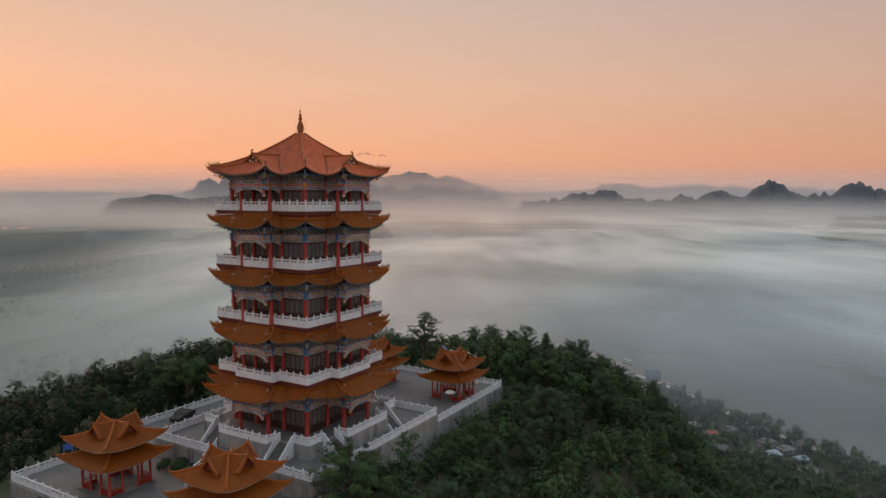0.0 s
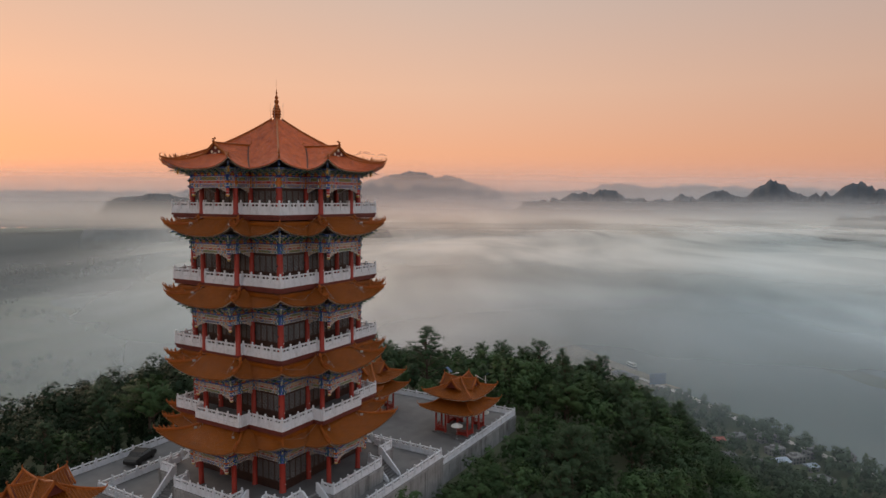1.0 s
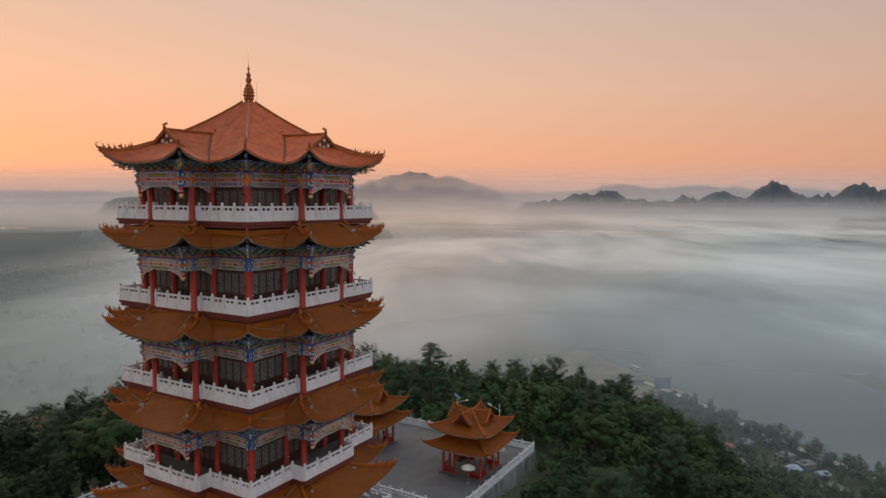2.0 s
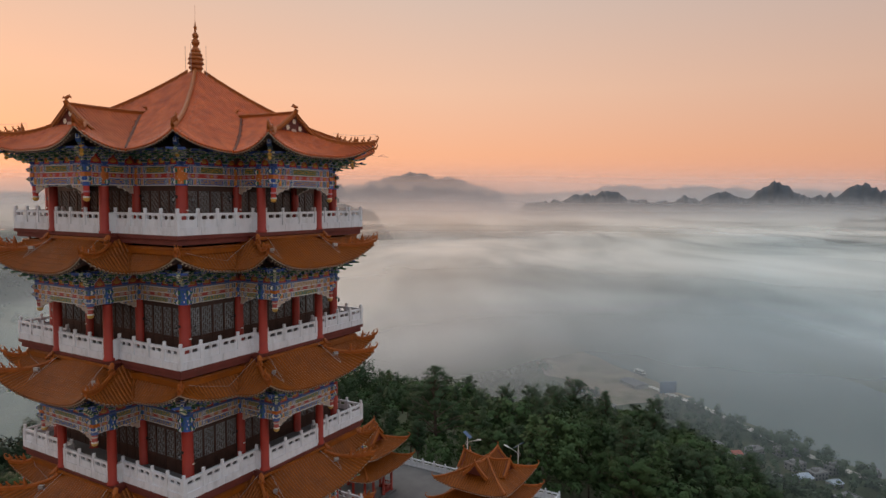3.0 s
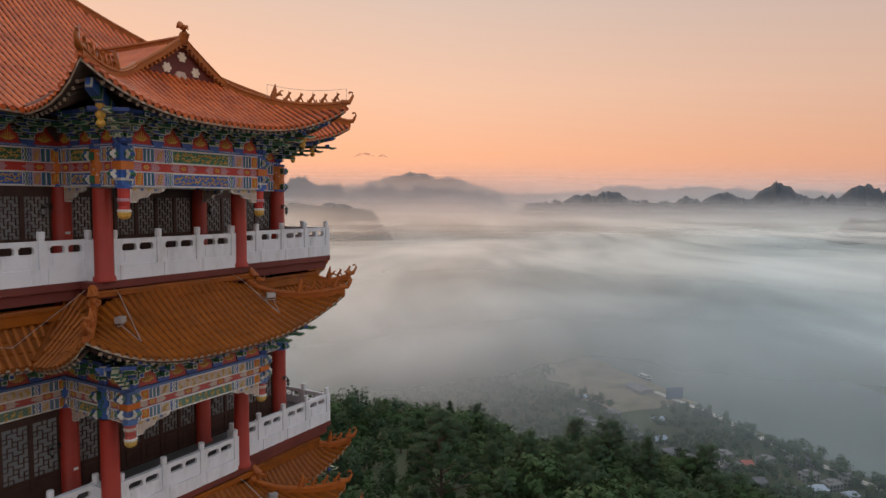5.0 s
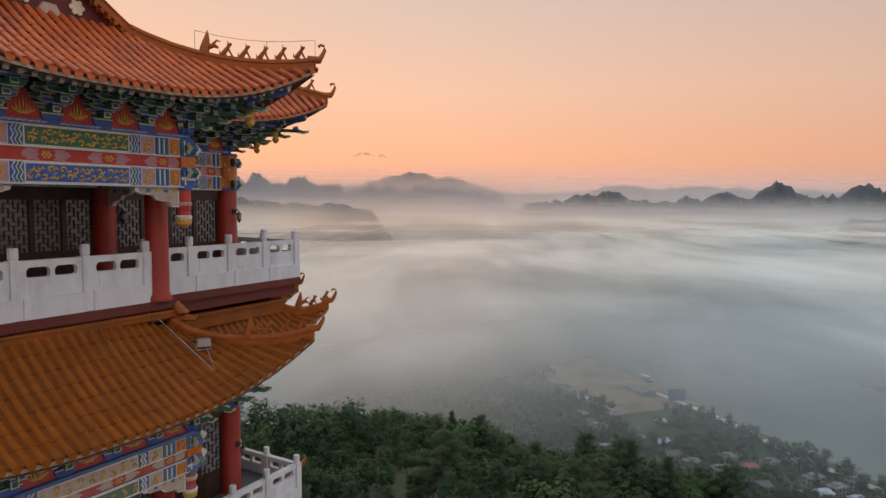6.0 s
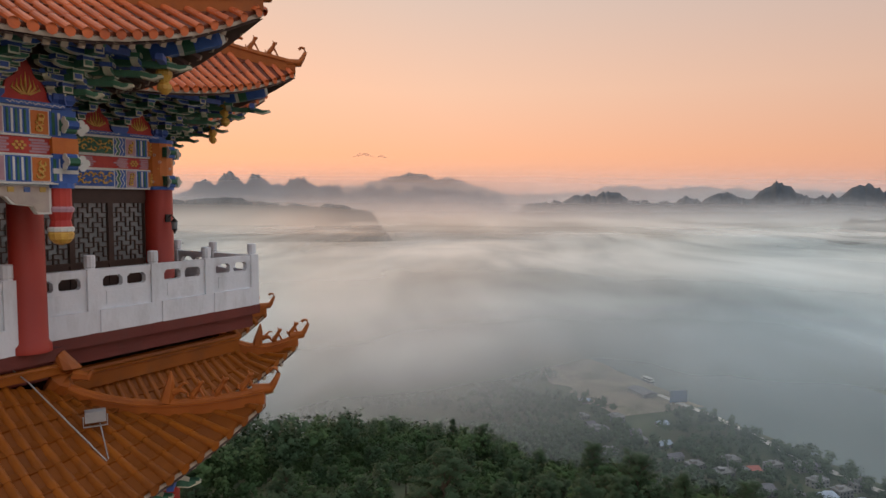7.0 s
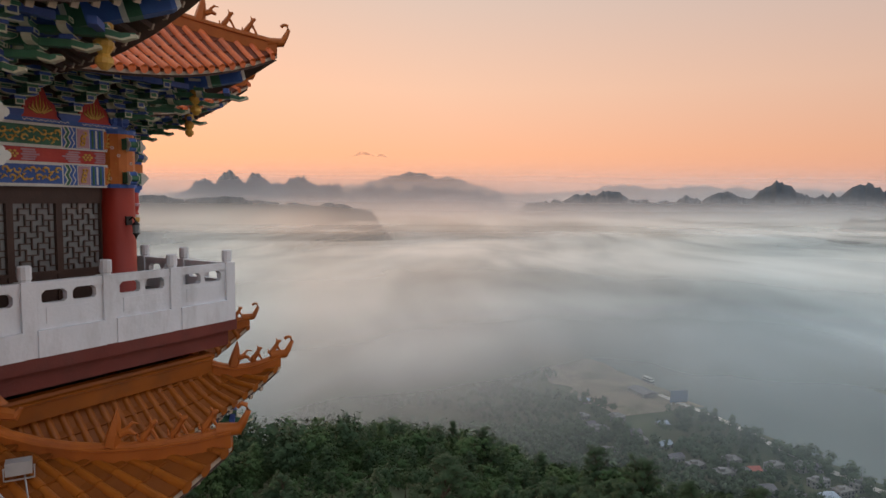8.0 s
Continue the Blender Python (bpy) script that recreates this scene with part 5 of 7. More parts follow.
def panel_mesh(L, h, plinth):
    """Balustrade panel with a carved field and two cloud-shaped openings under the handrail; along +x."""
    g = Geo()
    g.box(0, L, -0.13, 0.13, 0, plinth)
    top = h
    rail = 0.13
    op = 0.20
    g.box(0, L, -0.055, 0.055, plinth, top - rail - op)
    g.box(0, L, -0.075, 0.075, top - rail, top)
    g.box(0.16, L - 0.16, -0.068, -0.055, plinth + 0.08, top - rail - op - 0.07)
    zc = top - rail - op
    e, mid = 0.10, 0.045
    for a, b in ((0, e), (L / 2 - mid, L / 2 + mid), (L - e, L)):
        g.box(a, b, -0.055, 0.055, zc, zc + op)
    for a, b in ((e, L / 2 - mid), (L / 2 + mid, L - e)):
        c = 0.06
        for x, sg in ((a, 1), (b, -1)):
            g.prism([(x, zc + op), (x, zc + op - c), (x + sg * c, zc + op)][::sg], -0.055, 0.055)
            g.prism([(x, zc), (x + sg * c * 0.6, zc), (x, zc + c * 0.6)][::sg], -0.055, 0.055)
    return g.mesh("panel", M_WHITE)


def balustrade(parent, p0, p1, n, h=1.12, post_h=1.37, plinth=0.40, ends=(True, True)):
    """Posts and panels from p0 to p1 (n panels), at the height of their z."""
    p0, p1 = Vector(p0), Vector(p1)
    w = p1 - p0
    flat = Vector((w.x, w.y, 0)).length
    L = flat / n
    slope = w.z / max(flat, 1e-6)
    ang = math.atan2(w.y, w.x)
    rail = new("balustrade")
    rail.parent = parent
    rail.matrix_basis = Matrix.Translation(p0) @ Matrix.Rotation(ang, 4, "Z")
    shear = Matrix.Identity(4)
    shear[2][0] = slope
    for i in range(n + 1):
        if (i == 0 and not ends[0]) or (i == n and not ends[1]):
            continue
        part("post", cached(post_mesh, post_h), None, rail, m=Matrix.Translation((i * L, 0, i * L * slope)))
    for i in range(n):
        part("panel", cached(panel_mesh, L - 0.2, h, plinth), None, rail, m=Matrix.Translation((i * L + 0.1, 0, i * L * slope)) @ shear if slope else Matrix.Translation((i * L + 0.1, 0, 0)))
    return rail


def corner_beam_key(i, side, fn, a, b):
    return fn(a, b)


def wall_lamp_mesh():
    g = Geo()
    g.box(-0.06, 0.06, -0.03, 0.0, -0.08, 0.08)
    g.tube([(0, 0, 0), (0, -0.14, 0.07), (0, -0.22, 0.0)], 0.014, 5)
    g.lathe([(0.01, 0.0), (0.05, -0.04), (0.075, -0.07)], 8, 0, (0, -0.22, 0))
    g.lathe([(0.065, -0.07), (0.055, -0.22)], 8, 1, (0, -0.22, 0))
    g.lathe([(0.07, -0.22), (0.03, -0.27), (0.012, -0.33)], 8, 0, (0, -0.22, 0))
    return g.mesh("wall_lamp", [M_IRON, M_PANE])


LAMP = wall_lamp_mesh()
g = Geo()
g.box(-0.07, 0.07, -0.01, 0.0, -0.035, 0.035)
PLATE = g.mesh("sign_plate", M_LIGHT)

for i, (fl, bb, bt, ev) in enumerate(STOREYS):
    top, H = i == 4, bt - bb
    hang = 28.93 if top else bb - 0.7
    ro = R_BAY if i else 8.83
    rh = R_HANG if i else 9.75
    L_main, L_front, L_side = R_COL - W_BAY, 2 * W_BAY, rh - R_COL
    bh = ev - bt + (0.0 if top else 0.02)
    wall_h = 1.3 if top else bh + 0.2
    beam_m, beam_f, beam_s = cached(painted_beam, L_main, H, False, 1 + i % 2, 4 if top else 3), cached(painted_beam, L_front, H, True, 3 + i % 2, 4 if top else 3), cached(painted_beam, L_side, H, True, 1 + i % 2, 4 if top else 3)
    beam_c = cached(painted_beam, L_front, H, False, 5, 3)
    brk, brk_b = cached(bracket_mesh, bh, 1.45), cached(bracket_mesh, bh + 0.03, 1.0)
    for k in range(4):
        T = turn(k)
        P = lambda x, y, z, rz=0.0: T @ pose(x, y, z, 0, 0, rz)
        for sg in (1, -1):
            xm = sg * (W_BAY + R_COL) / 2
            part("painted_beam", beam_m, None, pagoda, m=P(xm, -R_COL, bb))
            part("painted_beam", beam_s, None, pagoda, m=P(sg * W_BAY, -(R_COL + rh) / 2, bb, 90 * sg))
            part("bracket_board", cached(board_mesh, L_main, wall_h, 4, not top), None, pagoda, m=P(xm, -R_COL, bt + 0.07))
            part("bracket_board", cached(board_mesh, L_side, wall_h, 3, not top), None, pagoda, m=P(sg * W_BAY, -(R_COL + rh) / 2, bt + 0.07, 90 * sg))
            part("hanging_post", cached(hanging_post, hang, bb - 0.05, bt, not top), None, pagoda, "painted hanging post with a gold bud", m=P(sg * W_BAY, -rh, 0))
            part("spandrel", cached(spandrel_mesh, 1.05, 0.42), None, pagoda, m=P(sg * (W_BAY - 0.15), -rh, bb, 0 if sg < 0 else 180))
            part("spandrel", cached(spandrel_mesh, 0.9, 0.42), None, pagoda, m=P(sg * W_BAY, -(R_COL + 0.26), bb, -90))
            part("column_sleeve", cached(sleeve_mesh, H, 0.27, top), None, pagoda, m=P(sg * W_BAY, -R_COL, bb))
            part("column_sleeve", cached(sleeve_mesh, H, 0.25, top), None, pagoda, m=P(sg * W_BAY, -ro, bb))
            for x in (3.30, 4.235, 5.17):
                part("bracket", brk, None, pagoda, m=P(sg * x, -R_COL, bt + 0.07))
            for y in (7.06, 8.02):
                part("bracket", brk_b, None, pagoda, m=P(sg * W_BAY, -y, bt + 0.07, 90 * sg))
            part("bracket", cached(bracket_mesh, bh, 1.45, 4, True), None, pagoda, m=P(sg * W_BAY, -rh, bt + 0.07, 45 * sg))
            part("bracket", brk_b, None, pagoda, m=P(sg * W_BAY, -rh, bt + 0.07, 90 * sg))
            doors(T @ Matrix.Translation((0, -R_COL + 0.05, 0)), min(sg * (W_BAY + 0.25), sg * (R_COL - 0.28)), max(sg * (W_BAY + 0.25), sg * (R_COL - 0.28)), fl, bb, 4)
            part("wall_lamp", LAMP, None, pagoda, "small black iron wall lantern", m=P(sg * (W_BAY + 0.28), -R_COL, fl + 1.5, 90 * sg))
        part("painted_beam", beam_f, None, pagoda, m=P(0, -rh, bb))
        part("painted_beam", beam_c, None, pagoda, m=P(0, -R_COL, bb))
        part("bracket_board", cached(board_mesh, L_front, wall_h, 5, not top), None, pagoda, m=P(0, -rh, bt + 0.07))
        for x in (-W_BAY, -1.42, -0.474, 0.474, 1.42, W_BAY):
            part("bracket", brk_b, None, pagoda, m=P(x, -rh, bt + 0.07))
        part("bracket", cached(bracket_mesh, bh, 2.0, 4, True), None, pagoda, m=P(-R_COL, -R_COL, bt + 0.07, -45))
        part("bracket", brk, None, pagoda, m=P(-R_COL, -R_COL, bt + 0.07))
        part("bracket", brk, None, pagoda, m=P(-R_COL, -R_COL, bt + 0.07, -90))
        part("column_sleeve", cached(sleeve_mesh, H, 0.31, top), None, pagoda, m=P(-R_COL, -R_COL, bb))
        part("wall_lamp", LAMP, None, pagoda, "small black iron wall lantern", m=P(-R_COL + 0.22, -R_COL - 0.22, fl + 1.45, 45))
        part("wall_lamp", LAMP, None, pagoda, "small black iron wall lantern", m=P(-R_COL - 0.31, -R_COL, fl + 1.45, -90))
        part("sign_plate", PLATE, None, pagoda, m=P(-R_COL + 0.1, -R_COL - 0.31, fl + 0.75))
        part("sign_plate", PLATE, None, pagoda, m=P(-W_BAY, -R_COL - 0.28, fl + 0.75))
        doors(T @ Matrix.Translation((0, -R_COL + 0.05, 0)), -W_BAY + 0.25, W_BAY - 0.25, fl, bb, 6)
        # brace of the eave tip
        g = Geo()
        g.box(-0.08, 0.08, -0.08, 0.08, 0.05, 0.55, 0)
        g.box(-0.09, 0.09, -0.09, 0.09, 0.10, 0.14, 1)
        g.box(-0.09, 0.09, -0.09, 0.09, 0.34, 0.38, 1)
        g.lathe([(0.03, -0.42), (0.085, -0.36), (0.085, -0.31), (0.05, -0.27), (0.095, -0.20), (0.095, -0.15), (0.05, -0.11), (0.09, -0.04), (0.09, 0.02), (0.05, 0.06)], 10, 2)
        drop = g.mesh("eave_drop", PAINTS) if (k == 0 and i == 0) else bpy.data.meshes["eave_drop"]
        part("eave_drop", drop, None, pagoda, m=P(-7.1, -7.1, ev + 0.1, -45) @ Matrix.Scale(1.2, 4))
        # painted corner beams running out to the eave tips
        def corner_beam(a, b):
            g = Geo()
            a, b = Vector(a), Vector(b)
            w = b - a
            mm = Matrix.Translation(a) @ w.to_track_quat("Y", "Z").to_matrix().to_4x4()
            n = w.length
            bands = [(0.0, 0.0, BLUE)]
            for q in (0.12, 0.42, 0.72):
                bands += [(n * q, 0.0, PALE), (n * q + 0.07, 0.006, GREEN), (n * q + 0.24, 0.004, BLUE)]
            bands += [(n, 0.0, BLUE), (n + 0.06, -0.02, PALE), (n + 0.12, -0.05, BLUE)]
            g.grid([[mm @ Vector((x, y, z)) for x, z in ((-0.10 - e, -0.16 - e), (0.10 + e, -0.16 - e), (0.10 + e, 0.12 + e), (-0.10 - e, 0.12 + e))] for y, e, _ in bands], BLUE, True)
            g.m = [bands[f // 4][2] for f in range(len(g.f))]
            g.f += [(3, 2, 1, 0), tuple(len(g.v) - 4 + q for q in range(4))]
            g.m += [BLUE, BLUE]
            return g.mesh("corner_beam", PAINTS)
        part("corner_beam", cached(corner_beam_key, i, 0, corner_beam, (-6.2, -6.2, ev - 0.05), (-7.65 if top else -7.3, -7.65 if top else -7.3, ev + (0.42 if top else 0.1))), None, pagoda, m=T)
        for sg in (1, -1):
            part("corner_beam", cached(corner_beam_key, i, sg, corner_beam, (sg * 2.5, -9.05, ev - 0.10), (sg * (4.05 if top else 3.55), -10.35 if top else -9.75, ev + (0.50 if top else 0.0))), None, pagoda, m=T)
        for sg in (1, -1) if top else ():
            part("eave_drop", drop, None, pagoda, m=P(sg * 3.5, -9.85, ev + 0.1, 45 * sg) @ Matrix.Scale(1.25, 4))
        if i:
            z = BAL_Z[i - 1]
            rb, hb = (8.7, 3.0) if i == 1 else (R_BAY, W_BAY)
            xe = hb + 0.08
            balustrade(pagoda, T @ Vector((-R_BAL, -R_BAL, z)), T @ Vector((-xe, -R_BAL, z)), 4, ends=(True, True))
            balustrade(pagoda, T @ Vector((xe, -R_BAL, z)), T @ Vector((R_BAL, -R_BAL, z)), 4, ends=(True, False))
            balustrade(pagoda, T @ Vector((-hb + (0.30 if i > 1 else 0), -rb, z)), T @ Vector((hb - (0.30 if i > 1 else 0), -rb, z)), 3 if i > 1 else 4)
            for sg in (1, -1):
                g = Geo()
                a, b = sorted((sg * hb, sg * (hb + 0.22)))
                g.box(a, b, -rb + 0.05, -R_BAL + 0.05, z, z + 1.1)
                part("return_wall", g, M_WHITE, pagoda, m=T)

# floodlights with their white conduits on the skirt roofs
g = Geo()
g.box(-0.14, 0.14, -0.09, 0.09, 0.10, 0.26)
g.box(-0.12, 0.12, -0.10, -0.09, 0.12, 0.24, 1)
g.tube([(-0.16, 0, 0.18), (-0.16, 0, 0.02), (0.16, 0, 0.02), (0.16, 0, 0.18)], 0.014, 4)
FLOOD = g.mesh("floodlight", [M_METAL, M_PANE])
for i, zn in enumerate(BAL_Z):
    zt, ze = zn - 0.32, STOREYS[i][3]
    on = lambda d: zt + (ze - zt) * bow((d - 8.1) / 2.25, 0.25)
    for k in range(4):
        for sg in (1, -1):
            part("floodlight", FLOOD, None, pagoda, "grey floodlight on the roof tiles", m=turn(k) @ pose(sg * 2.68, -9.15, on(9.15) + 0.1, 0, 0, 150 * sg))
            g = Geo()
            g.tube([(sg * 2.1, -8.05, zn - 0.24), (sg * 2.15, -8.35, on(8.35) + 0.16), (sg * 2.5, -9.75, on(9.75) + 0.14), (sg * 2.72, -9.2, on(9.2) + 0.2)], 0.011, 5)
            if sg < 0:
                g.tube([(-2.9, -8.0, zn - 0.2), (-4.6, -7.7, ze + 0.5), (-6.4, -7.5, ze + 0.9), (-7.2, -7.2, ze + 1.15)], 0.009, 4)
            part("conduit", g, M_METAL, pagoda, m=turn(k))
# ---- terraces, stairs, balustrades ----
def slab_thing(name, label, x0, x1, y0, y1, z0, z1):
    g = Geo()
    g.box(x0, x1, y0, y1, z0, z1 - 0.02, 0)
    g.box(x0 - 0.06, x1 + 0.06, y0 - 0.06, y1 + 0.06, z1 - 0.32, z1 - 0.14, 0)
    g.box(x0 + 0.02, x1 - 0.02, y0 + 0.02, y1 - 0.02, z1 - 0.02, z1, 1)
    for i in range(int((x1 - x0) / 3)):
        x = x0 + 1.5 + i * 3
        for y in (y0, y1):
            g.box(x - 0.18, x + 0.18, y - 0.05, y + 0.05, z0, z1 - 0.33, 0)
    for i in range(int((y1 - y0) / 3)):
        y = y0 + 1.5 + i * 3
        for x in (x0, x1):
            g.box(x - 0.05, x + 0.05, y - 0.18, y + 0.18, z0, z1 - 0.33, 0)
    return solid(name, g, [M_PLASTER, M_PAVE], label, "terrace", "structure")


Z_POD, Z_MID, Z_LOW = -0.03, -1.75, -4.1
MID = 13.2
# podium: a square with a jutting platform before each bay
P_SQ, P_BAY, P_W = 8.95, 10.95, 4.15
g = Geo()
for grow, z0, z1, slot in ((0.0, -3.0, Z_POD - 0.02, 0), (0.06, Z_POD - 0.30, Z_POD - 0.12, 0), (-0.02, Z_POD - 0.02, Z_POD, 1)):
    line = []
    for k in range(4):
        for x, y in ((-P_SQ - grow, -P_SQ - grow), (-P_W - grow, -P_SQ - grow), (-P_W - grow, -P_BAY - grow), (P_W + grow, -P_BAY - grow), (P_W + grow, -P_SQ - grow)):
            line.append(tuple((turn(k) @ Vector((x, y, 0)))[:2]))
    low, high = [(x, y, z0) for x, y in line], [(x, y, z1) for x, y in line]
    g.grid([low, high], slot, True)
    g.face(low[::-1], slot)
    g.face(high, slot)
solid("terrace_podium", g, [M_PLASTER, M_PAVE], "grey paved podium with white plaster walls", "terrace", "structure")
slab_thing("terrace_middle", "grey paved terrace with stained plaster retaining walls", -MID, MID, -MID, MID, -7, Z_MID)
slab_thing("terrace_lower", "grey paved lower terrace with stained plaster walls", MID, 38.3, -11.6, 13.0, -14, Z_LOW)
slab_thing("terrace_lower", "grey paved lower terrace with stained plaster walls", -26.6, -MID, -14.5, 21.0, -14, Z_LOW)
slab_thing("terrace_lower", "grey paved lower terrace with stained plaster walls", -MID, 12.0, MID, 24.6, -14, Z_LOW)


def rail_run(pts, z, label, step=1.6, closed=False, h=0.95, post_h=1.2, plinth=0.18):
    t = thing("terrace_balustrade", label, "balustrade", group="terrace balustrades")
    for n, (a, b) in enumerate(zip(pts, pts[1:])):
        d = math.hypot(b[0] - a[0], b[1] - a[1])
        za, zb = (a[2] if len(a) > 2 else z), (b[2] if len(b) > 2 else z)
        balustrade(t, (a[0], a[1], za), (b[0], b[1], zb), max(1, round(d / step)), h, post_h, plinth, (n == 0, True))
    return t


LAB = "white stone balustrade along the terrace edge"
rail_run([(MID - 0.2, -11.4), (38.1, -11.4), (38.1, 12.8), (MID, 12.8)], Z_LOW, LAB)
rail_run([(-13.2, -14.3), (-26.4, -14.3), (-26.4, 20.8), (-20.5, 20.8), (-18.6, 20.2)], Z_LOW, LAB)
rail_run([(-12.9, 24.4), (11.8, 24.4), (11.8, 13.4)], Z_LOW, LAB)
m = MID - 0.2
rail_run([(-m, -2.0), (-m, -m), (m, -m), (m, m), (-m, m), (-m, 2.0)], Z_MID, LAB, 1.45)
for k in range(4):
    T = turn(k)
    q = lambda x, y: tuple((T @ Vector((x, y, 0)))[:2])
    e, f = P_BAY - 0.22, P_W - 0.2
    rail_run([q(-f, -P_SQ - 0.35), q(-f, -e), q(f, -e), q(f, -P_SQ - 0.35)], Z_POD, "white stone balustrade on the podium before the bay", 1.15)
    e = P_SQ - 0.22
    rail_run([q(-6.5, -e), q(-e, -e), q(-e, -6.5)], Z_POD, "white stone balustrade on the podium corner", 1.1)
    for sg in (1, -1):
        st = thing("stairs", "short flight of grey stone steps between sloping white parapets", "stairs", group="podium stairs")
        xs = sorted((sg * (P_W + 0.02), sg * 6.36))
        n = 8
        for i in range(n):
            g = Geo()
            z1 = Z_POD - (i + 1) * (Z_POD - Z_MID) / (n + 1)
            g.box(xs[0], xs[1], -P_SQ - (i + 1) * 0.27, -P_SQ - i * 0.27 + 0.02, Z_MID - 0.02, z1)
            part("step", g, M_PAVE, st, m=T)
        for x in (P_W + 0.14, 6.48):
            g = Geo()
            prof = [(P_SQ - 0.1, Z_MID), (P_SQ - 0.1, Z_POD + 0.92), (P_SQ + 0.15, Z_POD + 0.92), (P_SQ + 2.45, Z_MID + 0.42), (P_SQ + 2.62, Z_MID + 0.2), (P_SQ + 2.62, Z_MID)]
            g.prism(prof, -0.1, 0.1)
            part("parapet", g, M_WHITE, st, m=T @ Matrix.Translation((sg * x, 0, 0)) @ Matrix.Rotation(-math.pi / 2, 4, "Z"))

# wide stairs from the lower to the middle terrace, on the way in
st = thing("stairs", "flight of grey stone steps between white balustrades", "stairs", group="terrace stairs")
for i in range(13):
    g = Geo()
    z1 = Z_MID - (i + 1) * (Z_MID - Z_LOW) / 14
    g.box(-MID - (i + 1) * 0.3, -MID - i * 0.3 + 0.02, -1.9, 1.9, Z_LOW - 0.02, z1)
    part("step", g, M_PAVE, st)
for y in (-2.1, 2.1):
    balustrade(st, (-MID - 0.1, y, Z_MID), (-MID - 4.1, y, Z_LOW), 3, 0.95, 1.2, 0.18)


# ---- pavilions ----
def pavilion_roof(par, z_top, z_eave, d_top, d_eave, lift, tier):
    roof = new("pavilion_roof")
    roof.parent = par
    sl = main_slope(z_top, z_eave, d_top, d_eave, lift, 0.3, 0.3, power=3)
    pan, row, sof, edge = (Geo() for _ in range(4))
    slopes(pan, row, sof, edge, sl, step=0.25, n=8, tile=0.32, r=0.07)
    ms = [("pan_tiles", pan.mesh("pan_tiles", M_PAN2, True)), ("barrel_tiles", row.mesh("barrel_tiles", M_TILE2, True)), ("soffit", sof.mesh("soffit", M_SOFFIT)), ("eave_board", edge.mesh("eave_board", M_EAVE))]
    hip = hip_points(lambda s: sl.at(sl.hi(s), s), 0.0, 1, 9)
    for k in range(4):
        for nm, me in ms:
            ob = part(nm, me, None, roof, m=turn(k))
            if nm in ("barrel_tiles", "pan_tiles"):
                ob["kind"] = "stuff"
        # pale drip ends along the eave
        e = Geo()
        n = int((sl.hi(1) - sl.lo(1)) / 0.25)
        for i in range(n):
            p = sl.at(sl.lo(1) + 0.25 * (i + 0.5), 1)
            e.box(p[0] - 0.05, p[0] + 0.05, p[1] - 0.05, p[1] + 0.03, p[2] - 0.15, p[2] - 0.06)
        part("drip_tile", e, M_CEMENT, roof, m=turn(k))["kind"] = "stuff"
        r = Geo()
        ridge(r, hip, 0.12, 0.09)
        tip = Geo()
        curl(tip, hip[-1], Vector(hip[-1]) - Vector(hip[-2]), 0.5)
        part("ridge_tip", tip, M_RIDGE, roof, m=turn(k), smooth=True)
        part("hip_ridge", r, M_RIDGE, roof, m=turn(k))
    if tier:
        # gables on the four sides, their ridges crossing on top
        zt, hw, reach = z_top - 0.1, 1.25, 2.55
        up = lambda d: 0.42 * (d / reach) ** 2.2
        fall = lambda q: -1.35 * bow(q, 0.3)
        for k in range(4):
            rid, gab, til, tp = Geo(), Geo(), Geo(), Geo()
            for sg in (1, -1):
                rows = []
                for d in lin(0.0, reach - 0.08, 8):
                    rows.append([(sg * hw * q, -d, zt + up(d) + fall(q)) for q in lin(0, 1, 7)])
                tp.grid(rows if sg < 0 else [r[::-1] for r in rows])
                for d in lin(0.15, reach - 0.14, 10):
                    for j in range(4):
                        q0, q1 = j / 4, (j + 1) / 4
                        til.tube([(sg * hw * q0, -d, zt + up(d) + fall(q0) + 0.02), (sg * hw * q1, -d, zt + up(d) + fall(q1) + 0.03)], [0.055, 0.062], 5)
                ridge(rid, [(sg * hw * 1.08 * q, -reach, zt + up(reach) + fall(q) + 0.02) for q in lin(0.02, 1.0, 6)], 0.08, 0.08)
                # thick barge boards before the gable
                gab.tube([(sg * hw * q, -reach - 0.06, zt + up(reach) + fall(q) - 0.10) for q in lin(0.0, 1.0, 5)], 0.085, 4, 1)
            ridge(rid, [(0, -d, zt + up(d)) for d in lin(0.0, reach + 0.05, 7)], 0.10, 0.08)
            rid.tube([(0, -reach, zt + up(reach) + 0.1), (0, -reach - 0.12, zt + up(reach) + 0.32), (0, -reach + 0.02, zt + up(reach) + 0.46)], [0.10, 0.08, 0.03], 6)
            gab.prism([(-hw * 0.9, zt + up(reach) - 1.28), (hw * 0.9, zt + up(reach) - 1.28), (0.0, zt + up(reach) - 0.1)], -reach + 0.28, -reach + 0.22)
            part("dormer_pan", tp, M_PAN2, roof, m=turn(k))
            part("dormer_tiles", til, M_TILE2, roof, m=turn(k))
            part("dormer_ridge", rid, M_RIDGE, roof, m=turn(k))
            part("gable", gab, [M_FASCIA, M_RIDGE], roof, m=turn(k))
        f = Geo()
        f.lathe([(0.10, 0), (0.13, 0.1), (0.05, 0.16), (0.09, 0.24), (0.03, 0.32), (0.01, 0.4)], 10, at=(0, 0, zt))
        part("finial", f, M_RIDGE, roof)
    return roof


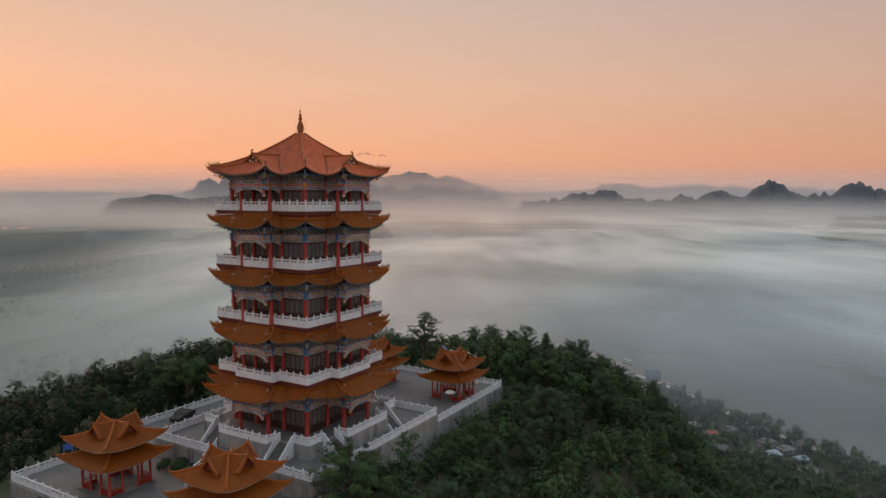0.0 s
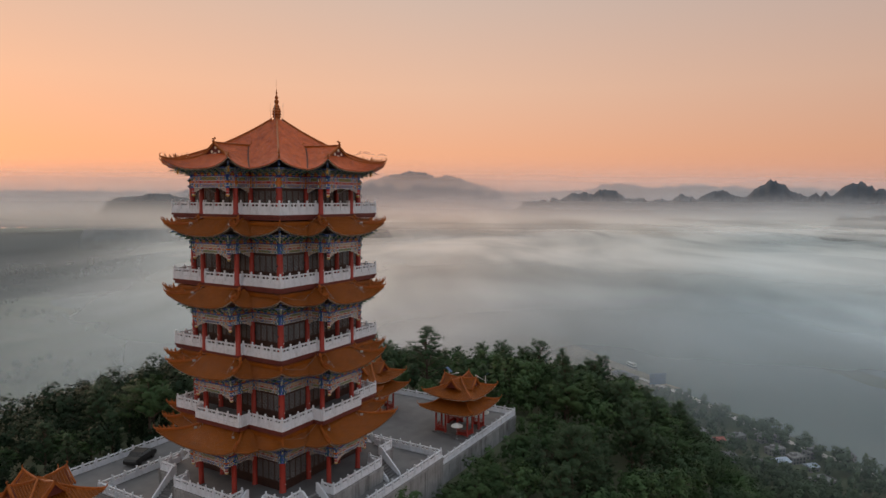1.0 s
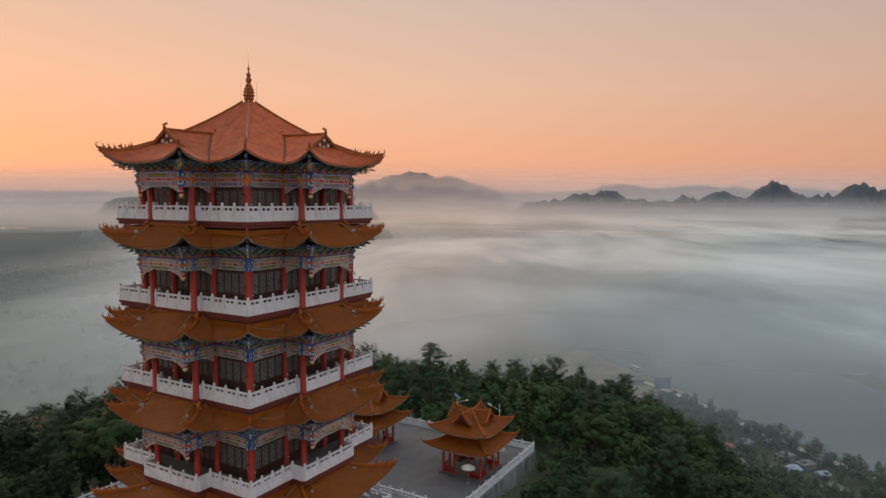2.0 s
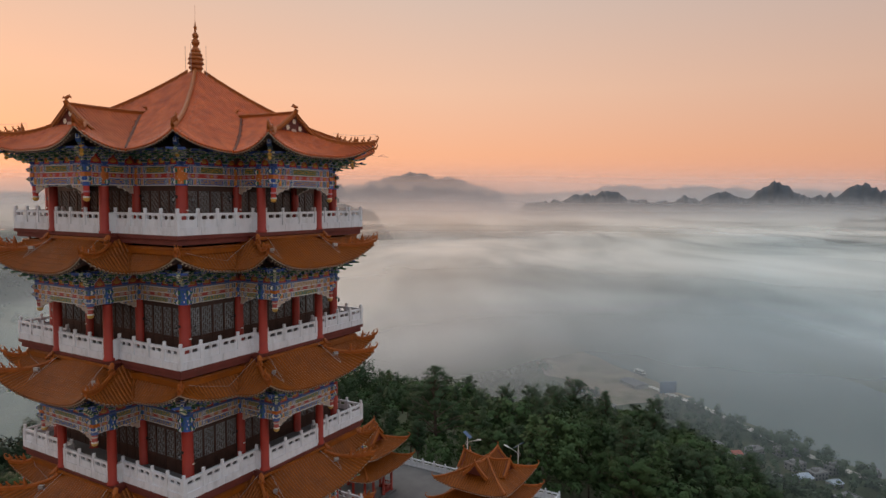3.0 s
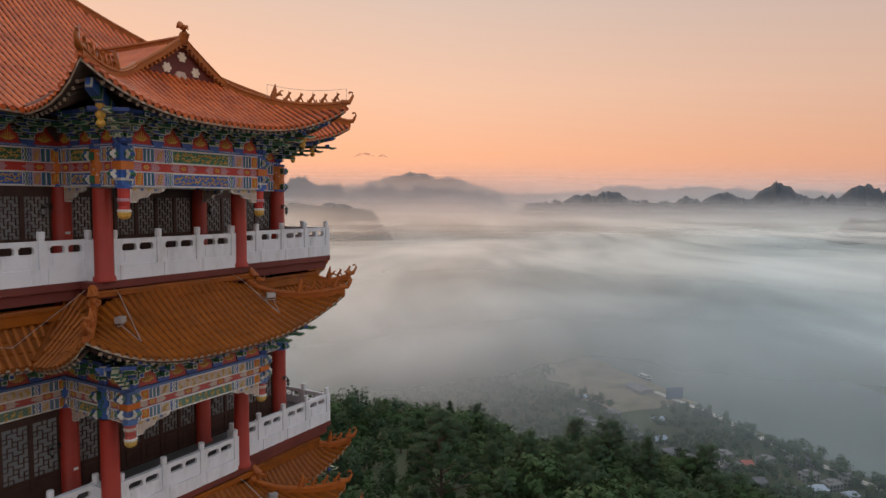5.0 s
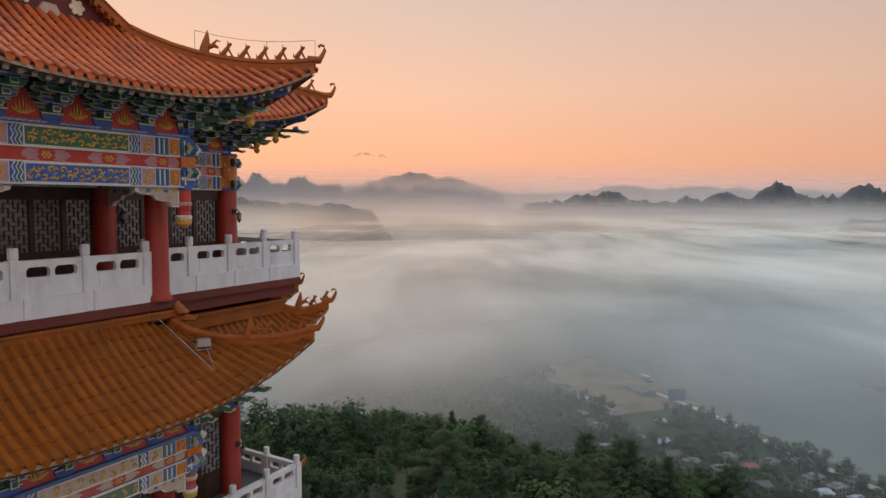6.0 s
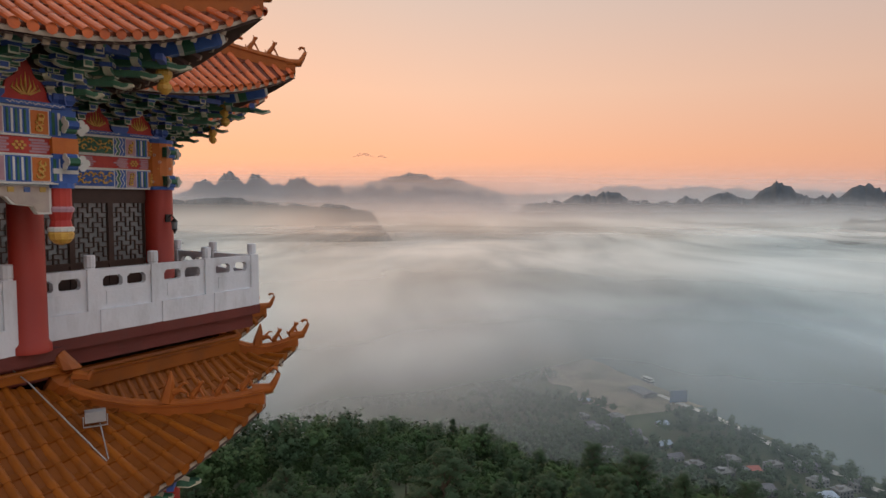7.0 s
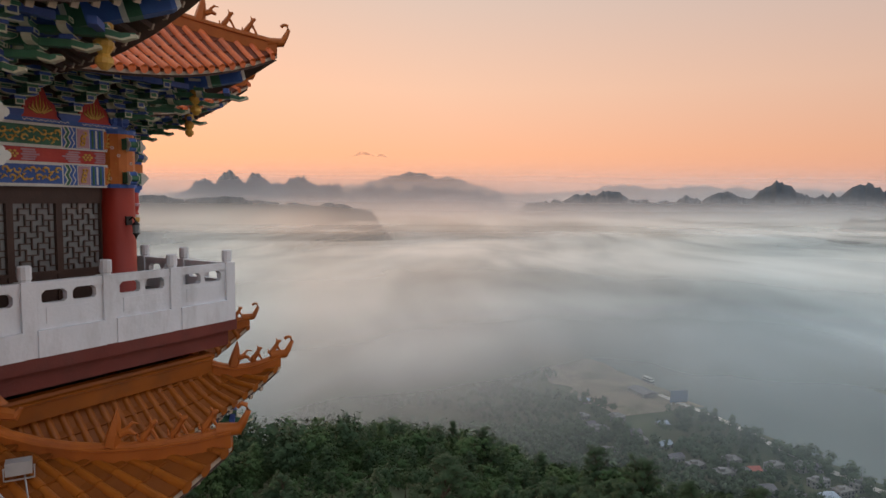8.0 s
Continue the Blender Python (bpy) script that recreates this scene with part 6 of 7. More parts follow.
def pavilion():
    pv = thing("pavilion", "small square pavilion with two orange tiled roofs and red columns", "pavilion", group="terrace pavilions")
    g = Geo()
    g.box(-2.9, 2.9, -2.9, 2.9, 0, 0.18)
    part("base", g, M_PAVE, pv)
    c = Geo()
    c.lathe([(0.20, 0.18), (0.20, 0.28), (0.15, 0.32), (0.145, 3.3)], 12)
    cm = c.mesh("column", M_RED, True)
    for k in range(4):
        for x in (-2.5, -0.95, 0.95):
            part("column", cm, None, pv, m=turn(k) @ Matrix.Translation((x, -2.5, 0)))
        part("painted_beam", cached(painted_beam, 5.0, 0.5, True, 1), None, pv, m=turn(k) @ Matrix.Translation((0, -2.5, 2.85)))
        # seat rail between columns
        g = Geo()
        for x0, x1 in ((-2.4, -1.05), (1.05, 2.4)):
            g.box(x0, x1, -2.6, -2.3, 0.58, 0.66)
            g.box(x0, x1, -2.72, -2.64, 0.98, 1.05)
            for i in range(6):
                x = x0 + (x1 - x0) * (i + 0.5) / 6
                g.box(x - 0.025, x + 0.025, -2.68, -2.62, 0.62, 1.0)
            g.box(x0, x1, -2.5, -2.42, 0.2, 0.58)
        part("bench_rail", g, M_RED, pv, m=turn(k))
        # upper storey
        g = Geo()
        g.box(-1.9, 1.9, -1.9, -1.8, 4.35, 5.35, 0)
        for i in range(6):
            x = -1.55 + i * 0.62
            g.box(x - 0.25, x + 0.25, -1.93, -1.9, 4.6, 5.05, 1)
        part("clerestory", g, [M_WOOD, M_PANE], pv, m=turn(k))
        g = Geo()
        g.lathe([(0.13, 4.3), (0.13, 5.3)], 10, at=(-1.9, -1.9, 0))
        part("corner_post", g, M_RED, pv, m=turn(k))
        part("painted_beam", cached(painted_beam, 3.8, 0.34, False, 2), None, pv, m=turn(k) @ Matrix.Translation((0, -1.95, 5.08)))
    pavilion_roof(pv, 4.75, 3.45, 1.95, 3.95, 0.55, 0)
    pavilion_roof(pv, 7.55, 5.40, 0.12, 3.5, 0.62, 1)
    return pv


pv = pavilion()
pv.matrix_basis = pose(-21.0, 9.2, Z_LOW)
for x, y in ((-21.0, -9.2), (28.4, -7.2), (28.4, 8.6)):
    copy_thing(pv, pose(x, y, Z_LOW))
# ---- trees ----
def leaf_cloud(rng, centres, radii, count, size, flat=0.75):
    """Triangular leaves scattered over the outer shells of clumps; returns an array (n, 3, 3)."""
    c = rng.integers(0, len(centres), count)
    w = rng.normal(size=(count, 3))
    w /= np.linalg.norm(w, axis=1)[:, None]
    w[:, 2] = np.where(w[:, 2] < -0.45, -w[:, 2], w[:, 2])
    r = radii[c] * (0.25 + 1.05 * rng.random(count) ** 0.8)
    p = centres[c] + w * r[:, None] * np.array([1, 1, flat])
    o = p - centres.mean(axis=0)
    o /= np.linalg.norm(o, axis=1)[:, None] + 1e-6
    nrm = 0.40 * w + 0.85 * o + rng.normal(size=(count, 3)) * 0.2 + np.array([0, 0, 0.40])
    nrm /= np.linalg.norm(nrm, axis=1)[:, None]
    t = np.cross(nrm, rng.normal(size=(count, 3)))
    t /= np.linalg.norm(t, axis=1)[:, None] + 1e-9
    b = np.cross(nrm, t)
    s = size * (0.6 + 0.8 * rng.random(count))[:, None]
    return np.stack([p - t * s * 0.40 - b * s * 0.5, p + t * s * 0.40 - b * s * 0.5, p + b * s * 1.05], axis=1)


def tri_mesh(name, tris, material):
    n = len(tris)
    me = bpy.data.meshes.new(name)
    me.vertices.add(n * 3)
    me.vertices.foreach_set("co", tris.reshape(-1).astype(np.float32))
    me.loops.add(n * 3)
    me.loops.foreach_set("vertex_index", np.arange(n * 3, dtype=np.int32))
    me.polygons.add(n)
    me.polygons.foreach_set("loop_start", np.arange(0, n * 3, 3, dtype=np.int32))
    me.materials.append(material)
    me.update(calc_edges=True)
    return me


def crown(seed, h, kind, count, size):
    """Leaves of a tree of height h standing at the origin. kind: round, tall or pine."""
    rng = np.random.default_rng(seed)
    cs, rs = [], []
    arms = 56 if kind in ("pine", "cedar") else 44
    for i in range(arms):
        u = (i + rng.random()) / arms
        a = i * 2.4 + rng.random() * 1.2
        if kind == "pine":
            z0, reach, rise, fat = h * (0.16 + 0.80 * u), h * (0.27 * (1 - u) ** 0.8 + 0.02), 0.10, 0.042
        elif kind == "cedar":
            z0, reach, rise, fat = h * (0.22 + 0.72 * u), h * (0.50 * (1 - u) ** 0.7 + 0.03), 0.14, 0.046
        elif kind == "tall":
            z0, reach, rise, fat = h * (0.24 + 0.70 * u), h * 0.22 * math.sqrt(max(1 - (u - 0.25) ** 2 * 1.5, 0.08)), 0.55, 0.046
        else:
            z0, reach, rise, fat = h * (0.36 + 0.42 * u), h * 0.37 * math.sqrt(max(1 - (u - 0.3) ** 2 * 1.8, 0.05)), 0.45, 0.052
        reach *= 0.65 + 0.5 * rng.random()
        for q in (0.45, 0.75, 1.0):
            cs.append((reach * q * math.cos(a), reach * q * math.sin(a), z0 + reach * q * rise + 0.02 * h * rng.random()))
            rs.append(h * fat * (0.75 + 0.6 * rng.random()) * (1.15 - 0.35 * q))
    cs.append((0, 0, h * (0.97 if kind == "pine" else 0.9)))
    rs.append(h * 0.04)
    return leaf_cloud(rng, np.array(cs), np.array(rs), count, size, 0.55 if kind in ("pine", "cedar") else 0.8), cs


def trunk_mesh(seed, h, cs, kind):
    rnd = random.Random(seed)
    g = Geo()
    bend = [(rnd.uniform(-0.03, 0.03) * h * i / 4, rnd.uniform(-0.03, 0.03) * h * i / 4, h * 0.9 * i / 4) for i in range(5)]
    bend[0] = (0, 0, -1.2)
    g.tube(bend, [0.026 * h, 0.02 * h, 0.014 * h, 0.009 * h, 0.004 * h], 7)
    for c in cs[2::6]:
        u = min(max(c[2] / h - 0.18, 0.2), 0.85)
        k = u / 0.9 * 4
        a, b = Vector(bend[int(k)]), Vector(bend[min(int(k) + 1, 4)])
        p = a + (b - a) * (k - int(k))
        g.tube([p, p.lerp(Vector(c), 0.5) + Vector((0, 0, 0.02 * h)), Vector(c)], [0.008 * h, 0.005 * h, 0.002 * h], 4)
    return g.mesh("trunk", M_BARK)


def free_spot(x, y):
    """No tree on the terraces or close to their walls."""
    for x0, x1, y0, y1 in ((12, 39.3, -12.8, 14), (-28, -12, -16, 22.5), (-14, 14, -14.6, 26)):
        if x0 - 1 < x < x1 + 1 and y0 - 1 < y < y1 + 1:
            return False
    if -48 < x < -26 and -24 < y < 24 or -40 < x < -9 and -30 < y < -14:
        return False
    if x > -1 and -20.5 < y < -10 and x < 42:
        return False
    return (x + 65) * 0.865 + (y + 59) * 0.5 > 8 and math.hypot(x + 65, y + 60) > 14


rnd = random.Random(5)
spots = []
for i in range(-24, 50):
    for j in range(-26, 30):
        x, y = i * 4.4 + rnd.uniform(-1.9, 1.9), j * 4.4 + rnd.uniform(-1.9, 1.9)
        if free_spot(x, y):
            spots.append((x, y, rnd.random(), rnd.random() * 360))
near = [s for s in spots if (36 < s[0] < 106 and -34 < s[1] < 40) or (-12 < s[0] <= 36 and (-30 < s[1] < -12 or 21 < s[1] < 42))]
near = near[::3] + near[1::3]
near_set = set(near)
VARIANTS = []
for i, (kind, h, cnt, size) in enumerate((("round", 10, 14000, 0.125), ("round", 9, 13000, 0.12), ("tall", 11.5, 13500, 0.12), ("tall", 10, 12500, 0.12), ("pine", 13, 15000, 0.125), ("round", 8, 11000, 0.12), ("cedar", 13, 18000, 0.125))):
    tris, cs = crown(31 + i, h, kind, cnt, size)
    dark = kind in ("pine", "tall", "cedar")
    lab = {"round": "round-crowned broadleaf tree on the hill slope", "tall": "tall slender dark green tree on the hill", "pine": "dark conical conifer above the woods", "cedar": "tall dark conifer with tiered spreading branches behind the pavilion"}[kind]
    t = thing("tree", lab, "tree", group="hill woods")
    part("trunk", trunk_mesh(i, h, cs, kind), None, t)
    part("crown", tri_mesh("crown", tris, M_PINE if dark else M_LEAF), None, t)
    VARIANTS.append((t, h))
placed = [False] * len(VARIANTS)


def plant(v, x, y, s, a, z=None):
    t, h = VARIANTS[v]
    m = pose(x, y, ground_z(x, y) if z is None else z, 0, 0, a)
    if not placed[v]:
        t.matrix_basis, placed[v] = m @ Matrix.Scale(s, 4), True
        return t
    c = copy_thing(t, m)
    c.scale = (s, s, s)
    return c


plant(6, 52.8, 13.3, 1.0, 40, -8.0)
plant(4, 115.6, 47.5, 0.85, 10, -27.5)
plant(0, -11.4, -16.8, 1.12, 10, -7.6)
plant(5, -8.2, -17.6, 1.0, 40, -8.6)
plant(1, -14.6, -17.0, 0.72, 70, -7.4)
plant(0, 4.8, 29.6, 1.05, 0)
for x, y, u, a in near:
    if math.hypot(x - 53, y - 13) < 6:
        continue
    v = 4 if u > 0.95 else (0, 2, 3, 1, 2)[int(u * 60) % 5] if u < 0.88 else 5
    plant(v, x, y, (0.36 + 0.25 * ((u * 37) % 1) if 38 < x < 98 and 6 < y < 42 else (0.60 + 0.55 * ((u * 37) % 1) ** 1.5) * (0.76 if x < 10 and y > 18 else 1.0)), a)


for i in range(26):
    x, y = rnd.uniform(0, 40), rnd.uniform(-20, -15.5)
    plant((0, 1, 5)[i % 3], x, y, rnd.uniform(0.42, 0.58), rnd.uniform(0, 360))


def grove(name, label, spots, size, count, leaf, material, seed, lift=0.0, even=False):
    """Woods too many to count, leaf by leaf, as one object."""
    rng = np.random.default_rng(seed)
    base = [crown(seed + 1 + i, size, ("round", "tall", "round", "pine")[i % 4], count, leaf)[0] for i in range(6)]
    out = []
    for k, (x, y, u, a) in enumerate(spots):
        b = base[int(u * 600) % 6]
        s = (0.7 + 0.5 * ((u * 91) % 1)) * (1.0 if even else 0.58 if 36 < x < 98 and 4 < y < 44 else 0.76 if x < 2 and y > 18 else 1.0)
        ca, sa = math.cos(a), math.sin(a)
        rot = np.array([[ca, -sa, 0], [sa, ca, 0], [0, 0, 1]]) * s
        out.append(b @ rot.T + np.array([x, y, ground_z(x, y) + lift]))
    me = tri_mesh(name, np.concatenate(out), material)
    return solid(name, me, None, label, "woods", "stuff")


rest = [s for s in spots if s not in near_set]


def ahead(x, y):
    """Within the open view from the start of the way."""
    f, r = (x + 65) * 0.865 + (y + 59) * 0.5, (x + 65) * 0.5 - (y + 59) * 0.865
    return abs(r) < f * 0.74 + 8


seen = [s for s in rest if ahead(s[0], s[1])]
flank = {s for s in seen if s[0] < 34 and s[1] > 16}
grove("woods", "dense woods behind the terraces, leaf colour darkened for shade", sorted(flank), 9.2, 900, 0.29, M_LEAF_SHADED, 19)
aside = [s for s in rest if not ahead(s[0], s[1])]
grove("woods", "dense dark green woods covering the hill slope", [s for s in seen if s[2] < 0.45 and s not in flank], 9.5, 900, 0.29, M_PINE, 11)
grove("woods", "dense green broadleaf woods covering the hill slope", [s for s in seen if s[2] >= 0.45 and s not in flank], 9.0, 900, 0.29, M_LEAF, 12)
grove("woods", "dense woods on the flank of the hill", aside, 9.5, 130, 1.1, M_PINE, 15)
low_growth = []
for i in range(-24, 64):
    for j in range(-36, 40):
        x, y = i * 3 + rnd.uniform(-1.4, 1.4), j * 3 + rnd.uniform(-1.4, 1.4)
        inside = any(x0 - 1.6 < x < x1 + 1.6 and y0 - 1.6 < y < y1 + 1.6 for x0, x1, y0, y1 in ((13, 38.3, -11.6, 13), (-26.6, -13, -14.5, 21), (-13, 13, -13, 24.6)))
        if not inside and -48 < x < 130 and -75 < y < 70 and ahead(x, y):
            low_growth.append((x, y, rnd.random(), rnd.random() * 6))
grove("undergrowth", "bushes between the trees, leaf colour darkened for shade", [s for s in low_growth if s[0] < 34 and s[1] > 16], 3.4, 130, 0.32, M_LEAF_SHADED, 20, -0.5, True)
grove("undergrowth", "low bushes covering the ground between the trees", [s for s in low_growth if not (s[0] < 34 and s[1] > 16)], 3.4, 130, 0.32, M_LEAF, 16, -0.5, True)
far = []
for i in range(-14, 88):
    for j in range(-48, 75):
        x, y = i * 7.4 + rnd.uniform(-3.4, 3.4), j * 7.4 + rnd.uniform(-3.4, 3.4)
        if (-105 < x < 218 and -114 < y < 130) or x < -150:
            continue
        if math.hypot(x - 60, y) < (560 if x > 250 and shore(x, y) < -70 and min(math.hypot(x - hx, y - hy) for hx, hy, _ in HOUSES) > 11 else 440):
            far.append((x, y, rnd.random(), rnd.random() * 6))
grove("far_woods", "hazy woods on the lower slopes of the hill", far, 11.0, 70, 1.7, M_FOREST, 13)
plain = []
for i in range(5200):
    u = rnd.random()
    x, y = rnd.uniform(380, 1000), rnd.uniform(-330, 560)
    s = shore(x, y)
    if min(math.hypot(x - hx, y - hy) for hx, hy, _ in HOUSES) < 9.5:
        continue
    if s > -92 and 0.6595 * (x - 742) + 0.7517 * (y - 95) > -15:
        continue
    if s < -14 and (s > -60 and u < 0.55 or nz(x * 0.012, y * 0.012, 3) > -0.2):
        plain.append((x, y, rnd.random(), rnd.random() * 6))
for i in range(300):
    u = i / 300
    x, y = 742 - 329 * (u * 1.5 - 0.12) / 1.0, 95 - 375 * (u * 1.5 - 0.12)
    o = rnd.uniform(5, 32)
    if 0.26 < u:
        plain.append((x - 0.75 * o, y + 0.66 * o, rnd.random(), rnd.random() * 6))
grove("shore_trees", "hazy trees along the river shore and village", plain, 14.0, 150, 1.25, M_FOREST, 14)
inland_woods = []
for i in range(2600):
    x, y = rnd.uniform(330, 1500), rnd.uniform(560, 2050)
    if nz(x * 0.006, y * 0.006, 6) > 0.12 and math.hypot((x - 850) / 150, (y - 1230) / 170) > 1.35:
        inland_woods.append((x, y, rnd.random(), rnd.random() * 6))
grove("plain_woods", "dark belts of trees on the misty plain", inland_woods, 14.0, 40, 3.0, M_FOREST, 18)

# ---- river shore: village, road, sign, boat, far town ----
def house(x, y, w, d, h, a, roof, seed):
    t = thing("house", {"flat": "grey rendered village house with a flat roof", "gable": "grey village house with a pitched roof", "blue": "low shed with a pale blue metal roof", "red": "small house with a red sheet roof"}[roof], "house", pose(x, y, max(ground_z(x, y), -193) - 0.5, 0, 0, a), group="village houses")
    g = Geo()
    g.box(-w / 2, w / 2, -d / 2, d / 2, 0, h)
    part("wall", g, M_HOUSE, t)
    g = Geo()
    if roof in ("flat",):
        g.box(-w / 2 - 0.2, w / 2 + 0.2, -d / 2 - 0.2, d / 2 + 0.2, h, h + 0.3)
        g.box(-w / 2, w / 2, -d / 2, -d / 2 + 0.3, h + 0.3, h + 1.0)
        g.box(-w / 5, w / 5, 0, d / 3, h + 0.3, h + 2.6)
    else:
        g.prism([(-w / 2 - 0.4, h), (w / 2 + 0.4, h), (0, h + w * 0.22)], -d / 2 - 0.4, d / 2 + 0.4)
    part("roof", g, {"flat": M_HOUSE, "gable": M_SLATE, "blue": M_BLUEROOF, "red": M_REDROOF}[roof], t)
    rnd = random.Random(seed)
    for k in range(4):
        L = (w if k % 2 == 0 else d)
        off = (d if k % 2 == 0 else w) / 2
        for fl in range(max(1, int(h / 3))):
            for i in range(max(1, int(L / 3.2))):
                g = Geo()
                cx = -L / 2 + L * (i + 0.5) / max(1, int(L / 3.2))
                g.box(cx - 0.7, cx + 0.7, -off - 0.06, -off + 0.02, fl * 3 + 0.9, fl * 3 + 2.4)
                part("window", g, M_WINDOW, t, m=turn(k))
    return t


M_SLATE = mat("slate_roof", (0.10, 0.10, 0.11), (0.17, 0.16, 0.17), 0.6, 0.8, 0.1, vary=0.2)
M_BLUEROOF = mat("blue_sheet_roof", (0.30, 0.38, 0.48), (0.40, 0.47, 0.55), 0.5, 0.5, 0.05, vary=0.1)
M_REDROOF = mat("red_sheet_roof", (0.30, 0.08, 0.06), (0.37, 0.11, 0.08), 0.5, 0.6, 0.05)
M_WINDOW = mat("far_window", (0.05, 0.06, 0.07), (0.08, 0.09, 0.10), 0.5, 0.2, 0.0)
M_NAVY = mat("sign_blue", (0.05, 0.10, 0.20), (0.07, 0.13, 0.25), 0.2, 0.5, 0.05)
rnd = random.Random(21)
for i, (x, y, r) in enumerate(HOUSES):
    house(x, y, rnd.uniform(8, 13), rnd.uniform(9, 16), rnd.choice((4, 6.5, 6.5, 7.5)) if r == 0 else rnd.uniform(3.5, 5.5), 48 + rnd.uniform(-8, 8), ("flat", "gable", "blue", "red")[r], i)


def shore_point(u, o, z):
    """u metres along the near shore, o metres inland."""
    return (742 + 0.6595 * u - 0.7517 * o, 95 + 0.7517 * u + 0.6595 * o, z)


g = Geo()
us = lin(-420, 40, 60)
wob = [3.0 * math.sin(u * 0.03) for u in us]
g.grid([[shore_point(u, 9 + w, -190.0) for u, w in zip(us, wob)], [shore_point(u, 17 + w, -189.9) for u, w in zip(us, wob)]][::-1])
g.grid([[shore_point(u, 2 + w, -195.5) for u, w in zip(us, wob)], [shore_point(u, 9 + w, -190.0) for u, w in zip(us, wob)]][::-1])
solid("road", g, M_ROAD, "pale concrete road along the river bank", "road", "structure")
g = Geo()
rows = []
for o in lin(-4, 105, 13):
    rows.append([(lambda p: (p[0], p[1], max(ground_z(p[0], p[1]) + 0.35, -191.2)))(shore_point(u, o + (6 + 0.3 * max(o, 0)) * nz(u * 0.025, o * 0.02), 0)) for u in lin(-10, 330, 40)])
g.grid(rows[::-1])
solid("ground_bank", g, M_SAND, "bare reddish earth on the river bank", "ground", "structure", smooth=True)

sg = thing("billboard", "large dark blue panel standing on the river bank", "billboard", pose(733, 109, -191.5, 0, 0, -50))
g = Geo()
g.box(-10, 10, -0.4, 0.4, 3, 16)
part("panel", g, M_NAVY, sg)
for x in (-8, -3, 3, 8):
    g = Geo()
    g.box(x - 0.3, x + 0.3, 0.4, 1.2, -2, 14)
    part("leg", g, M_METAL, sg)

bt = thing("boat", "moored white river boat with two decks", "boat", pose(815, 160, -194, 0, 0, 50))
g = Geo()
g.grid([[(x, -3.2 * (1 - max(abs(x) - 9, 0) / 5) * (0.8 + 0.2 * k), 2.0 * k - 0.4) for x in lin(-13, 13, 14)] + [(x, 3.2 * (1 - max(abs(x) - 9, 0) / 5) * (0.8 + 0.2 * k), 2.0 * k - 0.4) for x in lin(13, -13, 14)] for k in (0, 1)], 0, True)
g.face([(x, -3.2 * (1 - max(abs(x) - 9, 0) / 5), 1.6) for x in lin(-13, 13, 14)] + [(x, 3.2 * (1 - max(abs(x) - 9, 0) / 5), 1.6) for x in lin(13, -13, 14)])
part("hull", g, M_HOUSE, bt)
for k in range(2):
    g = Geo()
    g.box(-8 + k * 2, 8 - k, -2.4, 2.4, 1.6 + k * 2.6, 3.8 + k * 2.6, 1)
    g.box(-9 + k * 2, 9 - k, -2.9, 2.9, 3.8 + k * 2.6, 4.15 + k * 2.6, 0)
    part("deck", g, [M_LIGHT, M_WINDOW], bt)

hl = thing("shed", "long low shed with a dark sheet roof by the quay", "shed", pose(752, 152, -191, 0, 0, 50))
g = Geo()
g.box(-15, 15, -9, 9, 0, 4.2)
part("wall", g, M_HOUSE, hl)
g = Geo()
g.prism([(-10, 4.2), (10, 4.2), (0, 6.2)], -16, 16)
part("roof", g, M_SLATE, hl, m=turn(1))

# sand bar in the river
g = Geo()
rows = []
for v in lin(-1, 1, 7):
    rows.append([(960 + 0.77 * u - 0.64 * v * w, -75 + 0.64 * u + 0.77 * v * w, -194.4 + 2.2 * (1 - v * v) * min(w / 14, 1)) for u, w in ((u, 26 * max(1 - (u / 190) ** 2, 0.01) * (1 + 0.5 * nz(u * 0.02, 3))) for u in lin(-190, 190, 40))])
g.grid(rows)
solid("ground_sandbar", g, M_GROUND, "low overgrown sand bar in the river", "ground", "structure", smooth=True)

# town seen through the mist
rnd = random.Random(8)
for i in range(60):
    if i < 34:
        x, y = 900 + rnd.uniform(-160, 520), 1800 + rnd.uniform(-120, 260)
    else:
        x, y = bearing(rnd.uniform(-0.36, -0.2), rnd.uniform(1280, 1420))
    w, d, h = rnd.uniform(12, 26), rnd.uniform(10, 18), rnd.choice((9, 12, 18, 24))
    t = thing("apartment_block", "pale apartment block veiled in mist", "building", pose(x, y, -193, 0, 0, rnd.uniform(20, 60)), group="misty town")
    g = Geo()
    g.box(-w / 2, w / 2, -d / 2, d / 2, 0, h)
    part("wall", g, M_LIGHT if i % 3 else M_HOUSE, t)
    g = Geo()
    g.box(-w / 2 - 0.3, w / 2 + 0.3, -d / 2 - 0.3, d / 2 + 0.3, h, h + 0.8)
    part("roof", g, M_HOUSE, t)
    for fl in range(int(h / 3)):
        g = Geo()
        g.box(-w / 2 + 1, w / 2 - 1, -d / 2 - 0.08, -d / 2 + 0.02, fl * 3 + 1, fl * 3 + 2.4)
        part("window_band", g, M_WINDOW, t)

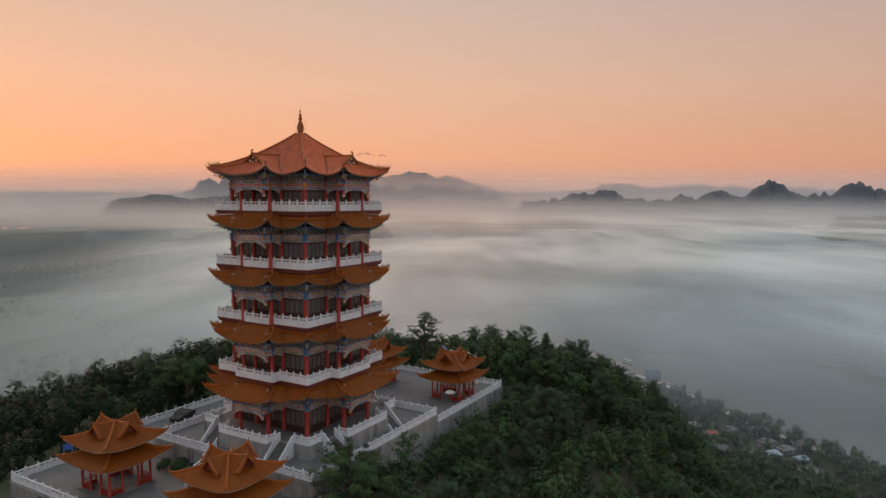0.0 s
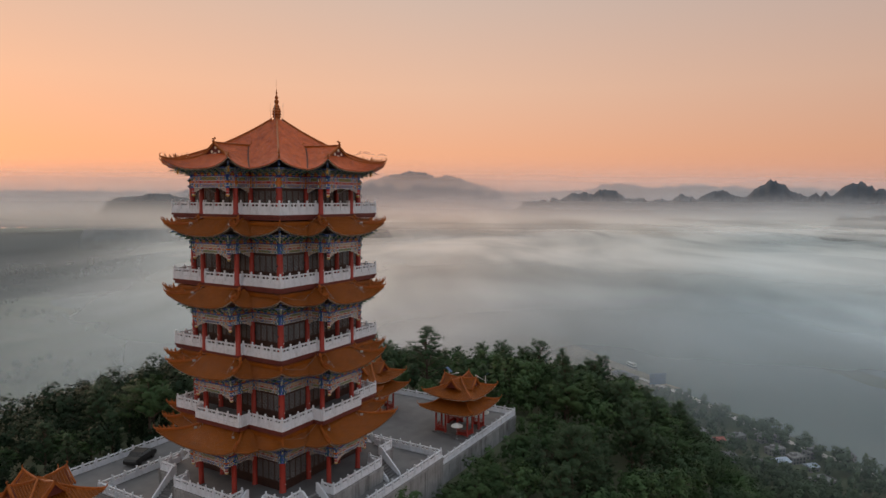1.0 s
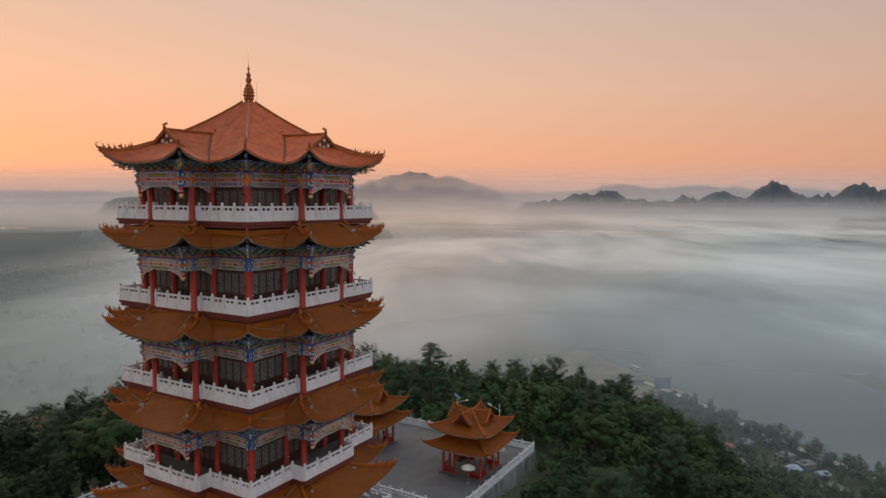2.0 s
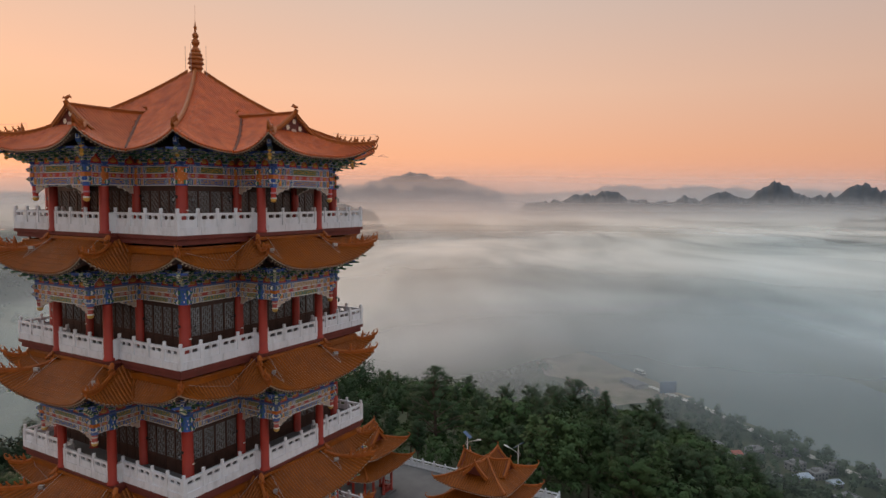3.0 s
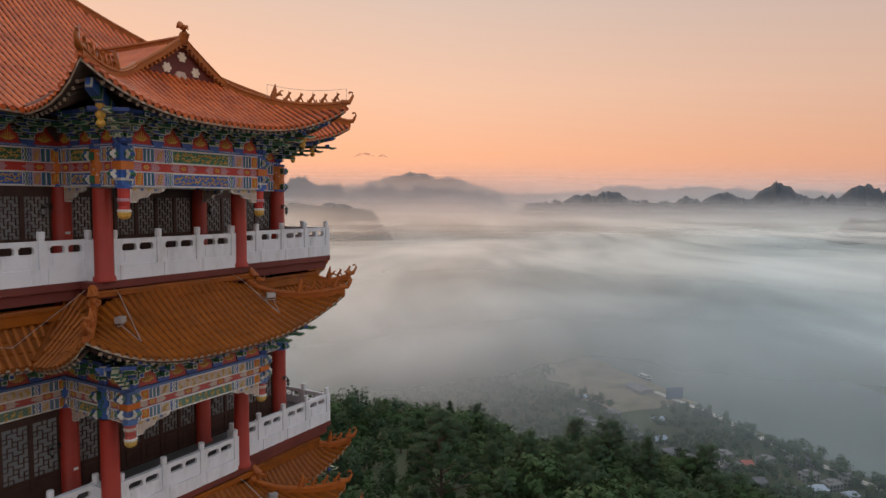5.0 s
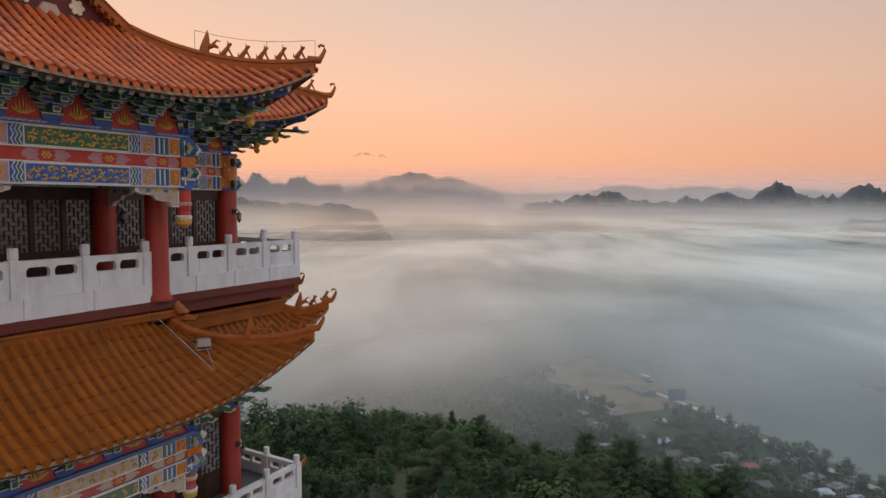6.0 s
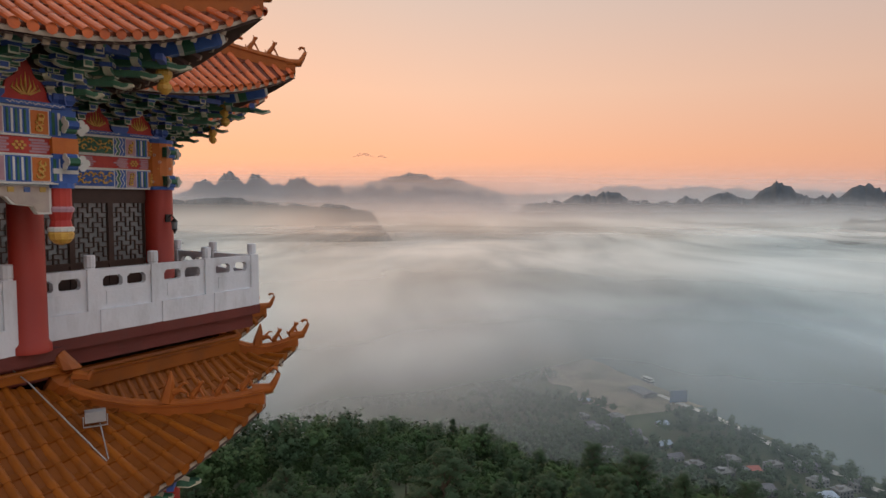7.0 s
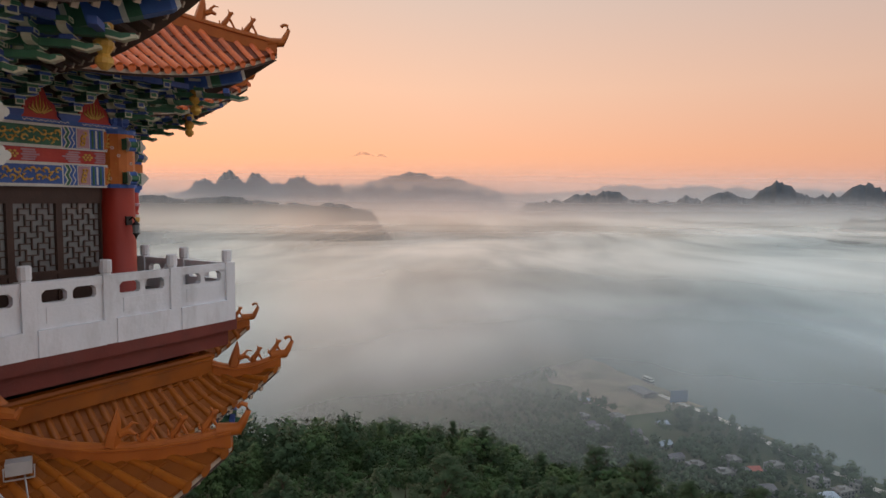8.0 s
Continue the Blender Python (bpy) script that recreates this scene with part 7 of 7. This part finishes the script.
# ---- small things on the terraces ----
def street_lamp(x, y, z, way):
    """A solar lamp: its arm reaches out along y, its panel tilts the other way."""
    t = thing("street_lamp", "white solar street lamp on the terrace edge", "street lamp", pose(x, y, z), group="terrace lamps")
    g = Geo()
    g.lathe([(0.11, 0), (0.11, 0.5), (0.06, 0.6), (0.05, 5.55)], 8)
    part("pole", g, M_LIGHT, t)
    g = Geo()
    g.tube([(0, -way * 0.05, 4.3), (0, way * 0.12, 4.75), (0, way * 0.7, 5.0), (0, way * 1.35, 5.22)], 0.035, 6)
    g.tube([(0, 0, 4.95), (0, -way * 0.22, 4.75), (0, -way * 0.24, 4.5), (0, 0, 4.25)], 0.025, 5)
    arm = part("arm", g, M_LIGHT, t)
    g = Geo()
    g.tube([(0, way * 1.2, 5.18), (0, way * 1.45, 5.27), (0, way * 1.75, 5.34)], [0.06, 0.10, 0.06], 8, 0, 1.3)
    part("lamp_head", g, M_LIGHT, arm)
    g = Geo()
    g.box(-0.32, 0.32, -0.55, 0.55, -0.02, 0.02, 0, Matrix.Translation((0, 0, 5.62)) @ Matrix.Rotation(-way * 0.62, 4, "X"))
    part("solar_panel", g, M_NAVY, t, "dark tilted solar panel")


street_lamp(37.7, -0.1, Z_LOW, -1)
street_lamp(37.7, -6.6, Z_LOW, 1)


def car(x, y, z, a):
    t = thing("car", "dark parked car on the lower terrace", "car", pose(x, y, z, 0, 0, a))
    g = Geo()
    prof = [(-2.1, 0.35), (-2.15, 0.75), (-1.9, 0.95), (-1.2, 1.0), (-0.7, 1.42), (0.7, 1.45), (1.35, 1.02), (2.0, 0.9), (2.15, 0.6), (2.1, 0.35)]
    g.prism(prof[::-1], -0.85, 0.85)
    part("body", g, M_IRON, t)
    g = Geo()
    g.prism([(-0.62, 1.38), (0.65, 1.4), (1.15, 1.05), (-1.1, 1.05)][::-1], -0.87, 0.87)
    part("windows", g, M_PANE, t)
    for x in (-1.3, 1.3):
        for y in (-0.8, 0.8):
            g = Geo()
            g.lathe([(0.32, -0.1), (0.33, 0), (0.32, 0.1)], 14)
            part("wheel", g, M_IRON, t, m=pose(x, y, 0.33, 90))


car(-2.3, 21.6, Z_LOW, 20)


def parasol(x, y, z):
    t = thing("parasol", "open white parasol beside the terrace pavilion", "parasol", pose(x, y, z), group="terrace parasols")
    g = Geo()
    g.lathe([(0.22, 0), (0.22, 0.08), (0.03, 0.10), (0.025, 2.3)], 8)
    part("pole", g, M_METAL, t)
    g = Geo()
    rows = []
    for r, zz in ((0.03, 2.32), (0.45, 2.18), (0.85, 1.95), (0.84, 1.84)):
        rows.append([(r * math.cos(2 * math.pi * q / 8), r * math.sin(2 * math.pi * q / 8), zz) for q in range(8)])
    g.grid(rows, 0, True)
    g.face(rows[0])
    part("canopy", g, M_LIGHT, t)


parasol(31.6, -9.4, Z_LOW)
parasol(24.6, -8.8, Z_LOW)
sb = thing("sign_board", "small blue sign board on two posts at the terrace edge", "sign", pose(-19.2, 22.0, Z_LOW, 0, 0, -35))
g = Geo()
g.box(-0.55, 0.55, -0.03, 0.03, 1.0, 1.75)
part("panel", g, M_BLUE, sb)
for x in (-0.45, 0.45):
    g = Geo()
    g.box(x - 0.04, x + 0.04, 0.03, 0.10, -0.6, 1.8)
    part("post", g, M_METAL, sb)
# clipped shrubs by the stairs
rng = np.random.default_rng(3)
for x, y, s in ((-15.0, 4.2, 1.0), (-14.6, 6.6, 1.1), (-14.7, -4.4, 1.0), (-15.2, 8.6, 0.9), (-14.8, -6.4, 0.9)):
    tr = leaf_cloud(rng, np.array([(0, 0, 0.5), (0.4, 0.2, 0.45), (-0.4, -0.1, 0.4)]), np.array([0.6, 0.5, 0.5]), 900, 0.14)
    t = solid("shrub", tri_mesh("shrub", tr, M_LEAF), None, "clipped dark green shrub beside the terrace wall", "shrub", group="terrace shrubs", m=pose(x, y, Z_LOW) @ Matrix.Scale(s * 1.3, 4))
